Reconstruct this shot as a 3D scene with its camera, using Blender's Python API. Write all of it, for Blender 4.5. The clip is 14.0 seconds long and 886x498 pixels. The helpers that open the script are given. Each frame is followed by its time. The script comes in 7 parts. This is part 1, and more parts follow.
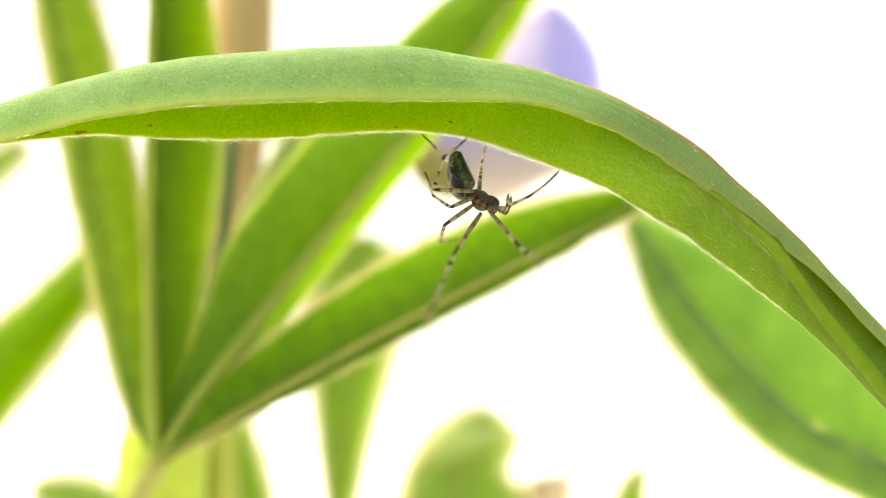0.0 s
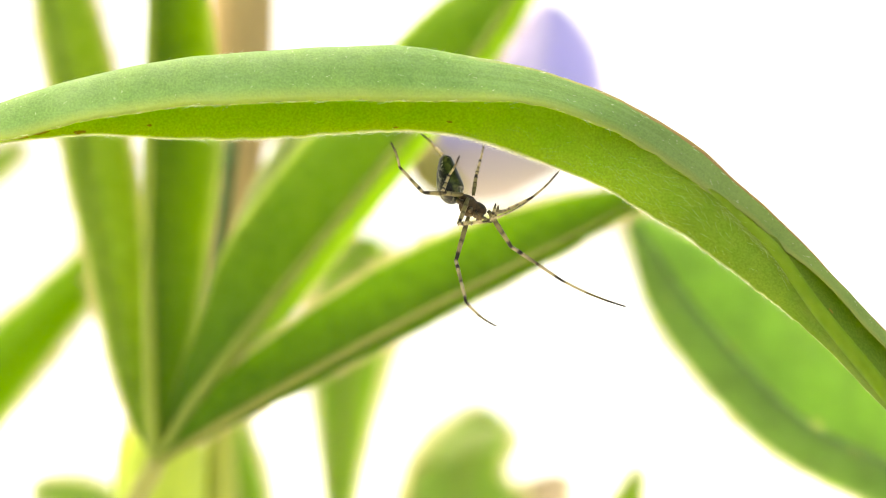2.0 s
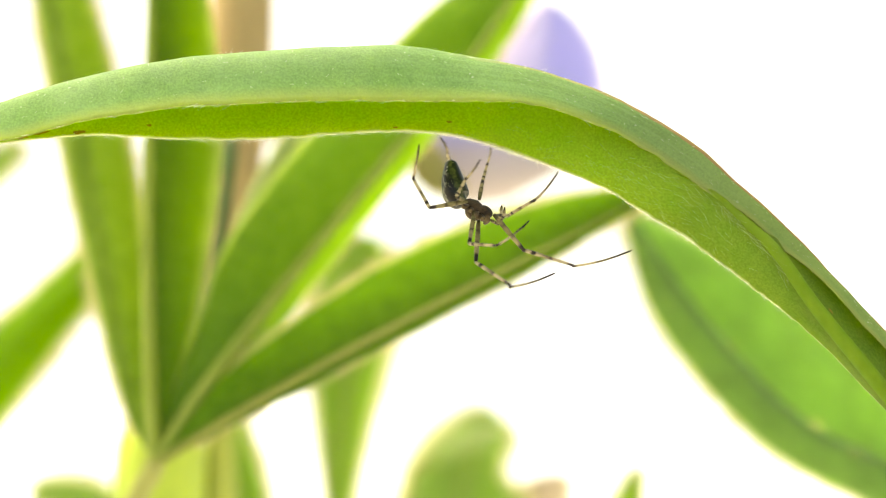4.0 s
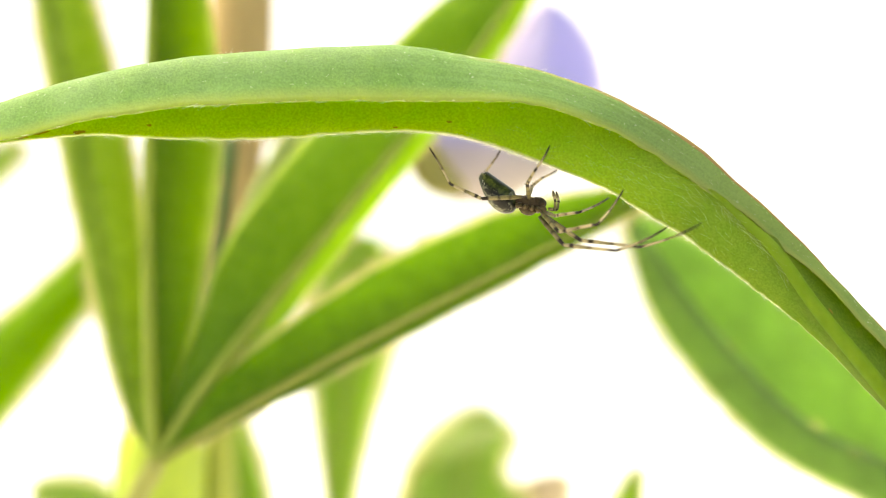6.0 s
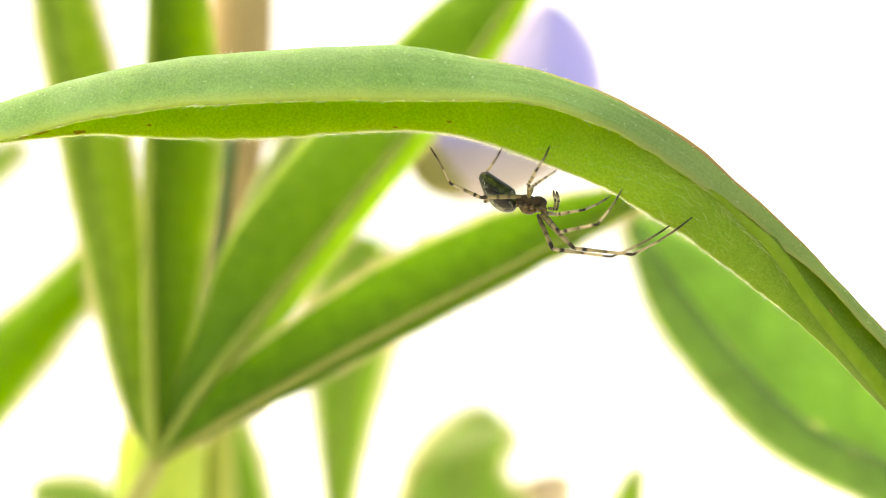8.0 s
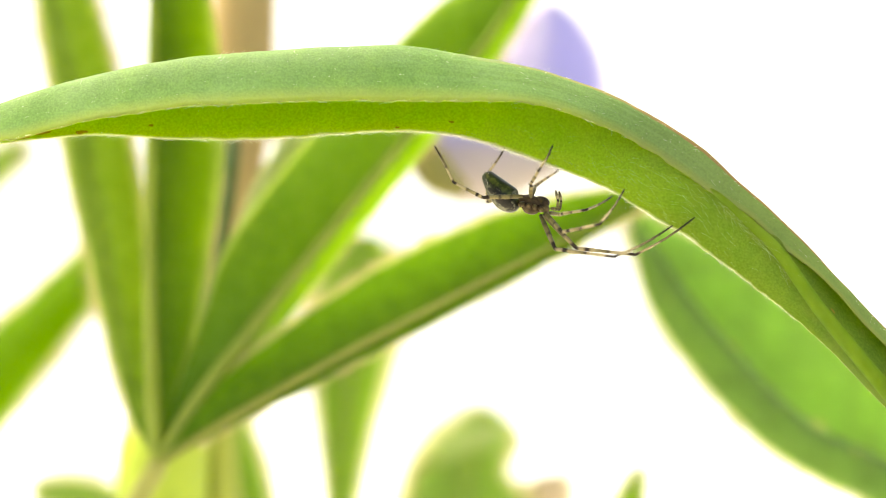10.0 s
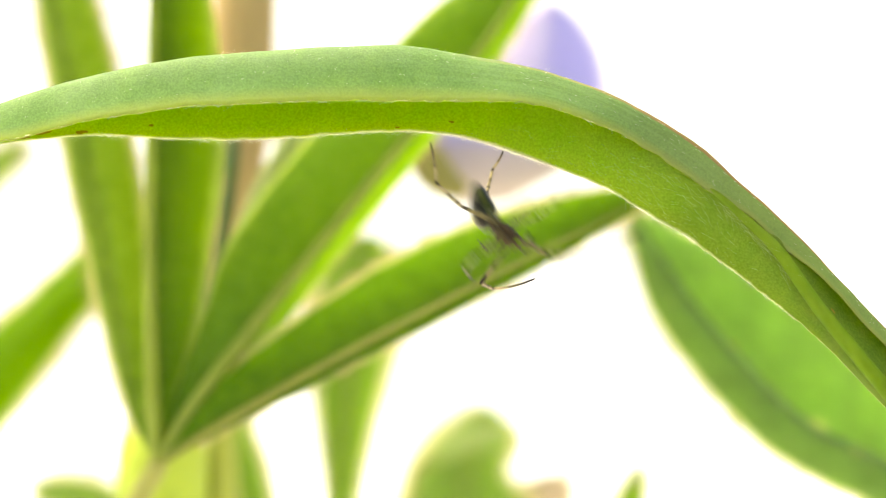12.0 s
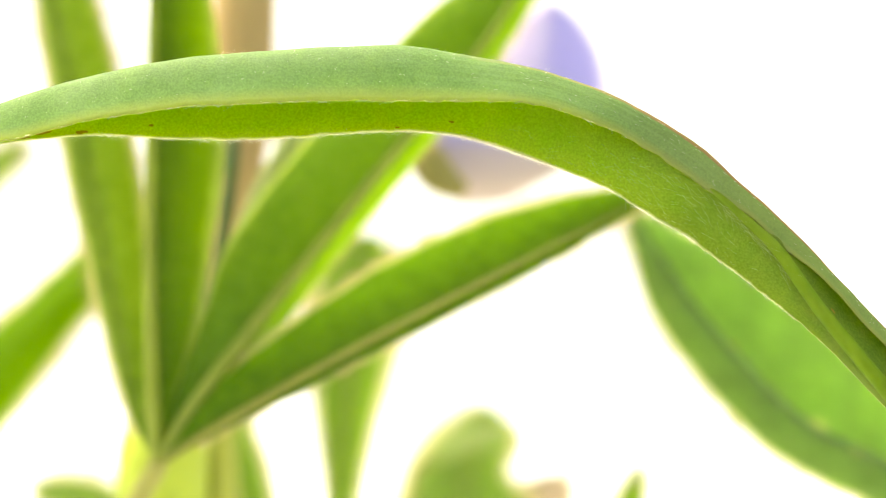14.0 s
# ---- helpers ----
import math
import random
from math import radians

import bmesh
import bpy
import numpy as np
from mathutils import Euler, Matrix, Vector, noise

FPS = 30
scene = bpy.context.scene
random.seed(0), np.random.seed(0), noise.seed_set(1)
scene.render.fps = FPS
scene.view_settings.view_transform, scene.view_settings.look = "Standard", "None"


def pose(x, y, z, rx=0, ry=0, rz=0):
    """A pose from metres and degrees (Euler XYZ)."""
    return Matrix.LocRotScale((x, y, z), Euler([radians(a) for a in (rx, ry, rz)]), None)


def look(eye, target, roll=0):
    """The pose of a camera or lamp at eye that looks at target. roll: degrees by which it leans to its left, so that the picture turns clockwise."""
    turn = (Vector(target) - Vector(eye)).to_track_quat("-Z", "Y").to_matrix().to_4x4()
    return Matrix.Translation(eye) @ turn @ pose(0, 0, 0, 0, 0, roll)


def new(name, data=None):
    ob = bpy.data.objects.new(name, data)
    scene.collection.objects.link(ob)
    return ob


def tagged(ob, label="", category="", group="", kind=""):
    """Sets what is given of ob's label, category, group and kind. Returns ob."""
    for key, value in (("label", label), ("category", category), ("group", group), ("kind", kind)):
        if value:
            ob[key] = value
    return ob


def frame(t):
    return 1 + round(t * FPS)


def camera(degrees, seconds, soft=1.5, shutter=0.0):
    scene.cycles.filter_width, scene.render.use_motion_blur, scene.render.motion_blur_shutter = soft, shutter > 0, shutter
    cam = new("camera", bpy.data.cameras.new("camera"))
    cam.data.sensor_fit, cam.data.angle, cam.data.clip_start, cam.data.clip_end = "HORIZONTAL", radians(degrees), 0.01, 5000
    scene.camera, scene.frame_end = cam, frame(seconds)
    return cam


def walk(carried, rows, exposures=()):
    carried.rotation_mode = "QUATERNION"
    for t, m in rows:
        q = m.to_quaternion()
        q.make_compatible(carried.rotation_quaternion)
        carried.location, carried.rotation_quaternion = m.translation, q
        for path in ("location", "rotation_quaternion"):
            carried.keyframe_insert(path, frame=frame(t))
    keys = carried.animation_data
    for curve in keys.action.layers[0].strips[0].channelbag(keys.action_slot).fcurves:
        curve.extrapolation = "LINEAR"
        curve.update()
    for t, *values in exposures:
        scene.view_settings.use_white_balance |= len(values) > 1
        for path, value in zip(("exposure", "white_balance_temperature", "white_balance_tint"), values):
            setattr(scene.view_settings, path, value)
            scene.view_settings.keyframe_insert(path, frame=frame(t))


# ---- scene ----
# ---- camera ----
EYE = (0.0, -0.110, 0.160)
cam = camera(40, 14.0, soft=1.0, shutter=1.0)
cam.data.dof.use_dof = True
cam.data.dof.focus_distance = 0.1095
cam.data.dof.aperture_fstop = 10.5


def aim(dx, dz=0.0):
    """The camera's pose when it is panned by dx and tilted by dz millimetres at one metre."""
    return look(EYE, (EYE[0] + dx / 1000, EYE[1] + 1.0, EYE[2] + dz / 1000))


walk(cam, [(0.0, aim(-0.9, 0.2)), (1.5, aim(-0.9, 0.2)), (2.3, aim(0)), (5.3, aim(0)), (8.2, aim(0)),
           (10.3, aim(-1.8)), (12.5, aim(-1.8)), (14.0, aim(-1.8))],
     exposures=[(0.0, 2.77, 9700, 1), (14.0, 2.77, 9700, 1)])

# ---- daylight ----
SUN_EL, SUN_AZ = radians(67), radians(-66)      # azimuth from +y towards +x
world = bpy.data.worlds.new("daylight")
scene.world = world
world.use_nodes = True
wt = world.node_tree
sky = wt.nodes.new("ShaderNodeTexSky")
sky.sky_type, sky.sun_disc = "NISHITA", False
sky.sun_elevation, sky.sun_rotation = SUN_EL, SUN_AZ
sky.dust_density, sky.ozone_density = 3.0, 1.0
wt.links.new(sky.outputs[0], wt.nodes["Background"].inputs[0])
wt.nodes["Background"].inputs[1].default_value = 0.135
sun = new("sun", bpy.data.lights.new("sun", "SUN"))
sun.data.energy, sun.data.angle, sun.data.color = 2.2, radians(22), (1.0, 0.96, 0.9)
toward = Vector((math.sin(SUN_AZ) * math.cos(SUN_EL), math.cos(SUN_AZ) * math.cos(SUN_EL), math.sin(SUN_EL)))
sun.matrix_world = look(toward * 3, (0, 0, 0))

# ---- materials ----


class Nodes:
    """A small helper that adds nodes to one material."""

    def __init__(self, name):
        self.mat = bpy.data.materials.new(name)
        self.mat.use_nodes = True
        self.t = self.mat.node_tree
        self.t.nodes.clear()
        self.out = self.add("ShaderNodeOutputMaterial")

    def add(self, kind, **inputs):
        n = self.t.nodes.new(kind)
        for k, v in inputs.items():
            self.set(n.inputs[k.replace("_", " ")], v)
        return n

    def set(self, socket, v):
        if isinstance(v, bpy.types.NodeSocket):
            self.t.links.new(v, socket)
        elif isinstance(v, tuple) and len(v) == 3 and socket.type == "RGBA":
            socket.default_value = (*v, 1)
        else:
            socket.default_value = v

    def coord(self, which="Object"):
        return self.t.nodes.get("coord_" + which) and self.t.nodes["coord_" + which].outputs[which] or self._coord(which)

    def _coord(self, which):
        n = self.add("ShaderNodeTexCoord")
        n.name = "coord_" + which
        return n.outputs[which]

    def noise(self, scale, detail=3.0, rough=0.55, vector=None):
        n = self.add("ShaderNodeTexNoise", Scale=scale, Detail=detail, Roughness=rough)
        self.set(n.inputs["Vector"], vector or self.coord())
        return n.outputs["Fac"]

    def ramp(self, fac, stops, mode="LINEAR"):
        n = self.add("ShaderNodeValToRGB")
        n.color_ramp.interpolation = mode
        e = n.color_ramp.elements
        while len(e) < len(stops):
            e.new(0.5)
        for el, (p, c) in zip(e, stops):
            el.position, el.color = p, (*c, 1) if isinstance(c, tuple) else (c, c, c, 1)
        self.set(n.inputs[0], fac)
        return n.outputs[0]

    def mix(self, fac, a, b, blend="MIX"):
        n = self.add("ShaderNodeMix")
        n.data_type, n.blend_type = "RGBA", blend
        self.set(n.inputs["Factor"], fac)
        self.set(n.inputs["A"], a)
        self.set(n.inputs["B"], b)
        return n.outputs["Result"]

    def math(self, op, a, b=0.0):
        n = self.add("ShaderNodeMath")
        n.operation = op
        self.set(n.inputs[0], a)
        self.set(n.inputs[1], b)
        return n.outputs[0]

    def bump(self, height, distance, strength=1.0):
        return self.add("ShaderNodeBump", Height=height, Distance=distance, Strength=strength).outputs[0]

    def finish(self, shader):
        self.t.links.new(shader, self.out.inputs["Surface"])
        return self.mat


def leaf_material(name, dark, light, through_colour, share=0.5, rough=0.5, sheen=0.5, margin=(0.32, 0.36, 0.12), edge=0.03, veins=0.06, relief=0.0002, rib_shade=1.0, far_edge_only=False, streak=0.0, speckle=0.35, mottle=1.25, rib_at=0.5, rim_glow=(1.0, 0.97, 0.66), stem_shade=None, browned=None, across=None, blot=0.0, bloom=None, cells=0.78, flat_rim=0.0, stem_tint=None):
    """Leaf skin: cell grain, soft patches, pale hairy margin and halo, lateral veins, light let through with painted
    shade.
    """
    n = Nodes(name)
    uv = n.add("ShaderNodeSeparateXYZ", Vector=n.coord("UV"))
    grain = n.noise(5200, 2.0)
    patch = n.noise(520, 5.0, 0.65)
    big = n.noise(70, 2.0)
    base = n.mix(n.ramp(patch, [(0.3, 0.0), (0.7, 1.0)]), dark, light)
    base = n.mix(n.ramp(grain, [(0.38, 0.0), (0.66, speckle)]), base, tuple(min(1, c * 1.7 + 0.01) for c in light))
    base = n.mix(n.ramp(big, [(0.35, 0.25), (0.65, 0.0)]), base, tuple(c * 0.75 for c in dark))
    if bloom:       # a waxy bloom in soft clouds
        base = n.mix(n.math("MULTIPLY", n.ramp(n.noise(190, 4.0, 0.7), [(0.42, 0.0), (0.66, 1.0)]), 0.55), base, bloom)
    if streak:      # pale lines that run along the blade
        run = n.add("ShaderNodeCombineXYZ", X=n.math("MULTIPLY", uv.outputs["X"], 7.0), Y=n.math("MULTIPLY", uv.outputs["Y"], 44.0))
        lines = n.ramp(n.noise(1.0, 3.0, 0.6, run.outputs[0]), [(0.42, 0.0), (0.66, streak)])
        lines = n.math("MULTIPLY", lines, n.ramp(uv.outputs["X"], [(0.36, 0.12), (0.55, 1.0)]))
        base = n.mix(lines, base, tuple(min(1, c * 1.5 + 0.03) for c in light))
    if stem_tint:   # yellower towards the stem end
        base = n.mix(n.ramp(uv.outputs["X"], [(0.42, 0.0), (0.66, 0.62), (0.8, 0.92)]), base, stem_tint)
    # faint side veins that run out from the midrib at a slant
    off = n.math("ABSOLUTE", n.math("SUBTRACT", uv.outputs["Y"], rib_at))
    slant = n.math("ADD", n.math("MULTIPLY", uv.outputs["X"], 17.0), n.math("MULTIPLY", off, -5.0))
    wob = n.math("ADD", slant, n.math("MULTIPLY", patch, 0.6))
    vein = n.math("PINGPONG", wob, 0.5)
    vein_line = n.ramp(vein, [(0.0, 1.0), (0.09, 0.0)])
    base = n.mix(n.math("MULTIPLY", vein_line, veins), base, tuple(min(1, c * 1.5 + 0.02) for c in light))
    lo = n.math("MINIMUM", uv.outputs["Y"], n.math("SUBTRACT", 1.0, uv.outputs["Y"]))
    if far_edge_only:
        lo = n.math("SUBTRACT", 1.0, uv.outputs["Y"])
    # pale margin; on leaves further back it also paints the cream lens halo
    rim = n.ramp(lo, [(edge * flat_rim, 1.0), (edge, 0.0)])
    base = n.mix(n.math("MULTIPLY", rim, 0.8), base, margin)
    if browned:     # a dry, rusty line where the blade is folded over
        fold = n.math("ADD", uv.outputs["Y"], n.math("MULTIPLY", n.math("SUBTRACT", patch, 0.5), 0.05))
        fold = n.math("MULTIPLY", n.ramp(fold, [(browned, 0.0), (browned + 0.015, 1.0), (browned + 0.055, 1.0), (browned + 0.08, 0.0)]), n.ramp(uv.outputs["X"], [(0.42, 0.0), (0.6, 1.0)]))
        base = n.mix(n.math("MULTIPLY", fold, 0.85), base, (0.18, 0.10, 0.045))
    height = n.math("ADD", n.math("MULTIPLY", grain, 0.5), n.math("ADD", patch, n.math("MULTIPLY", vein_line, -2.0 * veins)))
    normal = n.bump(height, relief, 0.8)
    skin = n.add("ShaderNodeBsdfPrincipled", Base_Color=base, Roughness=rough, Normal=normal)
    skin.inputs["Specular IOR Level"].default_value = sheen
    glow = n.mix(n.ramp(patch, [(0.25, 0.0), (0.8, 1.0)]), through_colour, tuple(min(1, c * mottle + 0.01) for c in through_colour))
    glow = n.mix(1.0, glow, n.ramp(grain, [(0.34, cells), (0.66, 1.0)]), "MULTIPLY")
    # dims the light let through beside the midrib: curvature shade put into the colour
    rib_dim = n.ramp(off, [(0.03, rib_shade), (0.30, 1.0)])
    glow = n.mix(1.0, glow, rib_dim, "MULTIPLY")
    if stem_shade:    # shade towards the stem end, put into the light let through: (where, how much light is left there, where the shade ends)
        glow = n.mix(1.0, glow, n.ramp(uv.outputs["X"], sorted([(stem_shade[0], stem_shade[1]), (stem_shade[2], (1.0, 1.0, 1.0))])), "MULTIPLY")
    if across:      # shade from one margin to the other, put into the light let through: (place across, light let through)
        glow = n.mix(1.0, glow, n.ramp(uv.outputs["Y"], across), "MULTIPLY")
    if blot:        # cloudy patches in the flesh
        glow = n.mix(1.0, glow, n.ramp(n.noise(150, 3.0, 0.6), [(0.38, 1.0 - blot), (0.6, 1.0)]), "MULTIPLY")
    if browned:
        glow = n.mix(fold, glow, (0.34, 0.19, 0.07))
    glow = n.mix(n.math("MULTIPLY", rim, 0.9), glow, rim_glow)
    pass_on = n.add("ShaderNodeBsdfTranslucent", Color=glow, Normal=normal)
    m = n.add("ShaderNodeMixShader")
    m.inputs[0].default_value = share
    n.t.links.new(skin.outputs[0], m.inputs[1])
    n.t.links.new(pass_on.outputs[0], m.inputs[2])
    return n.finish(m.outputs[0])


def soft_material(name, low, high, scale, rough=0.6, share=0.0, through_colour=(1, 1, 1), bump=0.0001, stretch=(1, 1, 1), sheen=0.3):
    """Stems, ribs, petals and hairs: two tones of noise and a fine relief."""
    n = Nodes(name)
    mp = n.add("ShaderNodeMapping", Vector=n.coord())
    mp.inputs["Scale"].default_value = stretch
    a = n.noise(scale, 4.0, 0.6, mp.outputs[0])
    b = n.noise(scale * 9, 2.0, 0.5, mp.outputs[0])
    base = n.mix(n.ramp(a, [(0.3, 0.0), (0.7, 1.0)]), low, high)
    base = n.mix(n.ramp(b, [(0.4, 0.0), (0.8, 0.3)]), base, tuple(c * 0.7 for c in low))
    normal = n.bump(n.math("ADD", a, b), bump, 0.6)
    skin = n.add("ShaderNodeBsdfPrincipled", Base_Color=base, Roughness=rough, Normal=normal)
    skin.inputs["Specular IOR Level"].default_value = sheen
    if not share:
        return n.finish(skin.outputs[0])
    pass_on = n.add("ShaderNodeBsdfTranslucent", Color=through_colour)
    m = n.add("ShaderNodeMixShader")
    m.inputs[0].default_value = share
    n.t.links.new(skin.outputs[0], m.inputs[1])
    n.t.links.new(pass_on.outputs[0], m.inputs[2])
    return n.finish(m.outputs[0])


def petal_material(name, stops, share=0.4, wander=0.22):
    """A petal whose colour runs from one margin to the other: stops of (place across, colour)."""
    n = Nodes(name)
    uv = n.add("ShaderNodeSeparateXYZ", Vector=n.coord("UV"))
    cloud = n.noise(90, 3.0)
    v = n.math("ADD", uv.outputs["Y"], n.math("MULTIPLY", n.math("SUBTRACT", cloud, 0.5), wander))
    run = n.add("ShaderNodeCombineXYZ", X=n.math("MULTIPLY", uv.outputs["X"], 3.0), Y=n.math("MULTIPLY", uv.outputs["Y"], 40.0))
    veins = n.noise(1.0, 3.0, 0.6, run.outputs[0])
    base = n.mix(n.ramp(veins, [(0.45, 0.0), (0.8, 0.25)]), n.ramp(v, stops), tuple(c * 0.8 for c in stops[1][1]))
    normal = n.bump(n.math("ADD", veins, cloud), 0.0001, 0.6)
    skin = n.add("ShaderNodeBsdfPrincipled", Base_Color=base, Roughness=0.6, Normal=normal)
    skin.inputs["Specular IOR Level"].default_value = 0.3
    through_petal = n.ramp(v, [(p, tuple(min(1.0, k * 1.55) for k in c)) for p, c in stops])
    pass_on = n.add("ShaderNodeBsdfTranslucent", Color=through_petal, Normal=normal)
    m = n.add("ShaderNodeMixShader")
    m.inputs[0].default_value = share
    n.t.links.new(skin.outputs[0], m.inputs[1])
    n.t.links.new(pass_on.outputs[0], m.inputs[2])
    return n.finish(m.outputs[0])


def ring_material(name, stops, hairy=0.25):
    """A spider's leg: dark rings on pale chitin, laid along the segment."""
    n = Nodes(name)
    uv = n.add("ShaderNodeSeparateXYZ", Vector=n.coord("UV"))
    v = n.math("ADD", uv.outputs["Y"], n.math("MULTIPLY", n.math("SUBTRACT", n.noise(2500), 0.5), 0.09))
    base = n.ramp(v, stops)
    base = n.mix(n.ramp(n.noise(9000), [(0.45, 0.0), (0.75, hairy * 2)]), base, (0.02, 0.014, 0.008))
    skin = n.add("ShaderNodeBsdfPrincipled", Base_Color=base, Roughness=0.5, Normal=n.bump(n.noise(9000), 0.00003, 0.8))
    skin.inputs["Specular IOR Level"].default_value = 0.12
    pass_on = n.add("ShaderNodeBsdfTranslucent", Color=base)
    m = n.add("ShaderNodeMixShader")
    m.inputs[0].default_value = 0.32
    n.t.links.new(skin.outputs[0], m.inputs[1])
    n.t.links.new(pass_on.outputs[0], m.inputs[2])
    return n.finish(m.outputs[0])


UPPER = leaf_material("leaf_upper_skin", (0.035, 0.076, 0.028), (0.068, 0.120, 0.048), (0.23, 0.41, 0.065), share=0.34, rough=0.65, sheen=0.12, margin=(0.125, 0.14, 0.035), edge=0.07, veins=0.02, relief=0.00009, streak=0.8, rim_glow=(0.38, 0.43, 0.08), bloom=(0.083, 0.138, 0.070), browned=0.225, stem_tint=(0.092, 0.132, 0.034))
# stem end dimmed: shade of the gutter by the midrib, put into the colour
UNDER = leaf_material("leaf_under_skin", (0.056, 0.112, 0.018), (0.098, 0.170, 0.030), (0.76, 1.0, 0.075), share=0.72, rough=0.7, sheen=0.08, margin=(0.42, 0.43, 0.26), edge=0.012, veins=0.05, relief=0.0001, cells=0.78, rib_shade=0.95, far_edge_only=True, speckle=0.5, rib_at=0.68, stem_shade=(0.72, (0.37, 0.36, 0.40), 0.45))
FAR_UPPER = leaf_material("far_leaf_upper_skin", (0.055, 0.11, 0.02), (0.085, 0.15, 0.035), (0.32, 0.48, 0.03), share=0.45, rough=0.5, sheen=0.3, edge=0.09)
# whorl leaflets: shade near the hub and across each blade is painted in
UPRIGHT_UNDER = leaf_material("upright_leaflet_under_skin", (0.024, 0.060, 0.005), (0.062, 0.118, 0.013), (0.58, 0.82, 0.09), share=0.58, rough=0.7, sheen=0.05, edge=0.10, flat_rim=0.3, rim_glow=(0.58, 0.70, 0.22), relief=0.0006, margin=(0.10, 0.145, 0.035), mottle=1.4, stem_shade=(0.08, (0.45, 0.58, 0.25), 0.42), across=[(0.0, 1.0), (0.18, 0.9), (0.32, 0.62), (0.5, 0.52)])
BROAD_UNDER = leaf_material("broad_leaflet_under_skin", (0.032, 0.074, 0.008), (0.072, 0.132, 0.020), (0.51, 0.79, 0.085), share=0.58, rough=0.7, sheen=0.05, edge=0.045, flat_rim=0.3, rim_glow=(0.58, 0.68, 0.24), relief=0.0006, margin=(0.12, 0.16, 0.05), mottle=1.5, stem_shade=(0.08, (0.36, 0.50, 0.16), 0.5), across=[(0.0, 1.0), (0.38, 1.0), (0.5, 0.72), (0.62, 0.74), (1.0, 0.82)])
BRIGHT_UNDER = leaf_material("bright_leaflet_under_skin", (0.034, 0.072, 0.006), (0.068, 0.120, 0.014), (0.46, 0.70, 0.04), share=0.58, rough=0.7, sheen=0.05, edge=0.12, flat_rim=0.4, rim_glow=(0.80, 0.78, 0.40), relief=0.0006, margin=(0.28, 0.28, 0.12), mottle=1.3, across=[(0.0, 1.0), (0.5, 0.85), (1.0, 0.95)])
LOW_UNDER = leaf_material("low_leaflet_under_skin", (0.018, 0.050, 0.003), (0.050, 0.100, 0.007), (0.39, 0.62, 0.025), share=0.58, rough=0.7, sheen=0.05, edge=0.06, flat_rim=0.3, rim_glow=(0.78, 0.76, 0.36), relief=0.0006, margin=(0.28, 0.28, 0.12), mottle=1.5, stem_shade=(0.08, (0.30, 0.42, 0.10), 0.5), across=[(0.0, 0.75), (0.45, 0.55), (0.54, 0.42), (0.66, 0.62), (0.82, 0.92), (1.0, 1.0)])
GREY_UNDER = leaf_material("dull_leaf_under_skin", (0.058, 0.106, 0.016), (0.088, 0.145, 0.028), (0.40, 0.60, 0.08), share=0.5, rough=0.65, sheen=0.12, edge=0.16, flat_rim=0.5, rim_glow=(0.85, 0.76, 0.45), rib_shade=0.6, margin=(0.46, 0.41, 0.24))
CURL_UNDER = leaf_material("curled_leaf_under_skin", (0.066, 0.108, 0.026), (0.094, 0.145, 0.038), (0.42, 0.60, 0.12), share=0.45, rough=0.65, sheen=0.1, edge=0.12, flat_rim=0.5, rim_glow=(0.85, 0.76, 0.45), rib_shade=0.7, margin=(0.46, 0.41, 0.24))
# paler than the curled leaf's skin: the highlight on its rolled tip
LIP_HIGHLIGHT = leaf_material("rolled_tip_highlight_skin", (0.13, 0.175, 0.06), (0.19, 0.24, 0.09), (0.52, 0.66, 0.22), share=0.4, rough=0.6, sheen=0.2, edge=0.12, margin=(0.3, 0.32, 0.15))
PALER_UNDER = leaf_material("paler_leaflet_under_skin", (0.040, 0.074, 0.010), (0.086, 0.130, 0.028), (0.53, 0.70, 0.12), share=0.58, rough=0.7, sheen=0.05, edge=0.14, flat_rim=0.3, rim_glow=(0.78, 0.76, 0.36), relief=0.0006, margin=(0.28, 0.28, 0.12), mottle=1.6, stem_shade=(0.05, (0.66, 0.76, 0.45), 0.3), across=[(0.0, 1.0), (0.5, 0.95), (0.70, 0.58), (0.84, 0.66), (0.92, 1.0)])
RIB_DULL = soft_material("dull_midrib_skin", (0.05, 0.085, 0.03), (0.075, 0.11, 0.045), 500, share=0.2, through_colour=(0.25, 0.35, 0.1), sheen=0.1)
YELLOW_SPOT = soft_material("yellow_spot", (0.33, 0.40, 0.07), (0.42, 0.47, 0.10), 1500, share=0.15, through_colour=(0.95, 0.98, 0.25))
PALE_UNDER = leaf_material("pale_leaf_under_skin", (0.11, 0.145, 0.055), (0.165, 0.195, 0.09), (0.4, 0.50, 0.18), share=0.35, rough=0.65, sheen=0.15, edge=0.05)
# one half dimmed and cooled: the half away from the sun, shaded by colour
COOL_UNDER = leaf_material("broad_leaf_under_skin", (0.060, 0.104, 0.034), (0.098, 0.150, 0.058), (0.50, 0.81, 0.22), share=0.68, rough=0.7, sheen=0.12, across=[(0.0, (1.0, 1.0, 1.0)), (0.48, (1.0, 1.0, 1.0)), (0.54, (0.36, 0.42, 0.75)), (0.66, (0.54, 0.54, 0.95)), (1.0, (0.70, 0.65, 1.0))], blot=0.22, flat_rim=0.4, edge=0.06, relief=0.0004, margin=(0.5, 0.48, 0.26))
RIB = soft_material("midrib_skin", (0.046, 0.082, 0.008), (0.090, 0.140, 0.018), 900, share=0.4, through_colour=(0.50, 0.68, 0.05), sheen=0.06, bump=0.0004)
RIB_PALE = soft_material("pale_midrib_skin", (0.125, 0.150, 0.030), (0.175, 0.20, 0.05), 500, share=0.35, through_colour=(0.48, 0.57, 0.13), sheen=0.15)
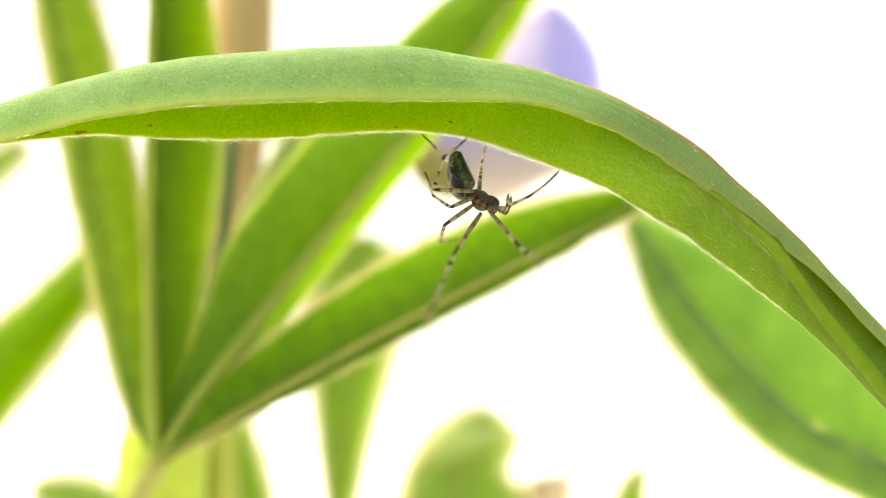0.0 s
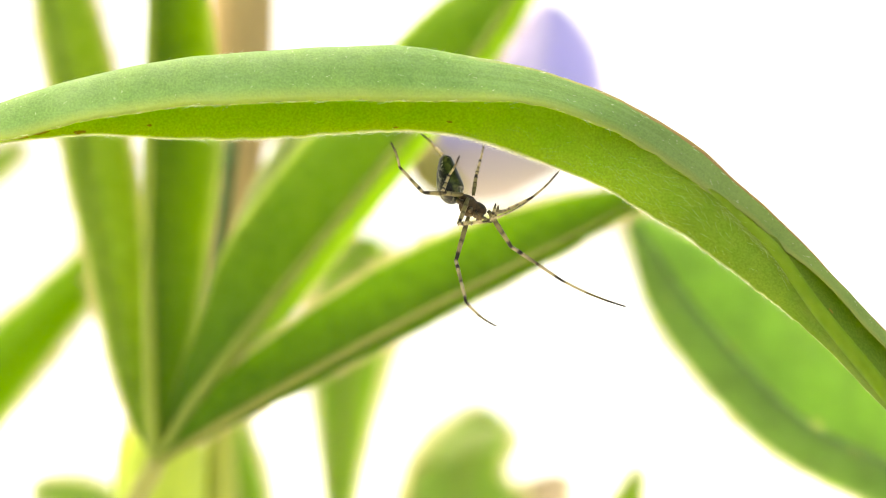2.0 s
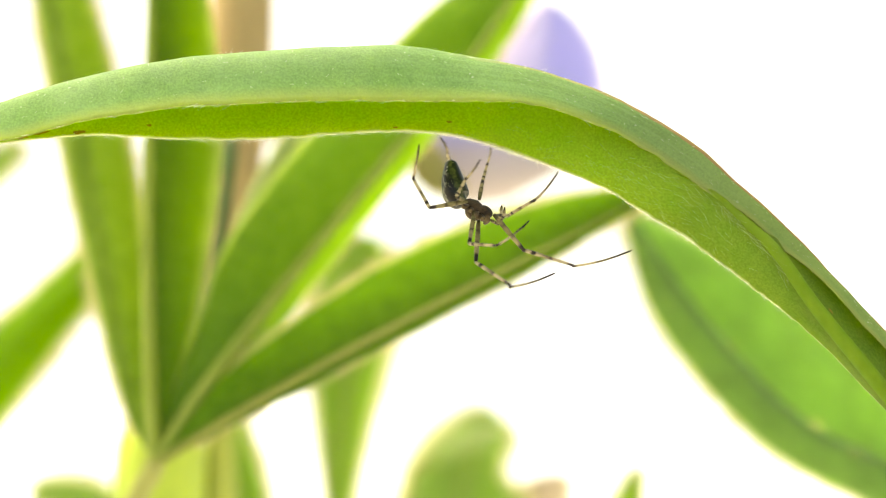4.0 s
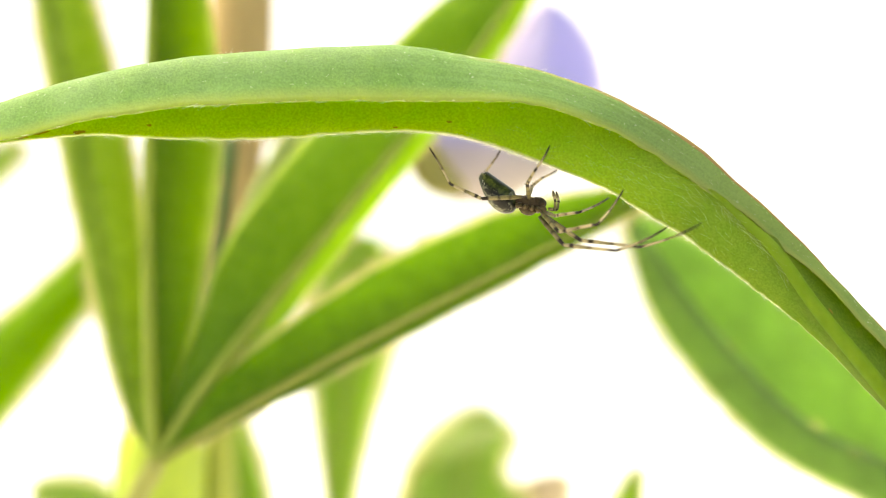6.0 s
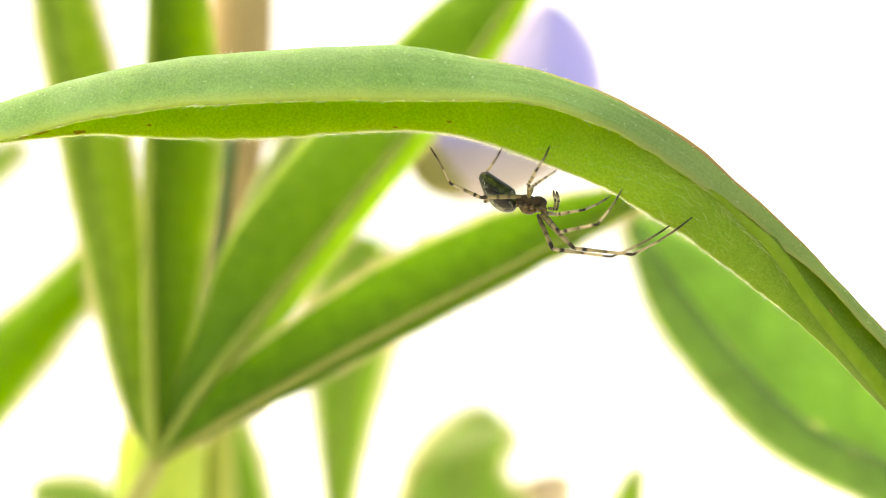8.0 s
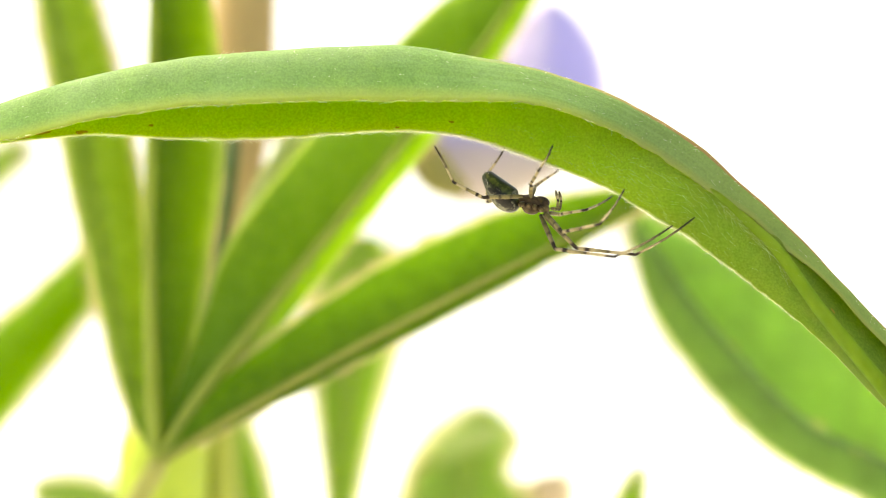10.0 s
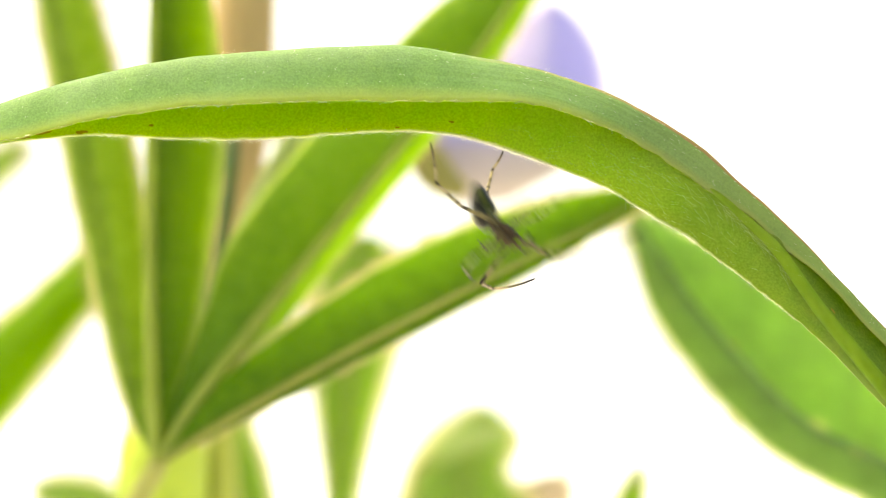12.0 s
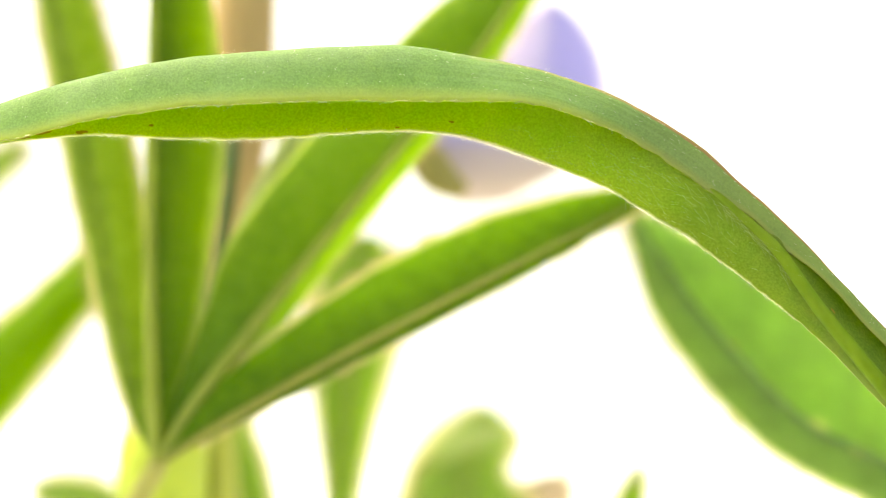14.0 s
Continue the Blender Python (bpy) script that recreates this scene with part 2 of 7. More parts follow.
RIB_OLIVE = soft_material("olive_midrib_skin", (0.100, 0.132, 0.020), (0.145, 0.175, 0.036), 500, share=0.35, through_colour=(0.44, 0.54, 0.10), sheen=0.12)
RIB_TAN = soft_material("tan_midrib_skin", (0.072, 0.086, 0.013), (0.106, 0.116, 0.023), 500, share=0.3, through_colour=(0.40, 0.43, 0.09), sheen=0.15)
# olive skin: the green stem's shaded side as a colour of its own
STALK_SHADE = soft_material("shaded_stalk_skin", (0.165, 0.19, 0.022), (0.21, 0.235, 0.034), 300, share=0.12, through_colour=(0.4, 0.45, 0.06), stretch=(1, 1, 0.2))
STALK_GREEN = soft_material("green_stalk_skin", (0.16, 0.22, 0.016), (0.25, 0.31, 0.032), 300, share=0.12, through_colour=(0.55, 0.65, 0.07), stretch=(1, 1, 0.2))
STALK_TAN = soft_material("tan_stalk_skin", (0.17, 0.115, 0.046), (0.30, 0.215, 0.092), 240, stretch=(1, 1, 0.12), sheen=0.1)
PETIOLE = soft_material("petiole_skin", (0.105, 0.112, 0.018), (0.160, 0.155, 0.036), 400, share=0.2, through_colour=(0.4, 0.44, 0.1), stretch=(1, 1, 0.3))
FELT = soft_material("silky_leaf_hair", (0.28, 0.33, 0.12), (0.40, 0.44, 0.2), 900, rough=0.5, share=0.4, through_colour=(0.8, 0.88, 0.4), sheen=0.2)
HAIR = soft_material("leaf_hair", (0.60, 0.59, 0.48), (0.74, 0.73, 0.62), 900, rough=0.4, share=0.4, through_colour=(0.9, 0.9, 0.78))
# hair colour tuned so that blurred margins show a cream lens halo
HALO_HAIR = soft_material("cream_halo_hair", (0.42, 0.35, 0.17), (0.52, 0.44, 0.22), 900, rough=0.5, share=0.45, through_colour=(0.58, 0.49, 0.25))
BROWN_SPOT = soft_material("dry_spot", (0.12, 0.075, 0.012), (0.19, 0.10, 0.02), 2500, sheen=0.1, share=0.5, through_colour=(0.7, 0.42, 0.05))
BANNER = petal_material("banner_petal", [(0.0, (0.40, 0.36, 0.50)), (0.12, (0.23, 0.22, 0.41)), (0.36, (0.22, 0.21, 0.40)), (0.58, (0.30, 0.28, 0.44)), (0.80, (0.40, 0.36, 0.48)), (1.0, (0.52, 0.46, 0.52))])
PINK = soft_material("pink_petal", (0.40, 0.28, 0.27), (0.5, 0.38, 0.36), 150, rough=0.6, share=0.35, through_colour=(0.7, 0.5, 0.5))
WING = petal_material("wing_petal", [(0.0, (0.20, 0.19, 0.36)), (0.46, (0.22, 0.205, 0.34)), (0.62, (0.25, 0.22, 0.26)), (0.80, (0.26, 0.225, 0.215)), (1.0, (0.34, 0.29, 0.25))], share=0.32)
KEEL = soft_material("olive_keel", (0.135, 0.125, 0.040), (0.21, 0.175, 0.085), 120, rough=0.65, share=0.25, through_colour=(0.38, 0.36, 0.11), sheen=0.1)
DRY = leaf_material("dry_leaf_skin", (0.24, 0.20, 0.14), (0.32, 0.27, 0.20), (0.6, 0.5, 0.36), share=0.35, rough=0.7, sheen=0.1, edge=0.08)
PAPER = soft_material("white_paper", (0.60, 0.595, 0.595), (0.63, 0.625, 0.625), 3, rough=0.85, bump=0.0002)

# spider skins
PALE = (0.25, 0.205, 0.115)
DARK = (0.012, 0.008, 0.005)
FEMUR_SKIN = ring_material("femur_skin", [(0.0, (0.05, 0.042, 0.018)), (0.22, (0.10, 0.085, 0.034)), (0.30, (0.045, 0.036, 0.016)), (0.37, (0.12, 0.10, 0.040)), (0.52, (0.12, 0.10, 0.040)), (0.58, (0.035, 0.028, 0.013)), (0.65, (0.17, 0.14, 0.065)), (0.80, (0.17, 0.14, 0.065)), (0.86, DARK), (1.0, DARK)])
TIBIA_SKIN = ring_material("tibia_skin", [(0.0, DARK), (0.05, PALE), (0.11, PALE), (0.15, DARK), (0.20, DARK), (0.24, PALE), (0.46, (0.12, 0.10, 0.042)), (0.52, (0.035, 0.027, 0.014)), (0.58, PALE), (0.84, PALE), (0.91, DARK), (1.0, DARK)])
TARSUS_SKIN = ring_material("tarsus_skin", [(0.0, DARK), (0.04, DARK), (0.09, PALE), (0.36, PALE), (0.42, (0.05, 0.038, 0.02)), (0.48, (0.11, 0.09, 0.042)), (0.66, (0.07, 0.056, 0.03)), (0.76, DARK), (1.0, DARK)])


def abdomen_material():
    n = Nodes("abdomen_skin")
    p = n.add("ShaderNodeSeparateXYZ", Vector=n.coord())
    a = n.noise(900, 4.0, 0.65)
    flow = n.add("ShaderNodeMapping", Vector=n.coord())
    flow.inputs["Scale"].default_value = (0.4, 1.0, 1.0)
    w = n.math("ADD", n.math("MULTIPLY", p.outputs["Z"], 300.0), n.math("MULTIPLY", n.math("SUBTRACT", a, 0.5), 0.5))
    w = n.math("ADD", w, 0.5)
    base = n.ramp(w, [(0.04, (0.06, 0.058, 0.036)), (0.12, (0.012, 0.010, 0.006)), (0.24, (0.004, 0.003, 0.002)), (0.36, (0.004, 0.004, 0.002)), (0.43, (0.024, 0.029, 0.007)), (0.53, (0.040, 0.046, 0.012)), (0.58, (0.010, 0.012, 0.004)), (0.66, (0.004, 0.005, 0.002)), (1.0, (0.03, 0.028, 0.016))])
    base = n.mix(n.ramp(n.noise(1500, 3.0), [(0.42, 0.7), (0.56, 0.0)]), base, (0.004, 0.004, 0.002))
    # broken pale streaks along the lower flank
    streaks = n.math("MULTIPLY", n.ramp(n.noise(2100, 3.0, 0.6, flow.outputs[0]), [(0.52, 0.0), (0.60, 1.0)]), n.ramp(w, [(0.26, 1.0), (0.36, 0.0)]))
    base = n.mix(n.math("MULTIPLY", streaks, 0.45), base, (0.15, 0.145, 0.10))
    skin = n.add("ShaderNodeBsdfPrincipled", Base_Color=base, Roughness=0.3, Normal=n.bump(a, 0.00005, 0.6))
    skin.inputs["Specular IOR Level"].default_value = 0.1
    return n.finish(skin.outputs[0])


ABDOMEN = abdomen_material()
CARAPACE = soft_material("carapace_skin", (0.003, 0.002, 0.001), (0.044, 0.027, 0.012), 1900, rough=0.45, bump=0.0001, sheen=0.08)
SPOT_SKIN = soft_material("pale_fleck_skin", (0.13, 0.125, 0.085), (0.24, 0.23, 0.17), 3000, rough=0.5, bump=0.00002)
EYE_SKIN = soft_material("eye_skin", (0.008, 0.006, 0.006), (0.015, 0.012, 0.01), 1500, rough=0.1, bump=0.000001)

# ---- builders ----
MM = 0.001


def part(name, bm, material, parent, label=""):
    me = bpy.data.meshes.new(name)
    bm.normal_update()
    bm.to_mesh(me)
    bm.free()
    for m in (material if isinstance(material, (list, tuple)) else [material]):
        me.materials.append(m)
    for p in me.polygons:
        p.use_smooth = True
    ob = new(name, me)
    ob.parent = parent
    return tagged(ob, label)


def thing(name, label, category, group="", kind="", at=(0, 0, 0)):
    ob = new(name)
    ob.empty_display_size = 0.005
    ob.location = at
    return tagged(ob, label, category, group, kind)


def spline(points, u):
    """A Catmull-Rom curve through points; u from 0 to 1."""
    n = len(points) - 1
    s = min(max(u, 0.0), 1.0) * n
    i = min(int(s), n - 1)
    f = s - i
    p1, p2 = points[i], points[i + 1]
    p0 = points[i - 1] if i else p1 * 2 - p2
    p3 = points[i + 2] if i + 2 <= n else p2 * 2 - p1
    return 0.5 * (p1 * 2 + (p2 - p0) * f + (p0 * 2 - p1 * 5 + p2 * 4 - p3) * f * f + (p1 * 3 - p0 - p2 * 3 + p3) * f * f * f)


def spline_value(values, u):
    return spline([Vector((v, 0, 0)) for v in values], u).x


def surface(sections, u, v):
    return spline([spline(s, v) for s in sections], u)


def loft(sections, nu, nv, thick, ripple=0.0, flip=False, ragged=0.0):
    """A sheet through cross-sections (in metres), with an upper and a lower skin, a closed rim and UVs."""
    grid = []
    cols = [[spline([s[j] for s in sections], i / nu) for j in range(len(sections[0]))] for i in range(nu + 1)]
    for i in range(nu + 1):
        grid.append([spline(cols[i], j / nv) for j in range(nv + 1)])
    bm = bmesh.new()
    uvl = bm.loops.layers.uv.new("UVMap")
    skins = ([], [])
    for i in range(nu + 1):
        ra, rb = [], []
        for j in range(nv + 1):
            a = grid[min(i + 1, nu)][j] - grid[max(i - 1, 0)][j]
            b = grid[i][min(j + 1, nv)] - grid[i][max(j - 1, 0)]
            nrm = a.cross(b)
            nrm = nrm.normalized() if nrm.length > 1e-12 else Vector((0, 0, 1))
            p = grid[i][j]
            if ripple:
                p = p + nrm * ripple * (noise.noise(p * 240) + 0.4 * noise.noise(p * 900))
            edge = min(j, nv - j) / nv
            if ragged and edge < 0.07:
                side = b.normalized() if b.length > 1e-12 else b
                p = p + side * ragged * (1 - edge / 0.07) * (noise.noise(p * 700) + 0.7 * noise.noise(p * 2200))
            t = thick * (0.35 + 0.65 * min(1, edge * 8))
            ra.append(bm.verts.new(p + nrm * t * 0.5))
            rb.append(bm.verts.new(p - nrm * t * 0.5))
        skins[0].append(ra)
        skins[1].append(rb)

    def quad(vs, uvs, mat):
        f = bm.faces.new(vs)
        f.material_index = mat
        for lp, q in zip(f.loops, uvs):
            lp[uvl].uv = q

    for i in range(nu):
        for j in range(nv):
            q = [(i / nu, j / nv), ((i + 1) / nu, j / nv), ((i + 1) / nu, (j + 1) / nv), (i / nu, (j + 1) / nv)]
            a, b = skins
            quad([a[i][j], a[i + 1][j], a[i + 1][j + 1], a[i][j + 1]], q, 1 if flip else 0)
            quad([b[i][j + 1], b[i + 1][j + 1], b[i + 1][j], b[i][j]], q[::-1], 0 if flip else 1)
        for j, v in ((0, 0.0), (nv, 1.0)):
            a, b = skins[0][i][j], skins[0][i + 1][j]
            c, d = skins[1][i + 1][j], skins[1][i][j]
            q = [(i / nu, v), ((i + 1) / nu, v), ((i + 1) / nu, v), (i / nu, v)]
            quad([a, d, c, b] if j == 0 else [a, b, c, d], q, (1 if flip else 0) if j == 0 else 1)
    for i in (0, nu):
        for j in range(nv):
            vs = [skins[0][i][j], skins[0][i][j + 1], skins[1][i][j + 1], skins[1][i][j]]
            quad(vs if i == 0 else vs[::-1], [(i / nu, j / nv)] * 4, 1)
    return bm


def tube(points, radii, n=40, seg=12, flat=1.0, bm=None):
    """A round, tapered, closed tube along a spline (metres)."""
    bm = bm or bmesh.new()
    uvl = bm.loops.layers.uv.verify()
    side = None
    rings = []
    for i in range(n + 1):
        u = i / n
        p = spline(points, u)
        t = (spline(points, min(u + 0.01, 1)) - spline(points, max(u - 0.01, 0))).normalized()
        side = (side - t * side.dot(t)).normalized() if side else t.orthogonal().normalized()
        up = t.cross(side)
        r = max(spline_value(radii, u), 1e-6)
        rings.append([bm.verts.new(p + r * (math.cos(k * math.tau / seg) * side + flat * math.sin(k * math.tau / seg) * up)) for k in range(seg)])
    for i in range(n):
        for k in range(seg):
            f = bm.faces.new([rings[i][k], rings[i][(k + 1) % seg], rings[i + 1][(k + 1) % seg], rings[i + 1][k]])
            for lp, q in zip(f.loops, ((k / seg, i / n), ((k + 1) / seg, i / n), ((k + 1) / seg, (i + 1) / n), (k / seg, (i + 1) / n))):
                lp[uvl].uv = q
    bm.faces.new(rings[0][::-1])
    bm.faces.new(rings[-1])
    return bm


def vec(p):
    return Vector(p) * MM


def blade_sections(rows):
    """rows: midrib place (mm), the two half widths (mm) and the angles by which the halves bend away in depth (degrees)."""
    spine = [vec(r[0]) for r in rows]
    out = []
    for i, (p, wa, wb, fa, fb) in enumerate(rows):
        t = (spine[min(i + 1, len(rows) - 1)] - spine[max(i - 1, 0)]).normalized()
        across = Vector((0, 1, 0)).cross(t).normalized()
        deep = across.cross(t).normalized() * -1
        deep = deep if deep.y > 0 else -deep
        c = spine[i]

        def half(sign, w, f, k, bend):
            a = radians(f + bend)
            return c + (across * sign * math.cos(a) + deep * math.sin(a)) * w * MM * k

        out.append([half(1, wa, fa, 1.0, 14), half(1, wa, fa, 0.55, 6), half(1, wa, fa, 0.08, 0),
                    half(-1, wb, fb, 0.08, 0), half(-1, wb, fb, 0.55, 6), half(-1, wb, fb, 1.0, 14)])
    return out


def leaflet(rows, skins, parent, rib=(0.55, 0.12), rib_skin=None, label="", nu=60, nv=20, thick=0.28, name="leaflet", fringe=22, sides=(0, 1), hair=2.3):
    """A blade with a raised midrib on its lower side, which faces the viewer."""
    sec = blade_sections(rows)
    ob = part(name, loft(sec, nu, nv, thick * MM, 0.0003, flip=True), skins, parent, label)
    rnd = random.Random(len(rows))
    rim = [(rnd.uniform(0.06, 0.93), float(k % 2), 1 if k % 2 else -1) for k in range(int(fringe * sum((vec(a[0]) - vec(b[0])).length for a, b in zip(rows, rows[1:])) / MM))]
    rim = [h for h in rim if int(h[1]) in sides]
    # margin hairs, lengthened and multiplied to imitate the lens halo too
    if rim:
        part("margin_hairs", fuzz(sec, rim, 9, hair, 0.045, reach=(0.4, 1.4)), HALO_HAIR, ob, "cream margin hairs that also stand in for the lens halo")
    if rib:
        pts = [vec(r[0]) + Vector((0, -0.12, 0)) * MM for r in rows]
        part("midrib", tube(pts, [rib[0] * MM, (rib[0] * 0.6 + rib[1] * 0.4) * MM, rib[1] * MM], 50, 10), rib_skin or RIB_PALE, ob, "pale raised midrib")
    return ob


def fuzz(sections, spots, seed, length, radius, lean=0.6, face=-1, reach=(0.0025, 0.3), stand=(0.05, 0.3)):
    """Short, bent, tapered hairs. spots: (u, v, outward side or 0) on the sheet."""
    rnd = random.Random(seed)
    bm = bmesh.new()
    for u, v, out in spots:
        p = surface(sections, u, v)
        along = (surface(sections, min(u + 0.01, 1), v) - surface(sections, max(u - 0.01, 0), v)).normalized()
        dv = 0.03
        across = (surface(sections, u, min(v + dv, 1)) - surface(sections, u, max(v - dv, 0))).normalized()
        nrm = along.cross(across).normalized()
        if out:
            d = across * out * rnd.uniform(*reach) + along * rnd.choice((-1, 1)) * rnd.uniform(0.3, 1.0) + nrm * rnd.uniform(-0.3, 0.3)
        else:
            d = nrm * face * rnd.uniform(*stand) + along * rnd.uniform(0.5, 1.2) + across * rnd.uniform(-0.5, 0.5)
            p = p + nrm * face * 0.00021
        d.normalize()
        l = length * rnd.uniform(0.4, 1.2) * MM
        curl = Vector((rnd.uniform(-1, 1), rnd.uniform(-1, 1), rnd.uniform(-1, 1))) * lean
        ring = None
        r0 = radius * MM * rnd.uniform(0.7, 1.3)
        for k in range(4):
            f = k / 3
            c = p + d * l * f + curl * l * f * f * 0.35
            r = r0 * (1 - 0.85 * f)
            s1 = d.orthogonal().normalized()
            s2 = d.cross(s1)
            now = [bm.verts.new(c + r * (math.cos(a) * s1 + math.sin(a) * s2)) for a in (0, 2.094, 4.189)]
            if ring:
                for q in range(3):
                    bm.faces.new([ring[q], ring[(q + 1) % 3], now[(q + 1) % 3], now[q]])
            ring = now
    return bm


def spot(sec, u, v, size, seed, face, lift=0.00016):
    """A thin uneven patch that lies on a sheet; size in mm, face: which side."""
    rnd = random.Random(seed)
    bm = bmesh.new()
    p = surface(sec, u, v)
    ax = (surface(sec, u + 0.01, v) - surface(sec, u - 0.01, v)).normalized()
    ac = (surface(sec, u, min(v + 0.02, 1)) - surface(sec, u, v - 0.02)).normalized()
    nn = ax.cross(ac).normalized() * face
    mid = bm.verts.new(p + nn * (lift + 0.00006))
    ring = []
    for k in range(16):
        a = k * math.tau / 16
        r = size * MM * rnd.uniform(0.55, 1.1)
        ring.append(bm.verts.new(p + ax * math.cos(a) * r * 1.3 + ac * math.sin(a) * r * 0.6 + nn * lift))
    for k in range(16):
        bm.faces.new([mid, ring[k], ring[(k + 1) % 16]])
    return bm


def stalk(points, radii, skin, parent, name="petiole", label="", n=30, seg=14):
    return part(name, tube([vec(p) for p in points], [r * MM for r in radii], n, seg), skin, parent, label)


# ---- backdrop: a sheet of white paper that runs up behind the plant ----
def paper_sweep():
    bm = bmesh.new()
    prof = [(-1.2, 0.0), (-0.4, 0.0), (0.2, 0.0), (0.55, 0.0)]
    prof += [(0.55 + 0.25 * math.sin(a), 0.25 - 0.25 * math.cos(a)) for a in (radians(k * 9) for k in range(1, 11))]
    prof += [(0.8, 0.45), (0.8, 0.75)]
    low = []
    for side in (0, 1):
        rows = []
        for i, (y, z) in enumerate(prof):
            a, b = prof[max(i - 1, 0)], prof[min(i + 1, len(prof) - 1)]
            t = Vector((0, b[0] - a[0], b[1] - a[1])).normalized()
            off = Vector((0, t.z, -t.y)) * 0.0006 * side
            rows.append([bm.verts.new(Vector((x, y, z)) + off) for x in (-1.3, -0.4, 0.4, 1.3)])
        low.append(rows)
    for side, rows in enumerate(low):
        for i in range(len(rows) - 1):
            for k in range(3):
                vs = [rows[i][k], rows[i][k + 1], rows[i + 1][k + 1], rows[i + 1][k]]
                bm.faces.new(vs if side == 0 else vs[::-1])
    top, bot = low
    n = len(prof)
    loop = [(0, k) for k in range(4)] + [(i, 3) for i in range(1, n)] + [(n - 1, k) for k in (2, 1, 0)] + [(i, 0) for i in range(n - 2, 0, -1)]
    for (i, k), (p, q) in zip(loop, loop[1:] + loop[:1]):
        bm.faces.new([top[i][k], bot[i][k], bot[p][q], top[p][q]])
    ob = part("backdrop", bm, PAPER, None)
    tagged(ob, "white paper sweep curving up behind the plant", "backdrop", kind="structure")


paper_sweep()


# ---- the arched leaflet in front ----
def arched_leaflet():
    top = thing("arched_leaf", "arched green lupin leaflet with a rolled margin and fine white hairs", "leaf")
    # guide curves from the tip to the base: rolled near margin, crest, inner face, midrib, far margin
    near_margin = [(-46.57, -2.6, 168.92), (-42.83, -3.22, 169.47), (-38.5, -3.53, 169.54), (-31.24, -3.84, 171.14), (-23.85, -3.84, 172.27), (-16.47, -3.84, 172.71), (-9.07, -3.84, 172.92), (-3.41, -3.84, 172.92), (2.27, -3.6, 172.94), (8.45, -2.9, 172.68), (13.86, -1.8, 171), (17.64, -0.2, 169.38), (21.24, 0, 167.05), (24.05, 0, 165.06), (26.99, -0.1, 163.37), (30.22, -0.4, 160.31), (34.02, -0.8, 157.21), (37.75, -1, 153.07), (45.85, -1, 144.62)]
    crest = [(-47.12, -1.35, 169.23), (-43.62, -1.35, 171.48), (-39.55, -1.35, 172.85), (-32.01, -1.35, 175.13), (-24.44, -1.35, 176.58), (-16.86, -1.35, 177.33), (-9.29, -1.35, 177.76), (-3.33, -1.35, 177.81), (2.52, -1.2, 176.96), (9.13, -0.6, 175.71), (15.13, 0.2, 173.69), (19.26, 0.5, 171.54), (23.08, 0.5, 169.06), (25.93, 0.4, 166.46), (28.71, 0.3, 164.03), (32.02, 0.2, 160.86), (36.03, 0, 156.55), (40.04, 0, 152.29), (47.8, 0, 143.96)]
    inner = [(-47.7, 0, 169.14), (-44.56, 1, 170.95), (-40.77, 2, 172.3), (-33.15, 2.5, 174.62), (-25.42, 3, 176.25), (-17.53, 3, 176.96), (-9.66, 3, 177.42), (-3.46, 3, 177.41), (2.25, 3, 176.68), (9.05, 2.8, 175.37), (15.04, 2.2, 173.21), (19.05, 1.4, 171.02), (22.83, 1, 168.59), (25.69, 0.9, 166.07), (28.51, 0.9, 163.74), (31.89, 1, 160.56), (36.06, 1.2, 156.21), (40.12, 1.2, 151.9), (47.87, 1, 143.51)]
    rib_line = [(-48.04, 0.8, 169.05), (-44.76, 1.6, 170.15), (-41.06, 2.8, 171.31), (-33.31, 3.2, 172.93), (-25.53, 3.6, 173.76), (-17.61, 3.6, 174.3), (-9.7, 3.6, 174.55), (-3.48, 3.6, 174.55), (2.32, 3.6, 174.34), (8.6, 3, 172.96), (13.79, 1.7, 170.42), (17.34, 0.5, 168.57), (21.17, 0.4, 166.77), (24.36, 0.25, 165.16), (27.54, 0.1, 162.29), (30.03, -0.5, 159.68), (33.37, -0.9, 154.83), (37.24, -1.3, 149.95), (44.63, -1, 141.12)]
    far_margin = [(-47.91, 0.5, 168.87), (-44.32, 0.5, 169.18), (-40.4, 1, 169.64), (-32.97, 2, 170.5), (-25.17, 2, 170.14), (-17.37, 2, 170.09), (-9.57, 2, 170.61), (-3.43, 2, 170.82), (1.82, 2, 170.3), (7.28, 2, 168.58), (11.96, 2, 166.86), (15.65, 2, 165.15), (19.03, 2, 163.02), (21.89, 2, 161.4), (25.01, 2, 159.12), (28.6, 1.8, 156.37), (32.92, 1.5, 152.86), (37.51, 1, 148.35), (45.4, 1, 140.06)]
    rows = list(zip(near_margin, crest, inner, rib_line, far_margin))
    sec = [[vec(p) for p in r] for r in rows]
    blade = part("blade", loft(sec, 320, 48, 0.3 * MM, 0.00008, ragged=0.00016), [UPPER, UNDER], top, "bluish upper face and bright green under face")
    ribs = [vec(r[3]) + Vector((0, -0.1 if i > 11 else 0.1, 0)) * MM for i, r in enumerate(rows)]
    part("midrib", tube(ribs, [0.02 * MM] * 11 + [0.03 * MM, 0.08 * MM, 0.25 * MM, 0.42 * MM, 0.54 * MM, 0.62 * MM, 0.68 * MM, 0.72 * MM], 120, 12), RIB, top, "thick rounded midrib")
    rnd = random.Random(4)
    fringe = [(rnd.uniform(0.04, 0.88), 1.0, 1) for _ in range(1100)] + [(rnd.uniform(0.04, 0.6), 0.0, -1) for _ in range(60)]
    fringe += [(rnd.triangular(0.39, 0.56, 0.46), 1.0, 1) for _ in range(600)]
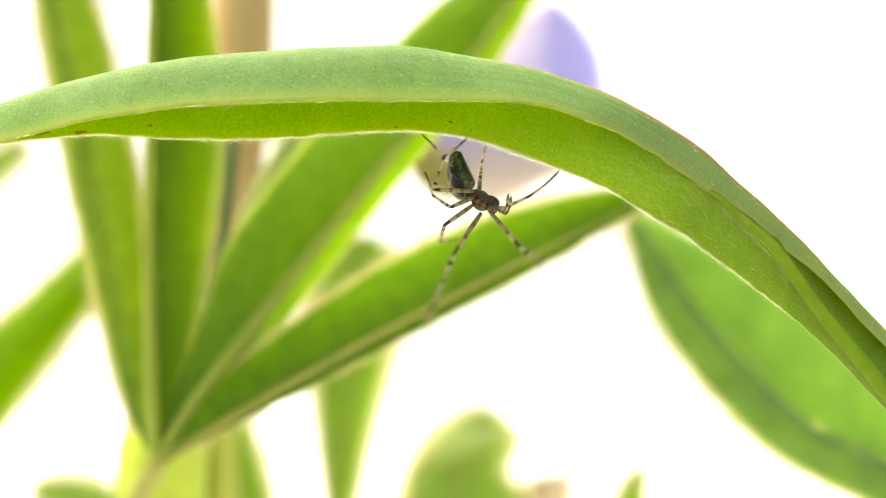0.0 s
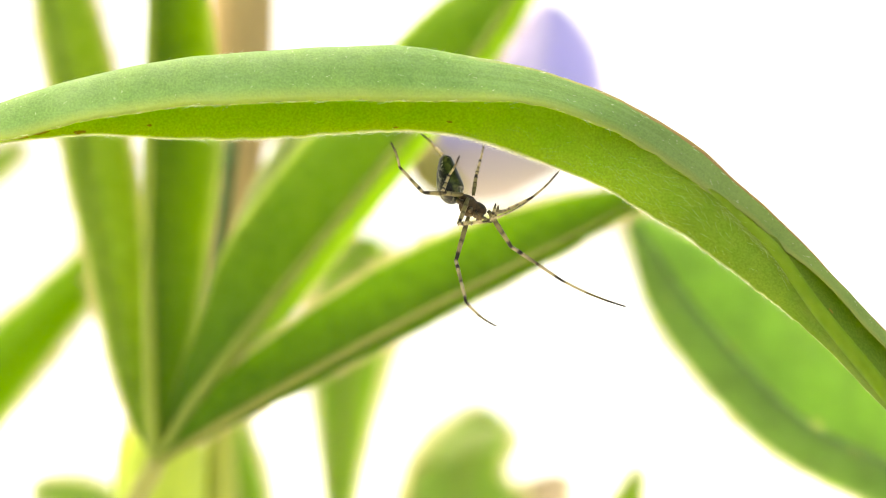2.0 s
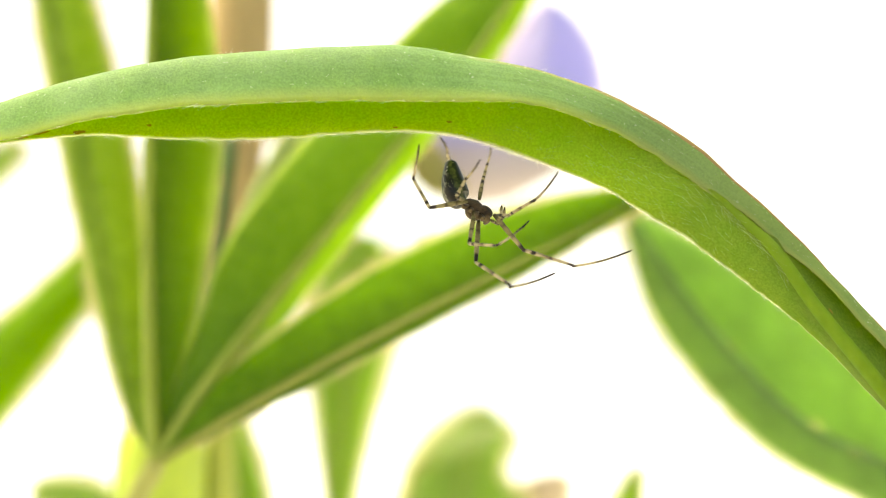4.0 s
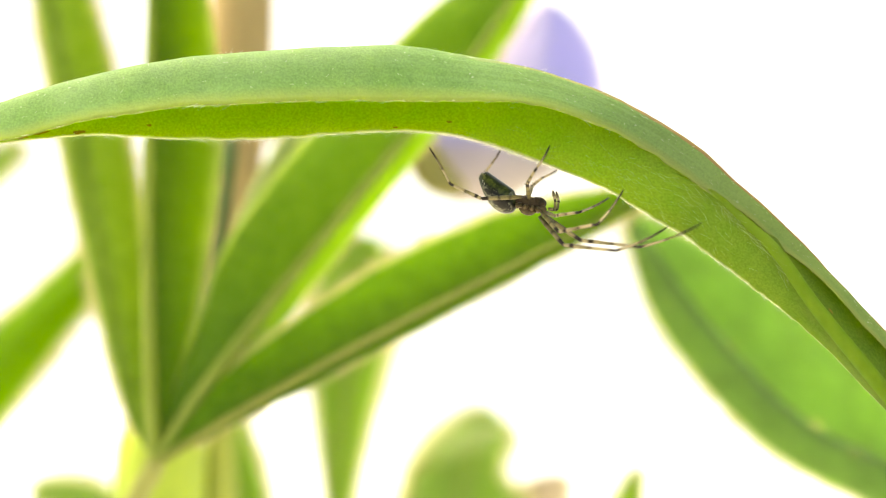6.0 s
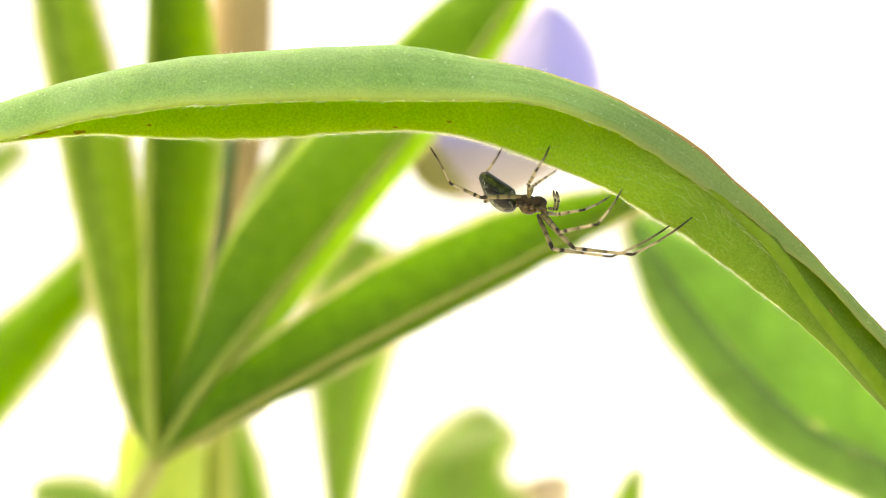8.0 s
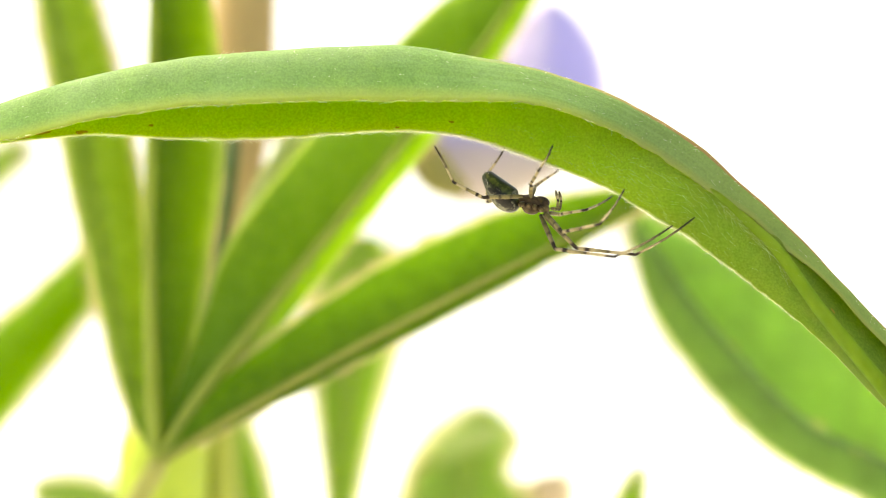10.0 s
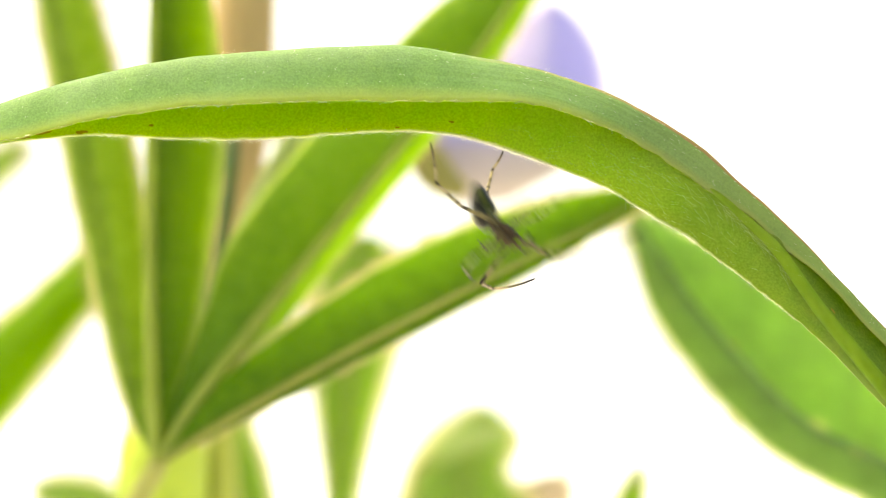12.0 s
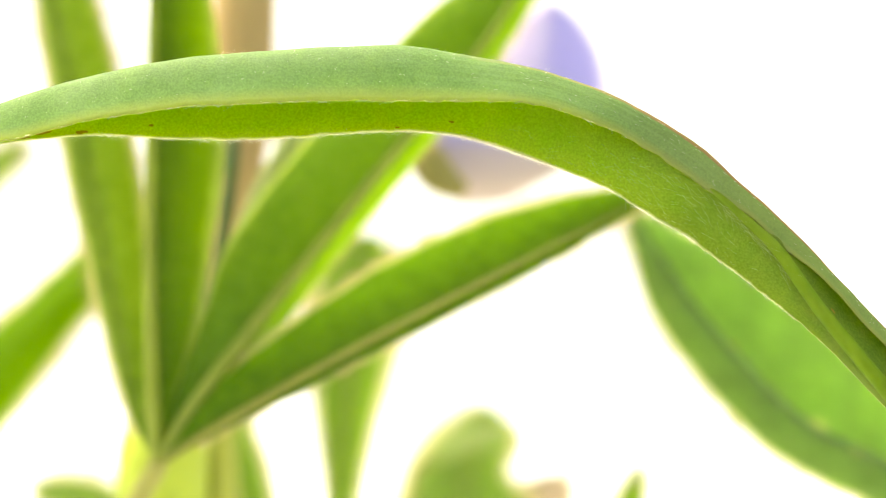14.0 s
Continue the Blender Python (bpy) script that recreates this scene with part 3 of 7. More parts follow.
    part("margin_hairs", fuzz(sec, fringe, 5, 0.85, 0.015, reach=(0.0, 0.22)), HAIR, top, "fine white margin hairs")
    strands = [(rnd.uniform(0.12, 0.8), 1.0, 1) for _ in range(34)]
    part("loose_strands", fuzz(sec, strands, 15, 1.5, 0.011, 1.8, reach=(0.02, 0.4)), HAIR, top, "long loose white hairs")
    felt = [(rnd.triangular(0.44, 0.86, 0.64), rnd.uniform(0.77, 0.98), 0) for _ in range(170)]
    felt += [(rnd.uniform(0.74, 0.86), rnd.gauss(0.79, 0.012), 0) for _ in range(90)]
    part("underside_hairs", fuzz(sec, felt, 6, 1.4, 0.010, 0.1), FELT, top, "flat silky hairs")
    nap = [(rnd.uniform(0.04, 0.95), rnd.uniform(0.05, 0.32), 0) for _ in range(260)]
    bm = fuzz(sec, nap, 8, 0.36, 0.0065, 0.5, 1)
    ridge = [(rnd.uniform(0.1, 0.95), rnd.uniform(0.22, 0.36), 0) for _ in range(130)]
    part("ridge_hairs", fuzz(sec, ridge, 12, 0.6, 0.008, 0.9, 1, stand=(0.25, 1.0)), HAIR, top, "fine standing white hairs")
    part("crest_hairs", bm, HAIR, top, "short white hairs")
    for k, (u, v, size) in enumerate(((0.139, 0.94, 0.7), (0.128, 0.97, 0.45), (0.163, 0.98, 0.45), (0.209, 0.92, 0.25), (0.38, 0.98, 0.2), (0.43, 0.93, 0.22), (0.90, 0.68, 0.25))):
        part("dry_spot", spot(sec, u, v, size, k, -1), BROWN_SPOT, blade, "rusty dry spot")
    stalk([(45.76, 0, 141.92), (51.88, 0, 135.03), (55.43, 2, 120.54), (58.94, 8, 85.55), (58.83, 10, 0.06)], [0.95, 0.8, 0.9, 1.1, 1.4], PETIOLE, top, label="slender green petiole")


arched_leaflet()


# ---- the whorl of leaflets behind it ----
def leaf_whorl():
    top = thing("leaf_whorl", "whorl of narrow green lupin leaflets on a pale petiole", "leaf")
    # leaning left
    leaflet([((-35.04, 35.7, 134.91), 0.41, 0.27, 10, 10), ((-37.02, 37.4, 142.41), 1.78, 2.48, 8, 8), ((-39.11, 39.1, 152.11), 3.18, 3.88, 8, 8),
             ((-42.22, 40.8, 168.33), 4.41, 5.11, 8, 8), ((-45.74, 42.5, 182.51), 4.25, 4.95, 8, 8), ((-48.39, 44.2, 192), 3.72, 4.42, 8, 8),
             ((-51.03, 45.9, 201.62), 2.46, 3.16, 8, 8), ((-53.26, 47.6, 209.09), 0.22, 0.22, 0, 0)], [FAR_UPPER, PALER_UNDER], top, rib=None)
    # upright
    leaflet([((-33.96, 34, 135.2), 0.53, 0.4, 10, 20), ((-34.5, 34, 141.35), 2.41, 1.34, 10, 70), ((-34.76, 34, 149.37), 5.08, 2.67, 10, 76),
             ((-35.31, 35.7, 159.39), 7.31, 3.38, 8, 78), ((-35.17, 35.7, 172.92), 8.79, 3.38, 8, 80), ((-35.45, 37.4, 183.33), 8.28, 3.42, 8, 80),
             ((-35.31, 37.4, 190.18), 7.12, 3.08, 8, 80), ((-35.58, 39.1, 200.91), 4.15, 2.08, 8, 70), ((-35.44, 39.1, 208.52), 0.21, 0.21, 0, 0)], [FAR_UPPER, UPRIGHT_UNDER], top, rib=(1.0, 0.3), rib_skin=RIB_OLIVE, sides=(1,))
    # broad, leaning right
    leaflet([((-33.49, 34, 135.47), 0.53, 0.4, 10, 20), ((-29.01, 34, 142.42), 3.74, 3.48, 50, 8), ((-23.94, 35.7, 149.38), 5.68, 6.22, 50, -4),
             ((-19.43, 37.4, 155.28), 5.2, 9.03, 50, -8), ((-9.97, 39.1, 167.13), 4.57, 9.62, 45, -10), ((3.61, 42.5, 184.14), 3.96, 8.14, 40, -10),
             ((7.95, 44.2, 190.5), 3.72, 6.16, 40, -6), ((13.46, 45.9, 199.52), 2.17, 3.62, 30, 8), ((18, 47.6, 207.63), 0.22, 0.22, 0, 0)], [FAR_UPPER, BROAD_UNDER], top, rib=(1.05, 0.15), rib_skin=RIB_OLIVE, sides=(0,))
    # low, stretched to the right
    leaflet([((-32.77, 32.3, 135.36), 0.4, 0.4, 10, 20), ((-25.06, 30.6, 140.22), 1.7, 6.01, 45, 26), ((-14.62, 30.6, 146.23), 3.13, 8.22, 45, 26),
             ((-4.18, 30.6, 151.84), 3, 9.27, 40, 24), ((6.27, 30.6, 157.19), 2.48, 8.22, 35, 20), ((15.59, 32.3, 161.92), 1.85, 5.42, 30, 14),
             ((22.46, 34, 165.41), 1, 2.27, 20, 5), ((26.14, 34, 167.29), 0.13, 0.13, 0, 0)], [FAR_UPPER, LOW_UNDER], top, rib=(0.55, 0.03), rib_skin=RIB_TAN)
    # a dark narrow one and a pale one behind the upright leaflet
    leaflet([((-34.68, 39.1, 135.5), 0.35, 0.35, 10, 10), ((-30.73, 40.8, 148.17), 0.84, 0.84, 20, 20), ((-28.56, 44.2, 160.07), 1, 0.93, 20, 20), ((-27.79, 45.9, 168.76), 1.09, 1.01, 20, 20),
             ((-27.51, 47.6, 175.44), 0.95, 0.95, 20, 20), ((-27, 47.6, 179.83), 0.15, 0.15, 0, 0)], [RIB_DULL, RIB_DULL], top, rib=(0.2, 0.1), rib_skin=RIB_DULL, fringe=0)
    stalk([(-34.79, 40.8, 134.87), (-31.6, 44.0, 146.0), (-29.2, 45.4, 154.5)], [0.3, 0.3, 0.25], RIB_DULL, top, "stalklet", "dull green stalklet")
    leaflet([((-29.4, 45.3, 153.8), 0.2, 0.2, 20, 20), ((-27.43, 45.9, 159.35), 0.95, 0.85, 20, 20), ((-24.07, 47.6, 167.02), 1.9, 1.61, 20, 20),
             ((-20.26, 49.3, 174.13), 1.77, 1.48, 20, 20), ((-16.57, 49.3, 179.3), 1.04, 0.89, 20, 20), ((-14.35, 49.3, 182.26), 0.15, 0.15, 0, 0)], [FAR_UPPER, PALE_UNDER], top, rib=(0.2, 0.1), rib_skin=RIB_PALE, fringe=0)
    stalk([(-33.89, 34.85, 135.32), (-35.04, 35.7, 132.88), (-37.23, 37.4, 129.27), (-41.59, 40.8, 117.36), (-46.39, 47.6, 82.52), (-49.15, 54.4, 0.03)], [1.2, 1.25, 1.3, 1.3, 1.4, 1.6], PETIOLE, top, label="pale beige-green petiole")


leaf_whorl()


# ---- main stem and flower ----
def lupin_stem():
    top = thing("plant_stalk", "tall lupin stem, yellow-green below and tan above", "stalk")
    stalk([(-42.06, 68, 0.02), (-41.26, 64.6, 74.16), (-39.9, 61.2, 123.52), (-39.1, 61.2, 133.06), (-36.44, 62.9, 140.01), (-33.72, 64.6, 147.11)], [7.2, 7.0, 6.4, 6.2, 5.2, 3.2], STALK_GREEN, top, "lower_stem", "yellow-green ribbed stem", 50, 20)
    # added stalk that stands for the shaded right side of the lower stem
    stalk([(-34.4, 66, 0.02), (-33.6, 66, 70), (-32.6, 66, 112), (-32.4, 66, 128), (-33.0, 65.5, 138), (-34.0, 64.6, 144.5)], [3.6, 3.2, 2.8, 2.6, 2.2, 1.6], STALK_SHADE, top, "stem_shaded_side", "olive stalk for the stem's shaded side", 40, 16)
    stalk([(-34.37, 64.6, 143.87), (-30.72, 64.6, 163.32), (-29.14, 66.3, 179.73), (-29.42, 68, 196.44), (-29.81, 71.4, 222.4), (-30.03, 74.8, 257.89), (-29.78, 76.5, 284.76)], [2.8, 3.1, 3.9, 4.6, 4.4, 3.0, 0.8], STALK_TAN, top, "upper_stem", "tan woody stem", 40, 20)


lupin_stem()


def petal(rows, skins, parent, label, nu=36, nv=20, thick=0.35):
    return part("petal", loft(blade_sections(rows), nu, nv, thick * MM, 0.0003), skins, parent, label)


def lupin_flower():
    top = thing("lupin_flower", "violet and blush lupin flower on the stem", "flower")
    petal([((14.92, 78, 175.80), 5.24, 5.24, 8, 8), ((15.19, 78, 179.29), 9.60, 9.16, 8, 8), ((15.54, 78, 184.09), 11.00, 10.30, 8, 8), ((15.71, 78, 188.02), 10.12, 10.30, 8, 8), ((15.97, 78, 191.51), 8.55, 8.73, 8, 8), ((16.23, 78, 194.65), 6.28, 6.46, 8, 8), ((16.41, 78, 196.74), 3.84, 4.01, 8, 8), ((16.58, 78, 198.14), 0.35, 0.35, 8, 8)], [BANNER, BANNER], top, "violet banner petal, pale blush along one side")
    petal([((19.37, 71.4, 173.05), 0.34, 0.34, 8, 8), ((15.66, 71.4, 174.74), 4.38, 5.22, 8, 8), ((10.19, 71.4, 175.58), 6.74, 8.76, 8, 8), ((4.72, 71.4, 175.75), 7.16, 9.60, 8, 8), ((0.51, 71.4, 175.58), 5.90, 9.10, 8, 8), ((-3.03, 71.4, 174.74), 3.37, 5.22, 8, 8), ((-5.05, 71.4, 173.56), 0.25, 0.25, 8, 8)], [WING, WING], top, "wing petal, lilac fading to greyish beige")
    part("keel", tube([vec((-3.80, 68, 176.94)), vec((-2.62, 66.3, 173.18)), vec((-0.49, 66.3, 170.23)), vec((2.95, 66.3, 168.27))], [2.2 * MM, 3.3 * MM, 3.2 * MM, 1.5 * MM], 30, 20, 0.7), KEEL, top, "olive-brown keel")
    stalk([(-3.28, 71.4, 177.35), (-11.28, 71.4, 180.3), (-20.36, 69.7, 178.44), (-28.16, 66.3, 175.63)], [0.8, 0.5, 0.5, 0.7], PETIOLE, top, "pedicel", "thin pedicel")


lupin_flower()


def flower_bud():
    top = thing("flower_bud", "small pale pink lupin bud on the tan stalk", "flower bud")
    petal([((-23.53, 61.2, 171.21), 0.48, 0.48, 8, 8), ((-22.97, 61.2, 173.19), 1.43, 1.43, 8, 8), ((-22.41, 61.2, 175.18), 1.75, 1.59, 8, 8), ((-22.1, 61.2, 177.41), 0.32, 0.32, 0, 0)], [PINK, PINK], top, "pale pink petal")
    stalk([(-23.37, 61.2, 171.6), (-24.8, 62.9, 170.52), (-28.02, 65.45, 171.48)], [0.5, 0.45, 0.5], PETIOLE, top, "pedicel", "thin pedicel", 12, 8)


flower_bud()


# ---- other leaves round about ----
def loose_leaf(label, rows, skins, foot, rib=(0.5, 0.15), rib_skin=None, spots=(), fringe=22):
    """A leaf on a petiole that comes up from the paper. rows run from its base to its tip."""
    top = thing("lupin_leaf", label, "leaf", "leaves behind the arched one")
    blade = leaflet(rows, skins, top, rib, rib_skin, name="blade", fringe=fringe, hair=3.0)
    for k, (u, v, size) in enumerate(spots):
        part("pale_spot", spot(blade_sections(rows), u, v, size, 40 + k, 1, 0.00042), YELLOW_SPOT, blade, "pale yellow spot")
    p, q = Vector(rows[0][0]), Vector(rows[1][0])
    f = Vector((foot[0] * 1.25, foot[1] * 1.3, 0))
    back = (p - q).normalized() * 8
    stalk([p, p + back, (p + back).lerp(f, 0.35) + Vector((0, 0, -6)), f], [0.6, 0.7, 0.9, 1.2], PETIOLE, top, label="slender petiole")


def other_leaves():
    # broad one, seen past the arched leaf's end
    loose_leaf("broad lupin leaf, one half in painted shade, the other bright green",
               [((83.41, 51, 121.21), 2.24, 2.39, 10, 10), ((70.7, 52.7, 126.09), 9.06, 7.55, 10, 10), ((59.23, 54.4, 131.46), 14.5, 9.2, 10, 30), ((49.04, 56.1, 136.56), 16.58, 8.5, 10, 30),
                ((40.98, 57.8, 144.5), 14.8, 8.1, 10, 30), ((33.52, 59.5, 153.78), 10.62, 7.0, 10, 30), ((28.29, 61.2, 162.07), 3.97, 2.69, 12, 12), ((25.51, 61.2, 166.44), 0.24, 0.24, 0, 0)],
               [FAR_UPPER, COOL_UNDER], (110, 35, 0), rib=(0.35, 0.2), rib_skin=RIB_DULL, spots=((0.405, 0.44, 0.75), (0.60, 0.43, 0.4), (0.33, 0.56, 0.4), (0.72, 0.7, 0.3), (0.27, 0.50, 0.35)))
    # bright one at the far side of the whorl
    loose_leaf("bright green lupin leaflet pointing away from the whorl",
               [((-42.06, 68, 169.17), 0.33, 0.33, 0, 0), ((-50.17, 64.6, 158.05), 3.42, 3.42, 10, 10), ((-56.75, 61.2, 149.91), 4.47, 4.47, 10, 10), ((-62.09, 59.5, 143.55), 5.38, 5.38, 10, 10),
                ((-72.76, 57.8, 127.36), 5.17, 4.01, 10, 10), ((-78.21, 57.8, 120.35), 0.23, 0.23, 0, 0)], [FAR_UPPER, BRIGHT_UNDER], (-34, 60, 0), rib=None)
    loose_leaf("pale green lupin leaflet tip",
               [((-102.44, 114.25, 162.19), 2.08, 2.08, 0, 0), ((-89.95, 114.25, 170.51), 4.16, 4.16, 10, 10), ((-80.58, 114.25, 177.28), 2.7, 2.7, 10, 10), ((-76.94, 114.25, 180.09), 0.21, 0.21, 0, 0)],
               [FAR_UPPER, GREY_UNDER], (-109, 85, 0), rib=(0.3, 0.1))
    # round-tipped one behind the low leaflet
    loose_leaf("round-tipped grey-green lupin leaf behind the whorl",
               [((-19.85, 110.34, 102.82), 1.63, 1.63, 10, 10), ((-19.12, 110.34, 114.89), 3.89, 3.07, 10, 10), ((-17.64, 108.38, 129.69), 6.08, 6.89, 10, 10), ((-16.27, 106.43, 142.01), 8.44, 9.84, 10, 10),
                ((-15.27, 106.43, 152.06), 8.44, 10.86, 10, 10), ((-13.83, 104.47, 159.1), 5.58, 7.37, 10, 10), ((-13.14, 104.47, 162.59), 1.6, 1.6, 10, 10)], [FAR_UPPER, GREY_UNDER], (-21, 80, 0), rib=(0.4, 0.2))
    loose_leaf("curled blurred lupin leaf with a browned edge",
               [((0.73, 150.48, 92.4), 7.26, 7.26, 8, 8), ((2.18, 150.48, 100.86), 18.14, 14.99, 8, 8), ((3.75, 150.48, 106.68), 18.2, 14.52, 8, 8), ((4.35, 150.48, 110.54), 13.6, 13.79, 8, 8), ((5.32, 150.48, 113.93), 10.0, 12.34, 8, 8), ((6.77, 150.48, 116.95), 8.5, 10.88, 8, 8), ((8.22, 150.48, 120.46), 9.43, 8.22, 8, 8), ((9.43, 150.48, 123.35), 7.5, 5.8, 8, 8), ((10.39, 150.48, 125.06), 4.6, 2.91, 8, 8), ((11.01, 150.48, 126.02), 0.49, 0.49, 8, 8)],
               [FAR_UPPER, CURL_UNDER], (-10, 118, 0), rib=(0.5, 0.2), fringe=30)
    # added blade that paints the highlight along the curled leaf's rolled tip
    loose_leaf("pale highlight strip along the curled lupin leaf's rolled tip",
               [((-1.08, 147.28, 115.33), 0.72, 1.19, 8, 8), ((1.91, 147.28, 117.72), 1.43, 2.39, 8, 8), ((6.09, 147.28, 119.27), 1.68, 2.62, 8, 8), ((10.27, 147.28, 120.23), 1.68, 2.39, 8, 8), ((13.49, 147.28, 120.95), 1.43, 1.68, 8, 8), ((14.81, 147.28, 121.31), 0.24, 0.24, 8, 8)],
               [FAR_UPPER, LIP_HIGHLIGHT], (-5, 113, 0), rib=None, fringe=0)
    loose_leaf("small browned lupin leaf edge low behind the others",
               [((21.81, 157.01, 91.77), 3.72, 3.72, 10, 10), ((22.07, 157.01, 101.68), 7.19, 7.19, 20, 20), ((22.81, 157.01, 106.02), 7.44, 7.44, 20, 20), ((22.81, 157.01, 109.37), 5.7, 4.95, 10, 10), ((22.07, 157.01, 111.36), 0.37, 0.37, 0, 0)],
               [DRY, DRY], (15, 120, 0), rib=None)
    loose_leaf("short pointed lupin leaf tip",
               [((28.82, 132.45, 85.82), 2.25, 2.25, 10, 10), ((33.88, 132.45, 101.58), 5.07, 4.42, 10, 10), ((37.26, 132.45, 110.86), 3.64, 2.99, 10, 10), ((39.51, 132.45, 117.88), 0.39, 0.39, 0, 0)],
               [FAR_UPPER, BRIGHT_UNDER], (26, 101, 0), rib=(0.3, 0.1))
    loose_leaf("dull blurred lupin leaf low by the stem",
               [((-58.5, 150.5, 99.6), 3.0, 3.0, 8, 8), ((-71, 150.5, 103.4), 5.8, 4.8, 8, 8), ((-80, 150.5, 106.2), 6.2, 4.4, 8, 8), ((-86.4, 150.5, 107.5), 3.9, 3.1, 8, 8), ((-90.2, 150.5, 108.0), 0.4, 0.4, 8, 8)],
               [FAR_UPPER, CURL_UNDER], (-38, 108, 0), rib=(0.3, 0.1))
    loose_leaf("green lupin leaf close behind the stem",
               [((-29.75, 100.78, 100.4), 1.96, 1.96, 10, 10), ((-34.64, 100.78, 115.09), 5.68, 10.76, 10, 10), ((-37.08, 100.78, 125.85), 4.89, 9, 10, 10), ((-38.75, 100.78, 135.63), 2.93, 5.48, 10, 10), ((-40.02, 100.78, 146.4), 0.29, 0.29, 0, 0)],
               [FAR_UPPER, GREY_UNDER], (-17, 69, 0), rib=(0.4, 0.15))


other_leaves()


# ---- the spider ----
spider = thing("spider", "small dark spider with ringed legs, hanging under the leaf", "spider")


def egg(stations, seg=20, squash=1.0):
    """A body of revolution about x: stations of (x mm, radius mm, rise mm)."""
    pts = [Vector((x, 0, z)) * MM for x, r, z in stations]
    return tube(pts, [r * MM for x, r, z in stations], 28, seg, squash)


COXA = soft_material("coxa_skin", (0.014, 0.009, 0.004), (0.072, 0.050, 0.021), 1800, rough=0.5, sheen=0.1, bump=0.00004)
abdomen = part("abdomen", egg([(-4.5, 0.15, 0.16), (-4.38, 0.5, 0.10), (-3.8, 0.74, -0.10), (-2.7, 1.04, -0.40), (-1.5, 1.22, -0.60), (-0.6, 1.06, -0.56), (-0.1, 0.35, -0.2)]), ABDOMEN, spider, "glossy black-green abdomen with pale flecks")
part("carapace", egg([(-0.25, 0.2, 0), (0.1, 0.55, 0), (0.75, 0.8, -0.04), (1.3, 0.66, 0), (1.8, 0.5, 0.05), (2.2, 0.25, 0.08)], 20, 0.85), CARAPACE, spider, "brown carapace")
part("head_lobe", egg([(1.15, 0.22, 0.22), (1.5, 0.48, 0.26), (1.95, 0.56, 0.24), (2.35, 0.42, 0.2), (2.55, 0.14, 0.16)], 16, 0.85), CARAPACE, spider, "dark raised head")
part("sternum", egg([(0.2, 0.15, -0.55), (0.7, 0.5, -0.62), (1.3, 0.52, -0.6), (1.8, 0.2, -0.5)], 14, 0.8), COXA, spider)
for s in (-1, 1):
    for k in range(4):
        x0 = 1.75 - 0.48 * k
        p0, p1 = Vector((x0, 0.48 * s, -0.30)) * MM, Vector((x0 + 0.22 * (1.2 - k), 1.12 * s, -0.5)) * MM
        part("coxa", tube([p0, p0.lerp(p1, 0.5), p1], [0.22 * MM, 0.24 * MM, 0.19 * MM], 10, 10), COXA, spider)
    part("jaw", tube([Vector((2.0, 0.22 * s, -0.1)) * MM, Vector((2.35, 0.26 * s, -0.35)) * MM, Vector((2.4, 0.16 * s, -0.75)) * MM], [0.32 * MM, 0.36 * MM, 0.12 * MM], 12, 10), COXA, spider)
    for k in range(4):
        part("eye", tube([Vector((2.12 + 0.07 * (k % 2), (0.1 + 0.13 * (k // 2)) * s, 0.42 - 0.2 * (k % 2))) * MM, Vector((2.24 + 0.07 * (k % 2), (0.11 + 0.14 * (k // 2)) * s, 0.47 - 0.2 * (k % 2))) * MM], [0.09 * MM, 0.03 * MM], 4, 8), EYE_SKIN, spider)
for s in (-1, 1):
    part("pale_spot", egg([(-4.12, 0.05, 0.22), (-4.0, 0.12, 0.24), (-3.88, 0.05, 0.26)], 8), SPOT_SKIN, abdomen, "cream spot").location = (0, 0.46 * MM * s, 0)
    for k, (x, y, z) in enumerate(((-3.95, 0.60, -0.10), (-3.72, 0.70, -0.30), (-3.40, 0.80, -0.42))):
        part("pale_streak", tube([Vector((x - 0.16, y * s * 0.93, z + 0.16)) * MM, Vector((x, y * s, z)) * MM, Vector((x + 0.10, y * s, z - 0.22)) * MM], [0.03 * MM, 0.07 * MM, 0.03 * MM], 8, 6), SPOT_SKIN, abdomen, "pale curved streak")
part("spinneret", egg([(-4.7, 0.06, 0.12), (-4.5, 0.2, 0.12), (-4.2, 0.25, 0.1)], 10), CARAPACE, abdomen)

# femur, tibia and foot lengths and thickness (mm) of the four pairs
LEG_SIZES = {"first": (4.55, 5.5, 6.75, 0.218), "second": (3.6, 3.9, 4.5, 0.205), "third": (2.3, 1.9, 2.8, 0.19), "fourth": (3.6, 3.1, 3.9, 0.2), "palp": (0.8, 0.86, 0.96, 0.13)}


def leg_piece(name, length, r, skin, shape, bow=0.0):
    bm = tube([Vector((bow * length * math.sin(math.pi * f), 0, length * f)) * MM for f in (0, 0.2, 0.4, 0.6, 0.8, 1.0)], [r * s * MM for s in shape], 26, 9)
    rnd = random.Random(int(length * 100))
    for _ in range(int(length * 9)):           # bristles
        z, a = rnd.uniform(0.06, 0.96) * length, rnd.uniform(0, math.tau)
        out = Vector((math.cos(a), math.sin(a), 0))
        rr = r * shape[min(5, int(z / length * 6))] * 0.8
        base = (Vector((bow * length * math.sin(math.pi * z / length), 0, z)) + out * rr) * MM
        tip = base + (out * 0.22 + Vector((0, 0, 0.24))) * MM * rnd.uniform(0.6, 1.2)
        s = Vector((-out.y, out.x, 0)) * 0.012 * MM
        vs = [bm.verts.new(base + s), bm.verts.new(base - s), bm.verts.new(base + Vector((0, 0, 0.02 * MM))), bm.verts.new(tip)]
        for f in ((0, 1, 3), (1, 2, 3), (2, 0, 3)):
            bm.faces.new([vs[i] for i in f])
    return part(name, bm, skin, spider)


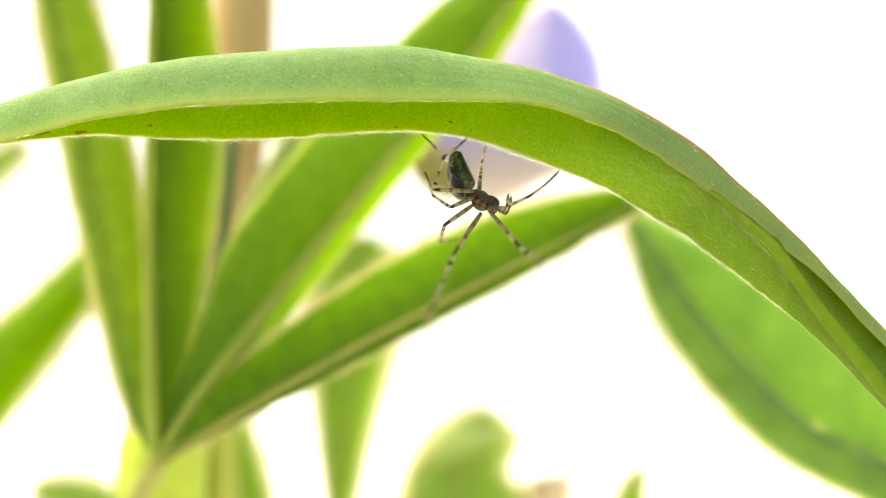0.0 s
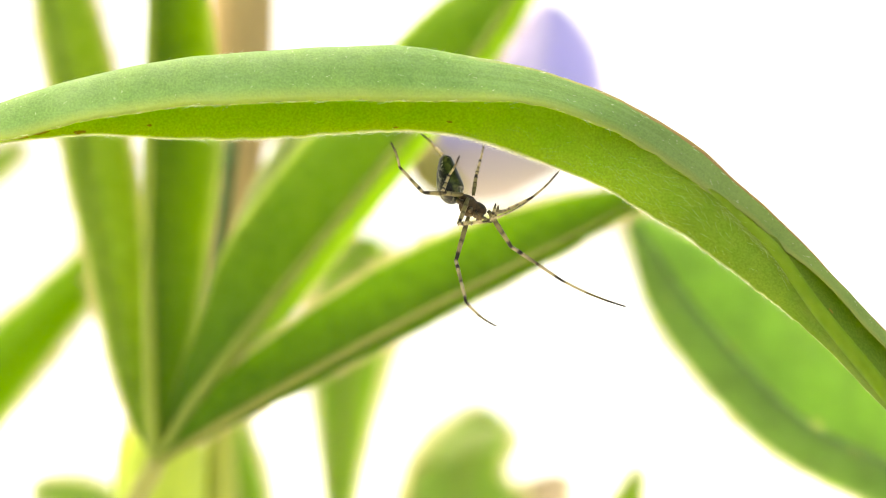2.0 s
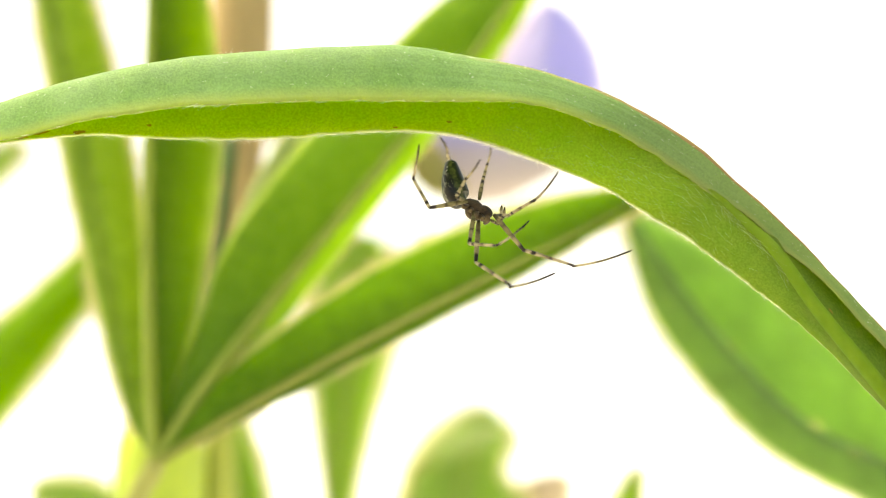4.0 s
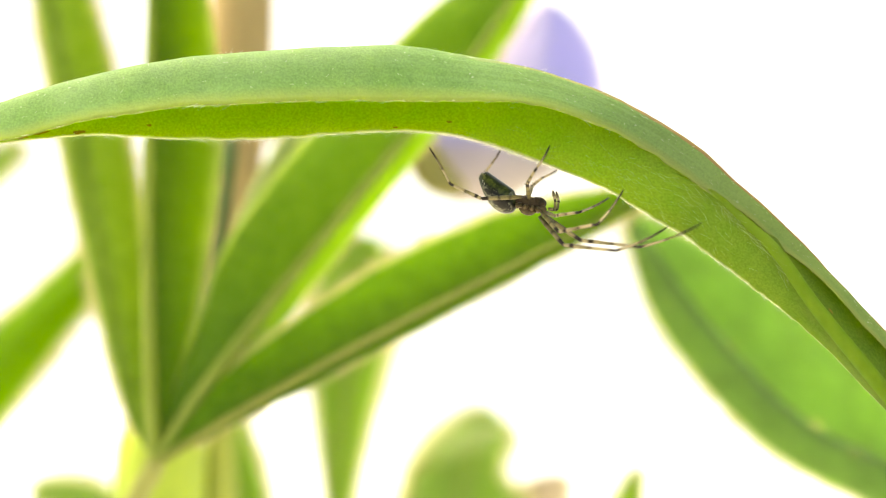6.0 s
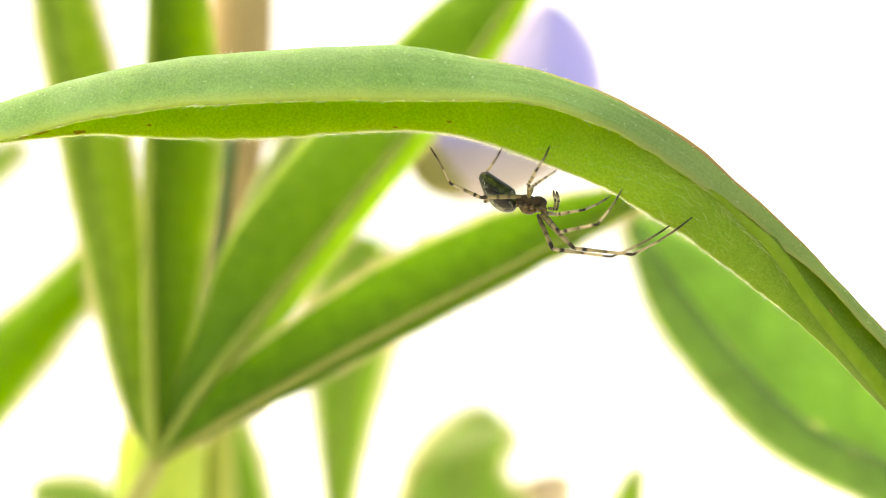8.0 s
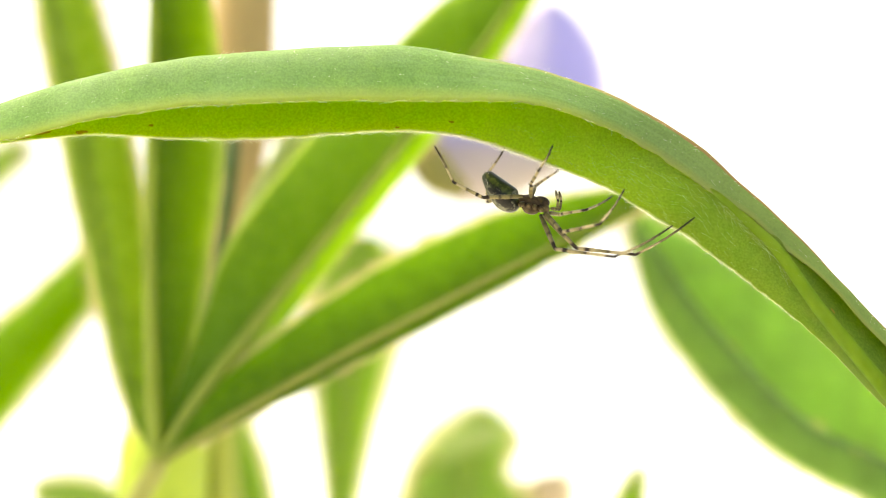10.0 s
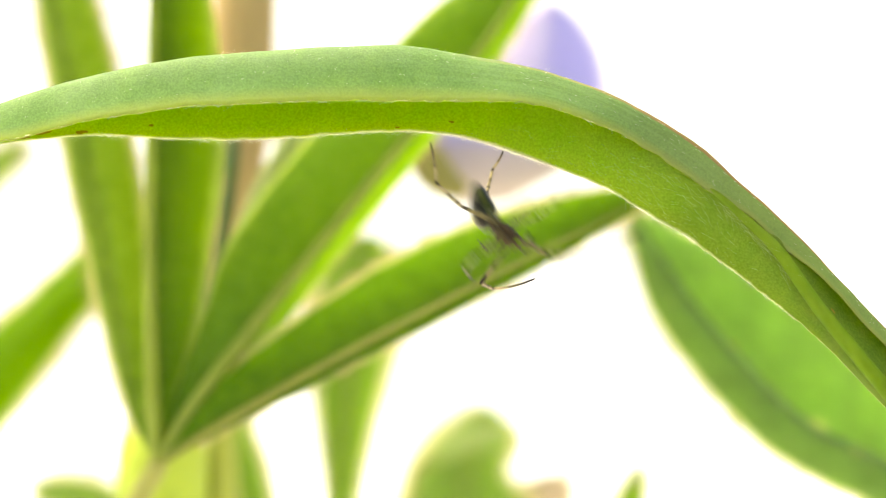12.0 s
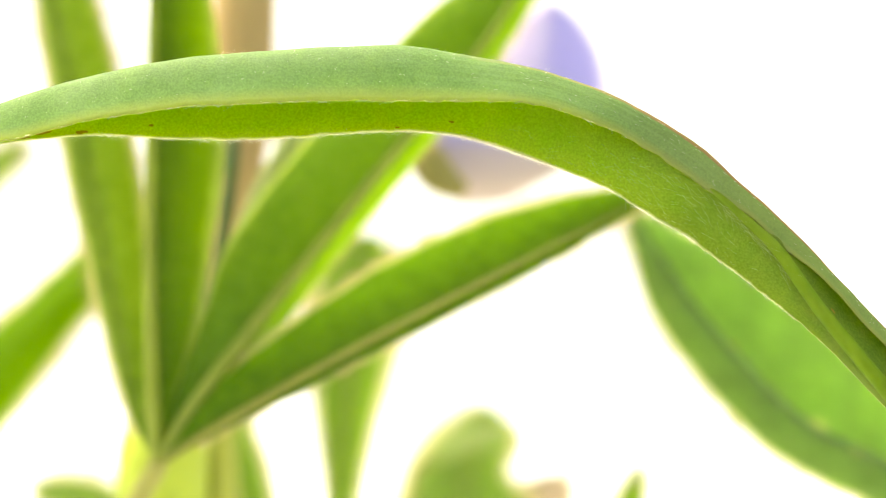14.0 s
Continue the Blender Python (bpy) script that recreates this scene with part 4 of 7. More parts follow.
LEGS = {}
for pair, (fe, ti, ta, r) in LEG_SIZES.items():
    for side in ("a", "b"):
        if pair == "palp":
            LEGS[pair + side] = [leg_piece("palp_femur", fe, r, FEMUR_SKIN, (0.8, 1.0, 1.0, 0.95, 0.9, 0.8)), leg_piece("palp_tibia", ti, r, FEMUR_SKIN, (0.8, 0.9, 0.95, 0.9, 0.9, 0.8)), leg_piece("palp_tip", ta, r, TARSUS_SKIN, (0.8, 1.1, 1.1, 1.0, 0.7, 0.2))]
        else:
            LEGS[pair + side] = [leg_piece("femur", fe, r, FEMUR_SKIN, (0.75, 1.0, 1.05, 1.0, 0.9, 0.75)), leg_piece("tibia", ti, r, TIBIA_SKIN, (0.75, 0.85, 0.72, 0.68, 0.66, 0.6)), leg_piece("foot", ta, r, TARSUS_SKIN, (0.6, 0.55, 0.5, 0.45, 0.42, 0.28), 0.03)]

STANCES = []


def stance(t, waist, head, rear, **legs):
    """One posture: waist, head and rear end (x, z in mm from the lens axis), and each leg's joints: hip, knee, ankle, tip,
    with the side to which its pieces reach in depth, piece by piece."""
    STANCES.append((t, waist, head, rear, legs))


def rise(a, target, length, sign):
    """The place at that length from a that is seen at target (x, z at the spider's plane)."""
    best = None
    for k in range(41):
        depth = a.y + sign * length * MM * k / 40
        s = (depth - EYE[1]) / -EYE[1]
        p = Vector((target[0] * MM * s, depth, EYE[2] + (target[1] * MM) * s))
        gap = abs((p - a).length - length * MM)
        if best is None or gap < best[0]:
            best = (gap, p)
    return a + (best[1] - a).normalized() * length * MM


def motions():
    rows = {}
    old = {}
    for t, waist, head, rear, legs in STANCES:
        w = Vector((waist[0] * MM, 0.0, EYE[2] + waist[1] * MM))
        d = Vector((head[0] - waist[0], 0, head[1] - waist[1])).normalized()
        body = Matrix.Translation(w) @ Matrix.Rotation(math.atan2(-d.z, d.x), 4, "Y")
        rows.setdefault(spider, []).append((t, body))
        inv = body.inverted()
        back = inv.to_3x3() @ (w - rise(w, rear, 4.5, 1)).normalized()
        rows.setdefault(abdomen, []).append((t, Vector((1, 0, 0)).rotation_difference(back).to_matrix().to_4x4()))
        ahead, up = Vector((d.x, d.z)), Vector((-d.z, d.x))
        for key, gap in (("palpa", 0.0), ("palpb", 0.34)):      # the palps rise in front of the head
            hip = Vector(head) + ahead * (0.1 + gap * 0.3) - up * 0.15
            knee = hip + ahead * (0.62 + gap * 0.6) + up * 0.12
            ankle = knee - ahead * 0.12 + up * 0.80
            legs[key] = (hip, knee, ankle, ankle - ahead * 0.42 + up * 0.82, (-1, -1, 1) if gap == 0.0 else (1, 1, -1))
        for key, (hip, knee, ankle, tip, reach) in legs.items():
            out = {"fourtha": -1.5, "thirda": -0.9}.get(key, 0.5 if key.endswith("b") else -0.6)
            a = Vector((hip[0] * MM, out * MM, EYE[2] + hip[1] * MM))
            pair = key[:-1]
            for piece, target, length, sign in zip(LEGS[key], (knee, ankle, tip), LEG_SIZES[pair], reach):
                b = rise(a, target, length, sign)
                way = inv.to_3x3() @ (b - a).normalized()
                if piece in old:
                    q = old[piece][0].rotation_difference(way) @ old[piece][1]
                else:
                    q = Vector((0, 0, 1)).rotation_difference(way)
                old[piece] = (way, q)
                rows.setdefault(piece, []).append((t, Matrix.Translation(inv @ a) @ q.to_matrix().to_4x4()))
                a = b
    for ob, keys in rows.items():
        walk(ob, keys)


stance(0, (2.66, 5.06), (4.8, 3.73), (0.97, 8.73),
       firsta=((4.09, 3.37), (6.74, 0.31), (10.42, -2.6), (16.04, -4.44), (1, 1, -1)),
       firstb=((3.37, 3.32), (0.87, -0.46), (-1.07, -5.31), (-2.09, -10.16), (-1, -1, 1)),
       seconda=((2.66, 4.03), (0.05, 2.2), (-0.41, 0.66), (0.82, 1.07), (-1, 1, -1)),
       secondb=((4.6, 3.73), (5.46, 3.73), (7.71, 4.8), (10.52, 7.2), (1, -1, 1)),
       thirda=((2.66, 4.65), (0.56, 3.78), (-1.07, 4.9), (-1.74, 6.95), (-1, 1, -1)),
       thirdb=((3.17, 5.06), (3.27, 6.59), (3.42, 7.92), (3.68, 9.75), (1, 1, 1)),
       fourtha=((2.66, 5.16), (-1.17, 5.41), (0.1, 8.63), (2.04, 10.06), (-1, -1, 1)),
       fourthb=((2.35, 5.41), (0.97, 7.2), (-0.05, 8.22), (-2.04, 10.42), (1, 1, -1)))
stance(0.1, (2.6, 5.02), (4.76, 3.69), (0.93, 8.73),
       firsta=((4.55, 3.39), (6.08, -0.18), (8.64, -5.29), (12.21, -9.99), (1, 1, -1)),
       firstb=((3.17, 3.65), (1.74, -0.69), (0.87, -5.04), (0.46, -9.12), (-1, -1, 1)),
       seconda=((2.51, 4.41), (0.21, 2.11), (-1.58, 1.09), (-4.13, 0.58), (-1, 1, -1)),
       secondb=((4.6, 3.69), (5.46, 3.69), (7.71, 4.8), (10.52, 7.2), (1, -1, 1)),
       thirda=((2.58, 4.63), (0.42, 3.72), (-1.13, 4.84), (-1.47, 6.95), (-1, 1, -1)),
       thirdb=((3.15, 5.04), (3.27, 6.57), (3.42, 7.92), (3.68, 9.75), (1, 1, 1)),
       fourtha=((2.6, 5.12), (-0.42, 5.51), (0.76, 8.06), (2.53, 9.53), (-1, -1, 1)),
       fourthb=((2.27, 5.41), (0.93, 7.2), (-0.09, 8.26), (-1.96, 10.42), (1, 1, -1)))
stance(0.2, (2.5, 4.95), (4.7, 3.63), (0.87, 8.73),
       firsta=((4.19, 3.37), (6.95, 0.66), (11.44, -1.48), (17.06, -2.76), (1, 1, -1)),
       firstb=((3.17, 3.32), (1.23, -0.71), (0.71, -5.31), (1.74, -8.63), (-1, -1, 1)),
       seconda=((2.45, 4.03), (-0.2, 2.09), (-0.46, 1.07), (0.2, 1.48), (-1, 1, -1)),
       secondb=((4.6, 3.63), (5.46, 3.63), (7.71, 4.8), (10.52, 7.2), (1, -1, 1)),
       thirda=((2.45, 4.6), (0.2, 3.63), (-1.23, 4.75), (-1.07, 6.95), (-1, 1, -1)),
       thirdb=((3.12, 5), (3.27, 6.54), (3.42, 7.92), (3.68, 9.75), (1, 1, 1)),
       fourtha=((2.5, 5.06), (0.71, 5.67), (1.74, 7.2), (3.27, 8.73), (-1, -1, 1)),
       fourthb=((2.14, 5.41), (0.87, 7.2), (-0.15, 8.32), (-1.84, 10.42), (1, 1, -1)))
stance(0.3, (2.33, 4.85), (4.53, 3.59), (0.73, 8.65),
       firsta=((4.81, 3.65), (7.1, 0.48), (9.66, -2.23), (14, -6.06), (1, 1, -1)),
       firstb=((3.07, 3.39), (3.17, -0.69), (5.32, -4.53), (9.66, -6.31), (-1, -1, 1)),
       seconda=((2.35, 4.41), (0.72, 2.11), (1.33, 2.88), (2, 3.65), (-1, 1, -1)),
       secondb=((4.53, 3.58), (5.41, 3.63), (7.71, 4.73), (10.52, 7.2), (1, -1, 1)),
       thirda=((2.21, 4.51), (-0.07, 3.54), (-1.31, 4.72), (-0.83, 6.97), (-1, 1, -1)),
       thirdb=((3.08, 4.97), (3.27, 6.42), (3.45, 7.85), (3.71, 9.72), (1, 1, 1)),
       fourtha=((2.38, 4.99), (1.32, 5.74), (2.25, 7.08), (3.75, 8.44), (-1, -1, 1)),
       fourthb=((1.87, 5.58), (0.77, 7.29), (-0.2, 8.53), (-1.7, 10.4), (1, 1, -1)))
stance(0.5, (1.99, 4.65), (4.19, 3.52), (0.46, 8.48),
       firsta=((4.39, 3.42), (7.25, 1.63), (12.46, -0.51), (18.59, -1.17), (1, 1, -1)),
       firstb=((2.86, 3.32), (1.94, -0.97), (3.68, -4.34), (7.76, -4.29), (-1, -1, 1)),
       seconda=((2.14, 4.14), (-0.56, 2.09), (-0.31, 2.4), (-0.05, 2.71), (-1, -1, 1)),
       secondb=((4.39, 3.47), (5.31, 3.63), (7.71, 4.6), (10.52, 7.2), (1, -1, 1)),
       thirda=((1.74, 4.34), (-0.61, 3.37), (-1.48, 4.65), (-0.36, 7), (-1, 1, -1)),
       thirdb=((3.01, 4.9), (3.27, 6.18), (3.52, 7.71), (3.78, 9.65), (1, 1, 1)),
       fourtha=((2.14, 4.85), (2.55, 5.87), (3.27, 6.84), (4.7, 7.86), (-1, -1, 1)),
       fourthb=((1.33, 5.92), (0.56, 7.46), (-0.31, 8.94), (-1.43, 10.37), (1, 1, -1)))
stance(0.7, (1.92, 4.58), (3.98, 3.25), (0.29, 8.48),
       firsta=((4.09, 3.39), (6.44, -0.03), (9.81, -4.01), (14.51, -8.51), (1, 1, -1)),
       firstb=((2.51, 3.14), (1.89, -0.95), (2.66, -1.87), (3.02, -2.99), (-1, -1, 1)),
       seconda=((1.84, 3.75), (-0.05, 2.37), (-0.56, 0.58), (-0.91, -1.05), (-1, -1, 1)),
       secondb=((4.32, 3.44), (5.28, 3.49), (7.74, 4.53), (10.52, 7.2), (1, -1, 1)),
       thirda=((1.74, 4.34), (-0.58, 3.64), (-1.04, 4.82), (0.01, 6.73), (-1, 1, -1)),
       thirdb=((2.98, 4.83), (3.24, 6.28), (3.49, 7.71), (3.75, 9.68), (1, 1, 1)),
       fourtha=((2.04, 4.85), (1.94, 5.8), (2.25, 6.91), (3.75, 8.37), (-1, -1, 1)),
       fourthb=((1.19, 6.03), (0.53, 7.56), (-0.14, 9.01), (-1.09, 10.23), (1, 1, -1)))
stance(0.8, (1.89, 4.54), (3.88, 3.12), (0.2, 8.48),
       firsta=((4.03, 3.22), (6.43, -0.2), (10.16, -3.01), (14.76, -6.08), (1, 1, -1)),
       firstb=((2.35, 3.32), (0.31, -0.46), (1.23, -3.01), (3.27, -4.54), (-1, -1, 1)),
       seconda=((1.94, 4.03), (-0.05, 3.12), (-1.33, 3.52), (-1.07, 5.16), (-1, 1, -1)),
       secondb=((4.29, 3.42), (5.26, 3.42), (7.76, 4.49), (10.52, 7.2), (1, -1, 1)),
       thirda=((1.74, 4.34), (-0.56, 3.78), (-0.82, 4.9), (0.2, 6.59), (-1, 1, -1)),
       thirdb=((2.96, 4.8), (3.22, 6.33), (3.47, 7.71), (3.73, 9.7), (1, 1, 1)),
       fourtha=((1.99, 4.85), (1.63, 5.77), (1.74, 6.95), (3.27, 8.63), (-1, -1, 1)),
       fourthb=((1.12, 6.08), (0.51, 7.61), (-0.05, 9.04), (-0.92, 10.16), (1, 1, -1)))
stance(0.9, (1.86, 4.51), (3.76, 2.93), (0.14, 8.45),
       firsta=((4.19, 3.14), (6.08, -0.18), (9.81, -3.86), (15.12, -7.69), (1, 1, -1)),
       firstb=((2.15, 3.54), (0.87, 1.35), (1.49, 2.11), (2.76, 1.09), (-1, -1, 1)),
       seconda=((1.74, 3.75), (0.11, 1.71), (0.72, 2.37), (1.49, 2.11), (-1, 1, -1)),
       secondb=((4.23, 3.36), (5.29, 3.33), (7.76, 4.43), (10.52, 7.2), (1, -1, 1)),
       thirda=((1.74, 4.34), (-0.53, 4.09), (-0.36, 5.21), (0.51, 6.4), (-1, 1, -1)),
       thirdb=((2.93, 4.77), (3.19, 6.39), (3.44, 7.71), (3.7, 9.73), (1, 1, 1)),
       fourtha=((1.9, 4.85), (1.26, 5.71), (1.31, 6.79), (2.75, 8.94), (-1, -1, 1)),
       fourthb=((1.03, 6.14), (0.48, 7.67), (0.1, 9.1), (-0.61, 10.07), (1, 1, -1)))
stance(1, (1.84, 4.49), (3.68, 2.81), (0.1, 8.43),
       firsta=((3.88, 3.17), (6.08, -0.46), (8.99, -2.6), (13.89, -4.65), (1, 1, -1)),
       firstb=((2.25, 3.32), (-0.66, -0.1), (-0.05, -1.74), (0.2, -3.01), (-1, 1, -1)),
       seconda=((1.94, 4.14), (0.2, 4.49), (-2.09, 4.54), (-1.84, 6.69), (-1, 1, -1)),
       secondb=((4.19, 3.32), (5.31, 3.27), (7.76, 4.39), (10.52, 7.2), (1, -1, 1)),
       thirda=((1.74, 4.34), (-0.51, 4.29), (-0.05, 5.41), (0.71, 6.28), (-1, 1, -1)),
       thirdb=((2.91, 4.75), (3.17, 6.43), (3.42, 7.71), (3.68, 9.75), (1, 1, 1)),
       fourtha=((1.84, 4.85), (1.02, 5.67), (1.02, 6.69), (2.4, 9.14), (-1, -1, 1)),
       fourthb=((0.97, 6.18), (0.46, 7.71), (0.2, 9.14), (-0.41, 10.01), (1, 1, -1)))
stance(1.1, (1.8, 4.53), (3.64, 2.87), (0.1, 8.43),
       firsta=((4.3, 3.03), (6.85, 0.22), (11.45, -1.56), (16.96, -1.61), (1, 1, -1)),
       firstb=((2.15, 3.39), (-0.05, -0.69), (-0.56, -4.53), (-0.61, -7.84), (-1, 1, -1)),
       seconda=((1.33, 4.06), (-1.32, 2.01), (-2.09, 1.86), (-0.91, 4.16), (-1, 1, -1)),
       secondb=((4.19, 3.3), (5.21, 3.25), (7.78, 4.41), (10.52, 7.2), (1, -1, 1)),
       thirda=((1.7, 4.4), (-0.49, 4.33), (-0.19, 5.51), (0.51, 6.52), (-1, 1, -1)),
       thirdb=((2.89, 4.79), (3.15, 6.49), (3.4, 7.77), (3.68, 9.75), (1, 1, 1)),
       fourtha=((1.82, 4.85), (0.45, 5.22), (-0.23, 6.38), (0.19, 8.88), (-1, -1, 1)),
       fourthb=((0.91, 6.18), (0.44, 7.79), (0.08, 9.14), (-0.57, 10.07), (1, 1, -1)))
stance(1.2, (1.74, 4.6), (3.57, 2.96), (0.1, 8.43),
       firsta=((3.88, 3.37), (6.08, -0.2), (9.65, -3.27), (14.4, -6.59), (1, 1, -1)),
       firstb=((2.25, 3.42), (-0.05, -0.36), (-0.2, -4.03), (0.2, -7.1), (-1, -1, 1)),
       seconda=((1.89, 4.09), (-0.2, 2.86), (-1.84, 3.01), (-1.94, 5.06), (-1, 1, -1)),
       secondb=((4.19, 3.27), (5.06, 3.22), (7.81, 4.44), (10.52, 7.2), (1, -1, 1)),
       thirda=((1.63, 4.49), (-0.46, 4.39), (-0.41, 5.67), (0.2, 6.89), (-1, 1, -1)),
       thirdb=((2.86, 4.85), (3.12, 6.59), (3.37, 7.86), (3.68, 9.75), (1, 1, 1)),
       fourtha=((1.79, 4.85), (-0.41, 4.54), (-2.09, 5.92), (-3.12, 8.48), (-1, 1, -1)),
       fourthb=((0.82, 6.18), (0.41, 7.92), (-0.1, 9.14), (-0.82, 10.16), (1, 1, -1)))
stance(1.5, (1.58, 4.75), (3.37, 3.12), (0.1, 8.38),
       firsta=((3.88, 3.57), (6.13, 0), (10.06, -3.88), (14.81, -7.66), (1, 1, -1)),
       firstb=((2.25, 3.47), (0.56, -0.56), (0.2, -5.36), (0.82, -8.02), (-1, -1, 1)),
       seconda=((1.84, 4.09), (-0.82, 1.74), (-1.84, 2.04), (-1.99, 3.63), (-1, 1, -1)),
       secondb=((4.09, 3.22), (4.9, 3.22), (7.86, 4.49), (10.52, 7.25), (1, -1, 1)),
       thirda=((1.48, 4.65), (-0.41, 4.49), (-0.51, 5.92), (-0.1, 7.2), (-1, 1, -1)),
       thirdb=((2.76, 4.85), (3.01, 6.64), (3.27, 7.97), (3.63, 9.75), (1, 1, 1)),
       fourtha=((1.74, 4.9), (-1.28, 3.73), (-3.27, 6.13), (-3.93, 9.19), (-1, 1, -1)),
       fourthb=((0.71, 6.18), (0.31, 8.17), (-0.26, 9.09), (-1.07, 10.26), (1, 1, -1)))
stance(1.8, (1.67, 4.7), (3.51, 3.06), (0.09, 8.32),
       firsta=((4.02, 3.42), (6.12, 0.15), (10.46, -3.27), (15.82, -6.18), (1, 1, -1)),
       firstb=((2.29, 3.22), (0.91, -0.82), (1.37, -5.06), (3.31, -7.51), (-1, -1, 1)),
       seconda=((2.08, 4.39), (0.5, 1.84), (1.26, 2.09), (3.31, 2.86), (-1, -1, 1)),
       secondb=((4.23, 3.22), (5.35, 3.32), (7.9, 4.54), (10.56, 7.2), (1, -1, 1)),
       thirda=((1.52, 4.75), (-0.22, 4.9), (0.14, 6.38), (0.75, 7.81), (-1, 1, -1)),
       thirdb=((2.74, 4.85), (3, 6.69), (3.31, 7.97), (3.66, 9.75), (1, 1, 1)),
       fourtha=((1.77, 4.9), (-1.54, 4.54), (-3.84, 6.95), (-4.35, 9.5), (-1, 1, -1)),
       fourthb=((0.75, 6.43), (0.14, 8.32), (-0.52, 9.14), (-1.6, 10.37), (1, 1, -1)))
stance(2, (1.7, 4.65), (3.59, 3.06), (0.11, 8.32),
       firsta=((4.05, 3.42), (6.14, 0.2), (10.74, -2.86), (16.51, -5.21), (1, 1, -1)),
       firstb=((2.31, 3.12), (1.14, -1.02), (2.06, -4.8), (4.76, -6.95), (-1, -1, 1)),
       seconda=((2.21, 4.54), (1.39, 2.25), (3.94, 2.5), (7.67, 4.34), (-1, -1, 1)),
       secondb=((4.3, 3.22), (5.63, 3.47), (7.93, 4.6), (10.58, 7.2), (1, -1, 1)),
       thirda=((1.54, 4.8), (-0.09, 5.16), (0.52, 6.69), (1.44, 8.43), (-1, 1, -1)),
       thirdb=((2.72, 4.9), (2.97, 6.69), (3.33, 7.97), (3.64, 9.75), (1, 1, 1)),
       fourtha=((1.8, 4.9), (-1.88, 5.11), (-4.23, 7.71), (-4.74, 9.65), (-1, 1, -1)),
       fourthb=((0.78, 6.69), (0.01, 8.48), (-0.75, 9.24), (-2.03, 10.42), (1, 1, -1)))
stance(2.5, (1.74, 4.7), (3.57, 3.12), (0, 8.38),
       firsta=((4.03, 3.52), (6.18, 0.15), (10.78, -2.76), (16.75, -4.8), (1, 1, -1)),
       firstb=((2.35, 3.12), (1.33, -1.02), (2.6, -4.6), (5.62, -6.38), (-1, -1, 1)),
       seconda=((2.3, 4.54), (0.92, 2.09), (2.76, 2.25), (4.9, 4.14), (-1, -1, 1)),
       secondb=((4.34, 3.22), (5.41, 3.42), (7.86, 4.6), (10.52, 7.2), (1, -1, 1)),
       thirda=((1.58, 4.8), (-0.05, 5.11), (0.82, 6.95), (1.84, 8.48), (-1, 1, -1)),
       thirdb=((2.71, 4.9), (2.96, 6.69), (3.27, 7.97), (3.63, 9.75), (1, 1, 1)),
       fourtha=((1.84, 4.9), (-1.58, 4.14), (-2.96, 6.95), (-1.94, 10.01), (-1, 1, -1)),
       fourthb=((0.82, 7.1), (0.05, 8.48), (-0.66, 9.19), (-1.99, 10.42), (1, 1, -1)))
stance(2.8, (1.74, 4.7), (3.57, 3.12), (0, 8.38),
       firsta=((3.88, 3.52), (6.18, 0.1), (10.62, -2.66), (16.75, -4.7), (1, 1, -1)),
       firstb=((2.35, 3.12), (1.28, -1.02), (2.6, -4.54), (5.77, -5.97), (-1, -1, 1)),
       seconda=((2.25, 4.44), (0.61, 1.69), (1.58, 2.09), (2.6, 2.86), (-1, -1, 1)),
       secondb=((4.34, 3.17), (5.21, 3.32), (7.86, 4.65), (10.52, 7.2), (1, -1, 1)),
       thirda=((1.58, 4.8), (0.15, 5.26), (0.92, 6.84), (1.94, 8.48), (-1, 1, -1)),
       thirdb=((2.71, 4.9), (2.96, 6.69), (3.27, 7.97), (3.57, 9.75), (1, 1, 1)),
       fourtha=((1.84, 4.9), (-1.89, 4.9), (-3.17, 7.46), (-2.76, 10.52), (-1, 1, -1)),
       fourthb=((0.82, 7.2), (0.05, 8.48), (-0.66, 9.19), (-1.99, 10.42), (1, 1, -1)))
stance(3, (1.74, 4.7), (3.57, 3.12), (0, 8.38),
       firsta=((3.83, 3.52), (6.18, 0.05), (10.57, -2.6), (16.75, -4.7), (1, 1, -1)),
       firstb=((2.35, 3.12), (1.23, -1.07), (2.6, -4.6), (5.82, -5.87), (-1, -1, 1)),
       seconda=((2.14, 4.39), (0.46, 1.43), (0.66, 1.84), (0.82, 2.2), (-1, -1, 1)),
       secondb=((4.34, 3.12), (5, 3.27), (7.86, 4.65), (10.52, 7.2), (1, -1, 1)),
       thirda=((1.58, 4.8), (0.31, 5.36), (0.97, 6.79), (2.04, 8.48), (-1, 1, -1)),
       thirdb=((2.71, 4.9), (2.96, 6.69), (3.27, 7.97), (3.57, 9.75), (1, 1, 1)),
       fourtha=((1.84, 4.9), (-1.99, 5.11), (-3.27, 7.71), (-2.91, 10.78), (-1, 1, -1)),
       fourthb=((0.82, 7.2), (0.05, 8.48), (-0.66, 9.19), (-1.99, 10.42), (1, 1, -1)))
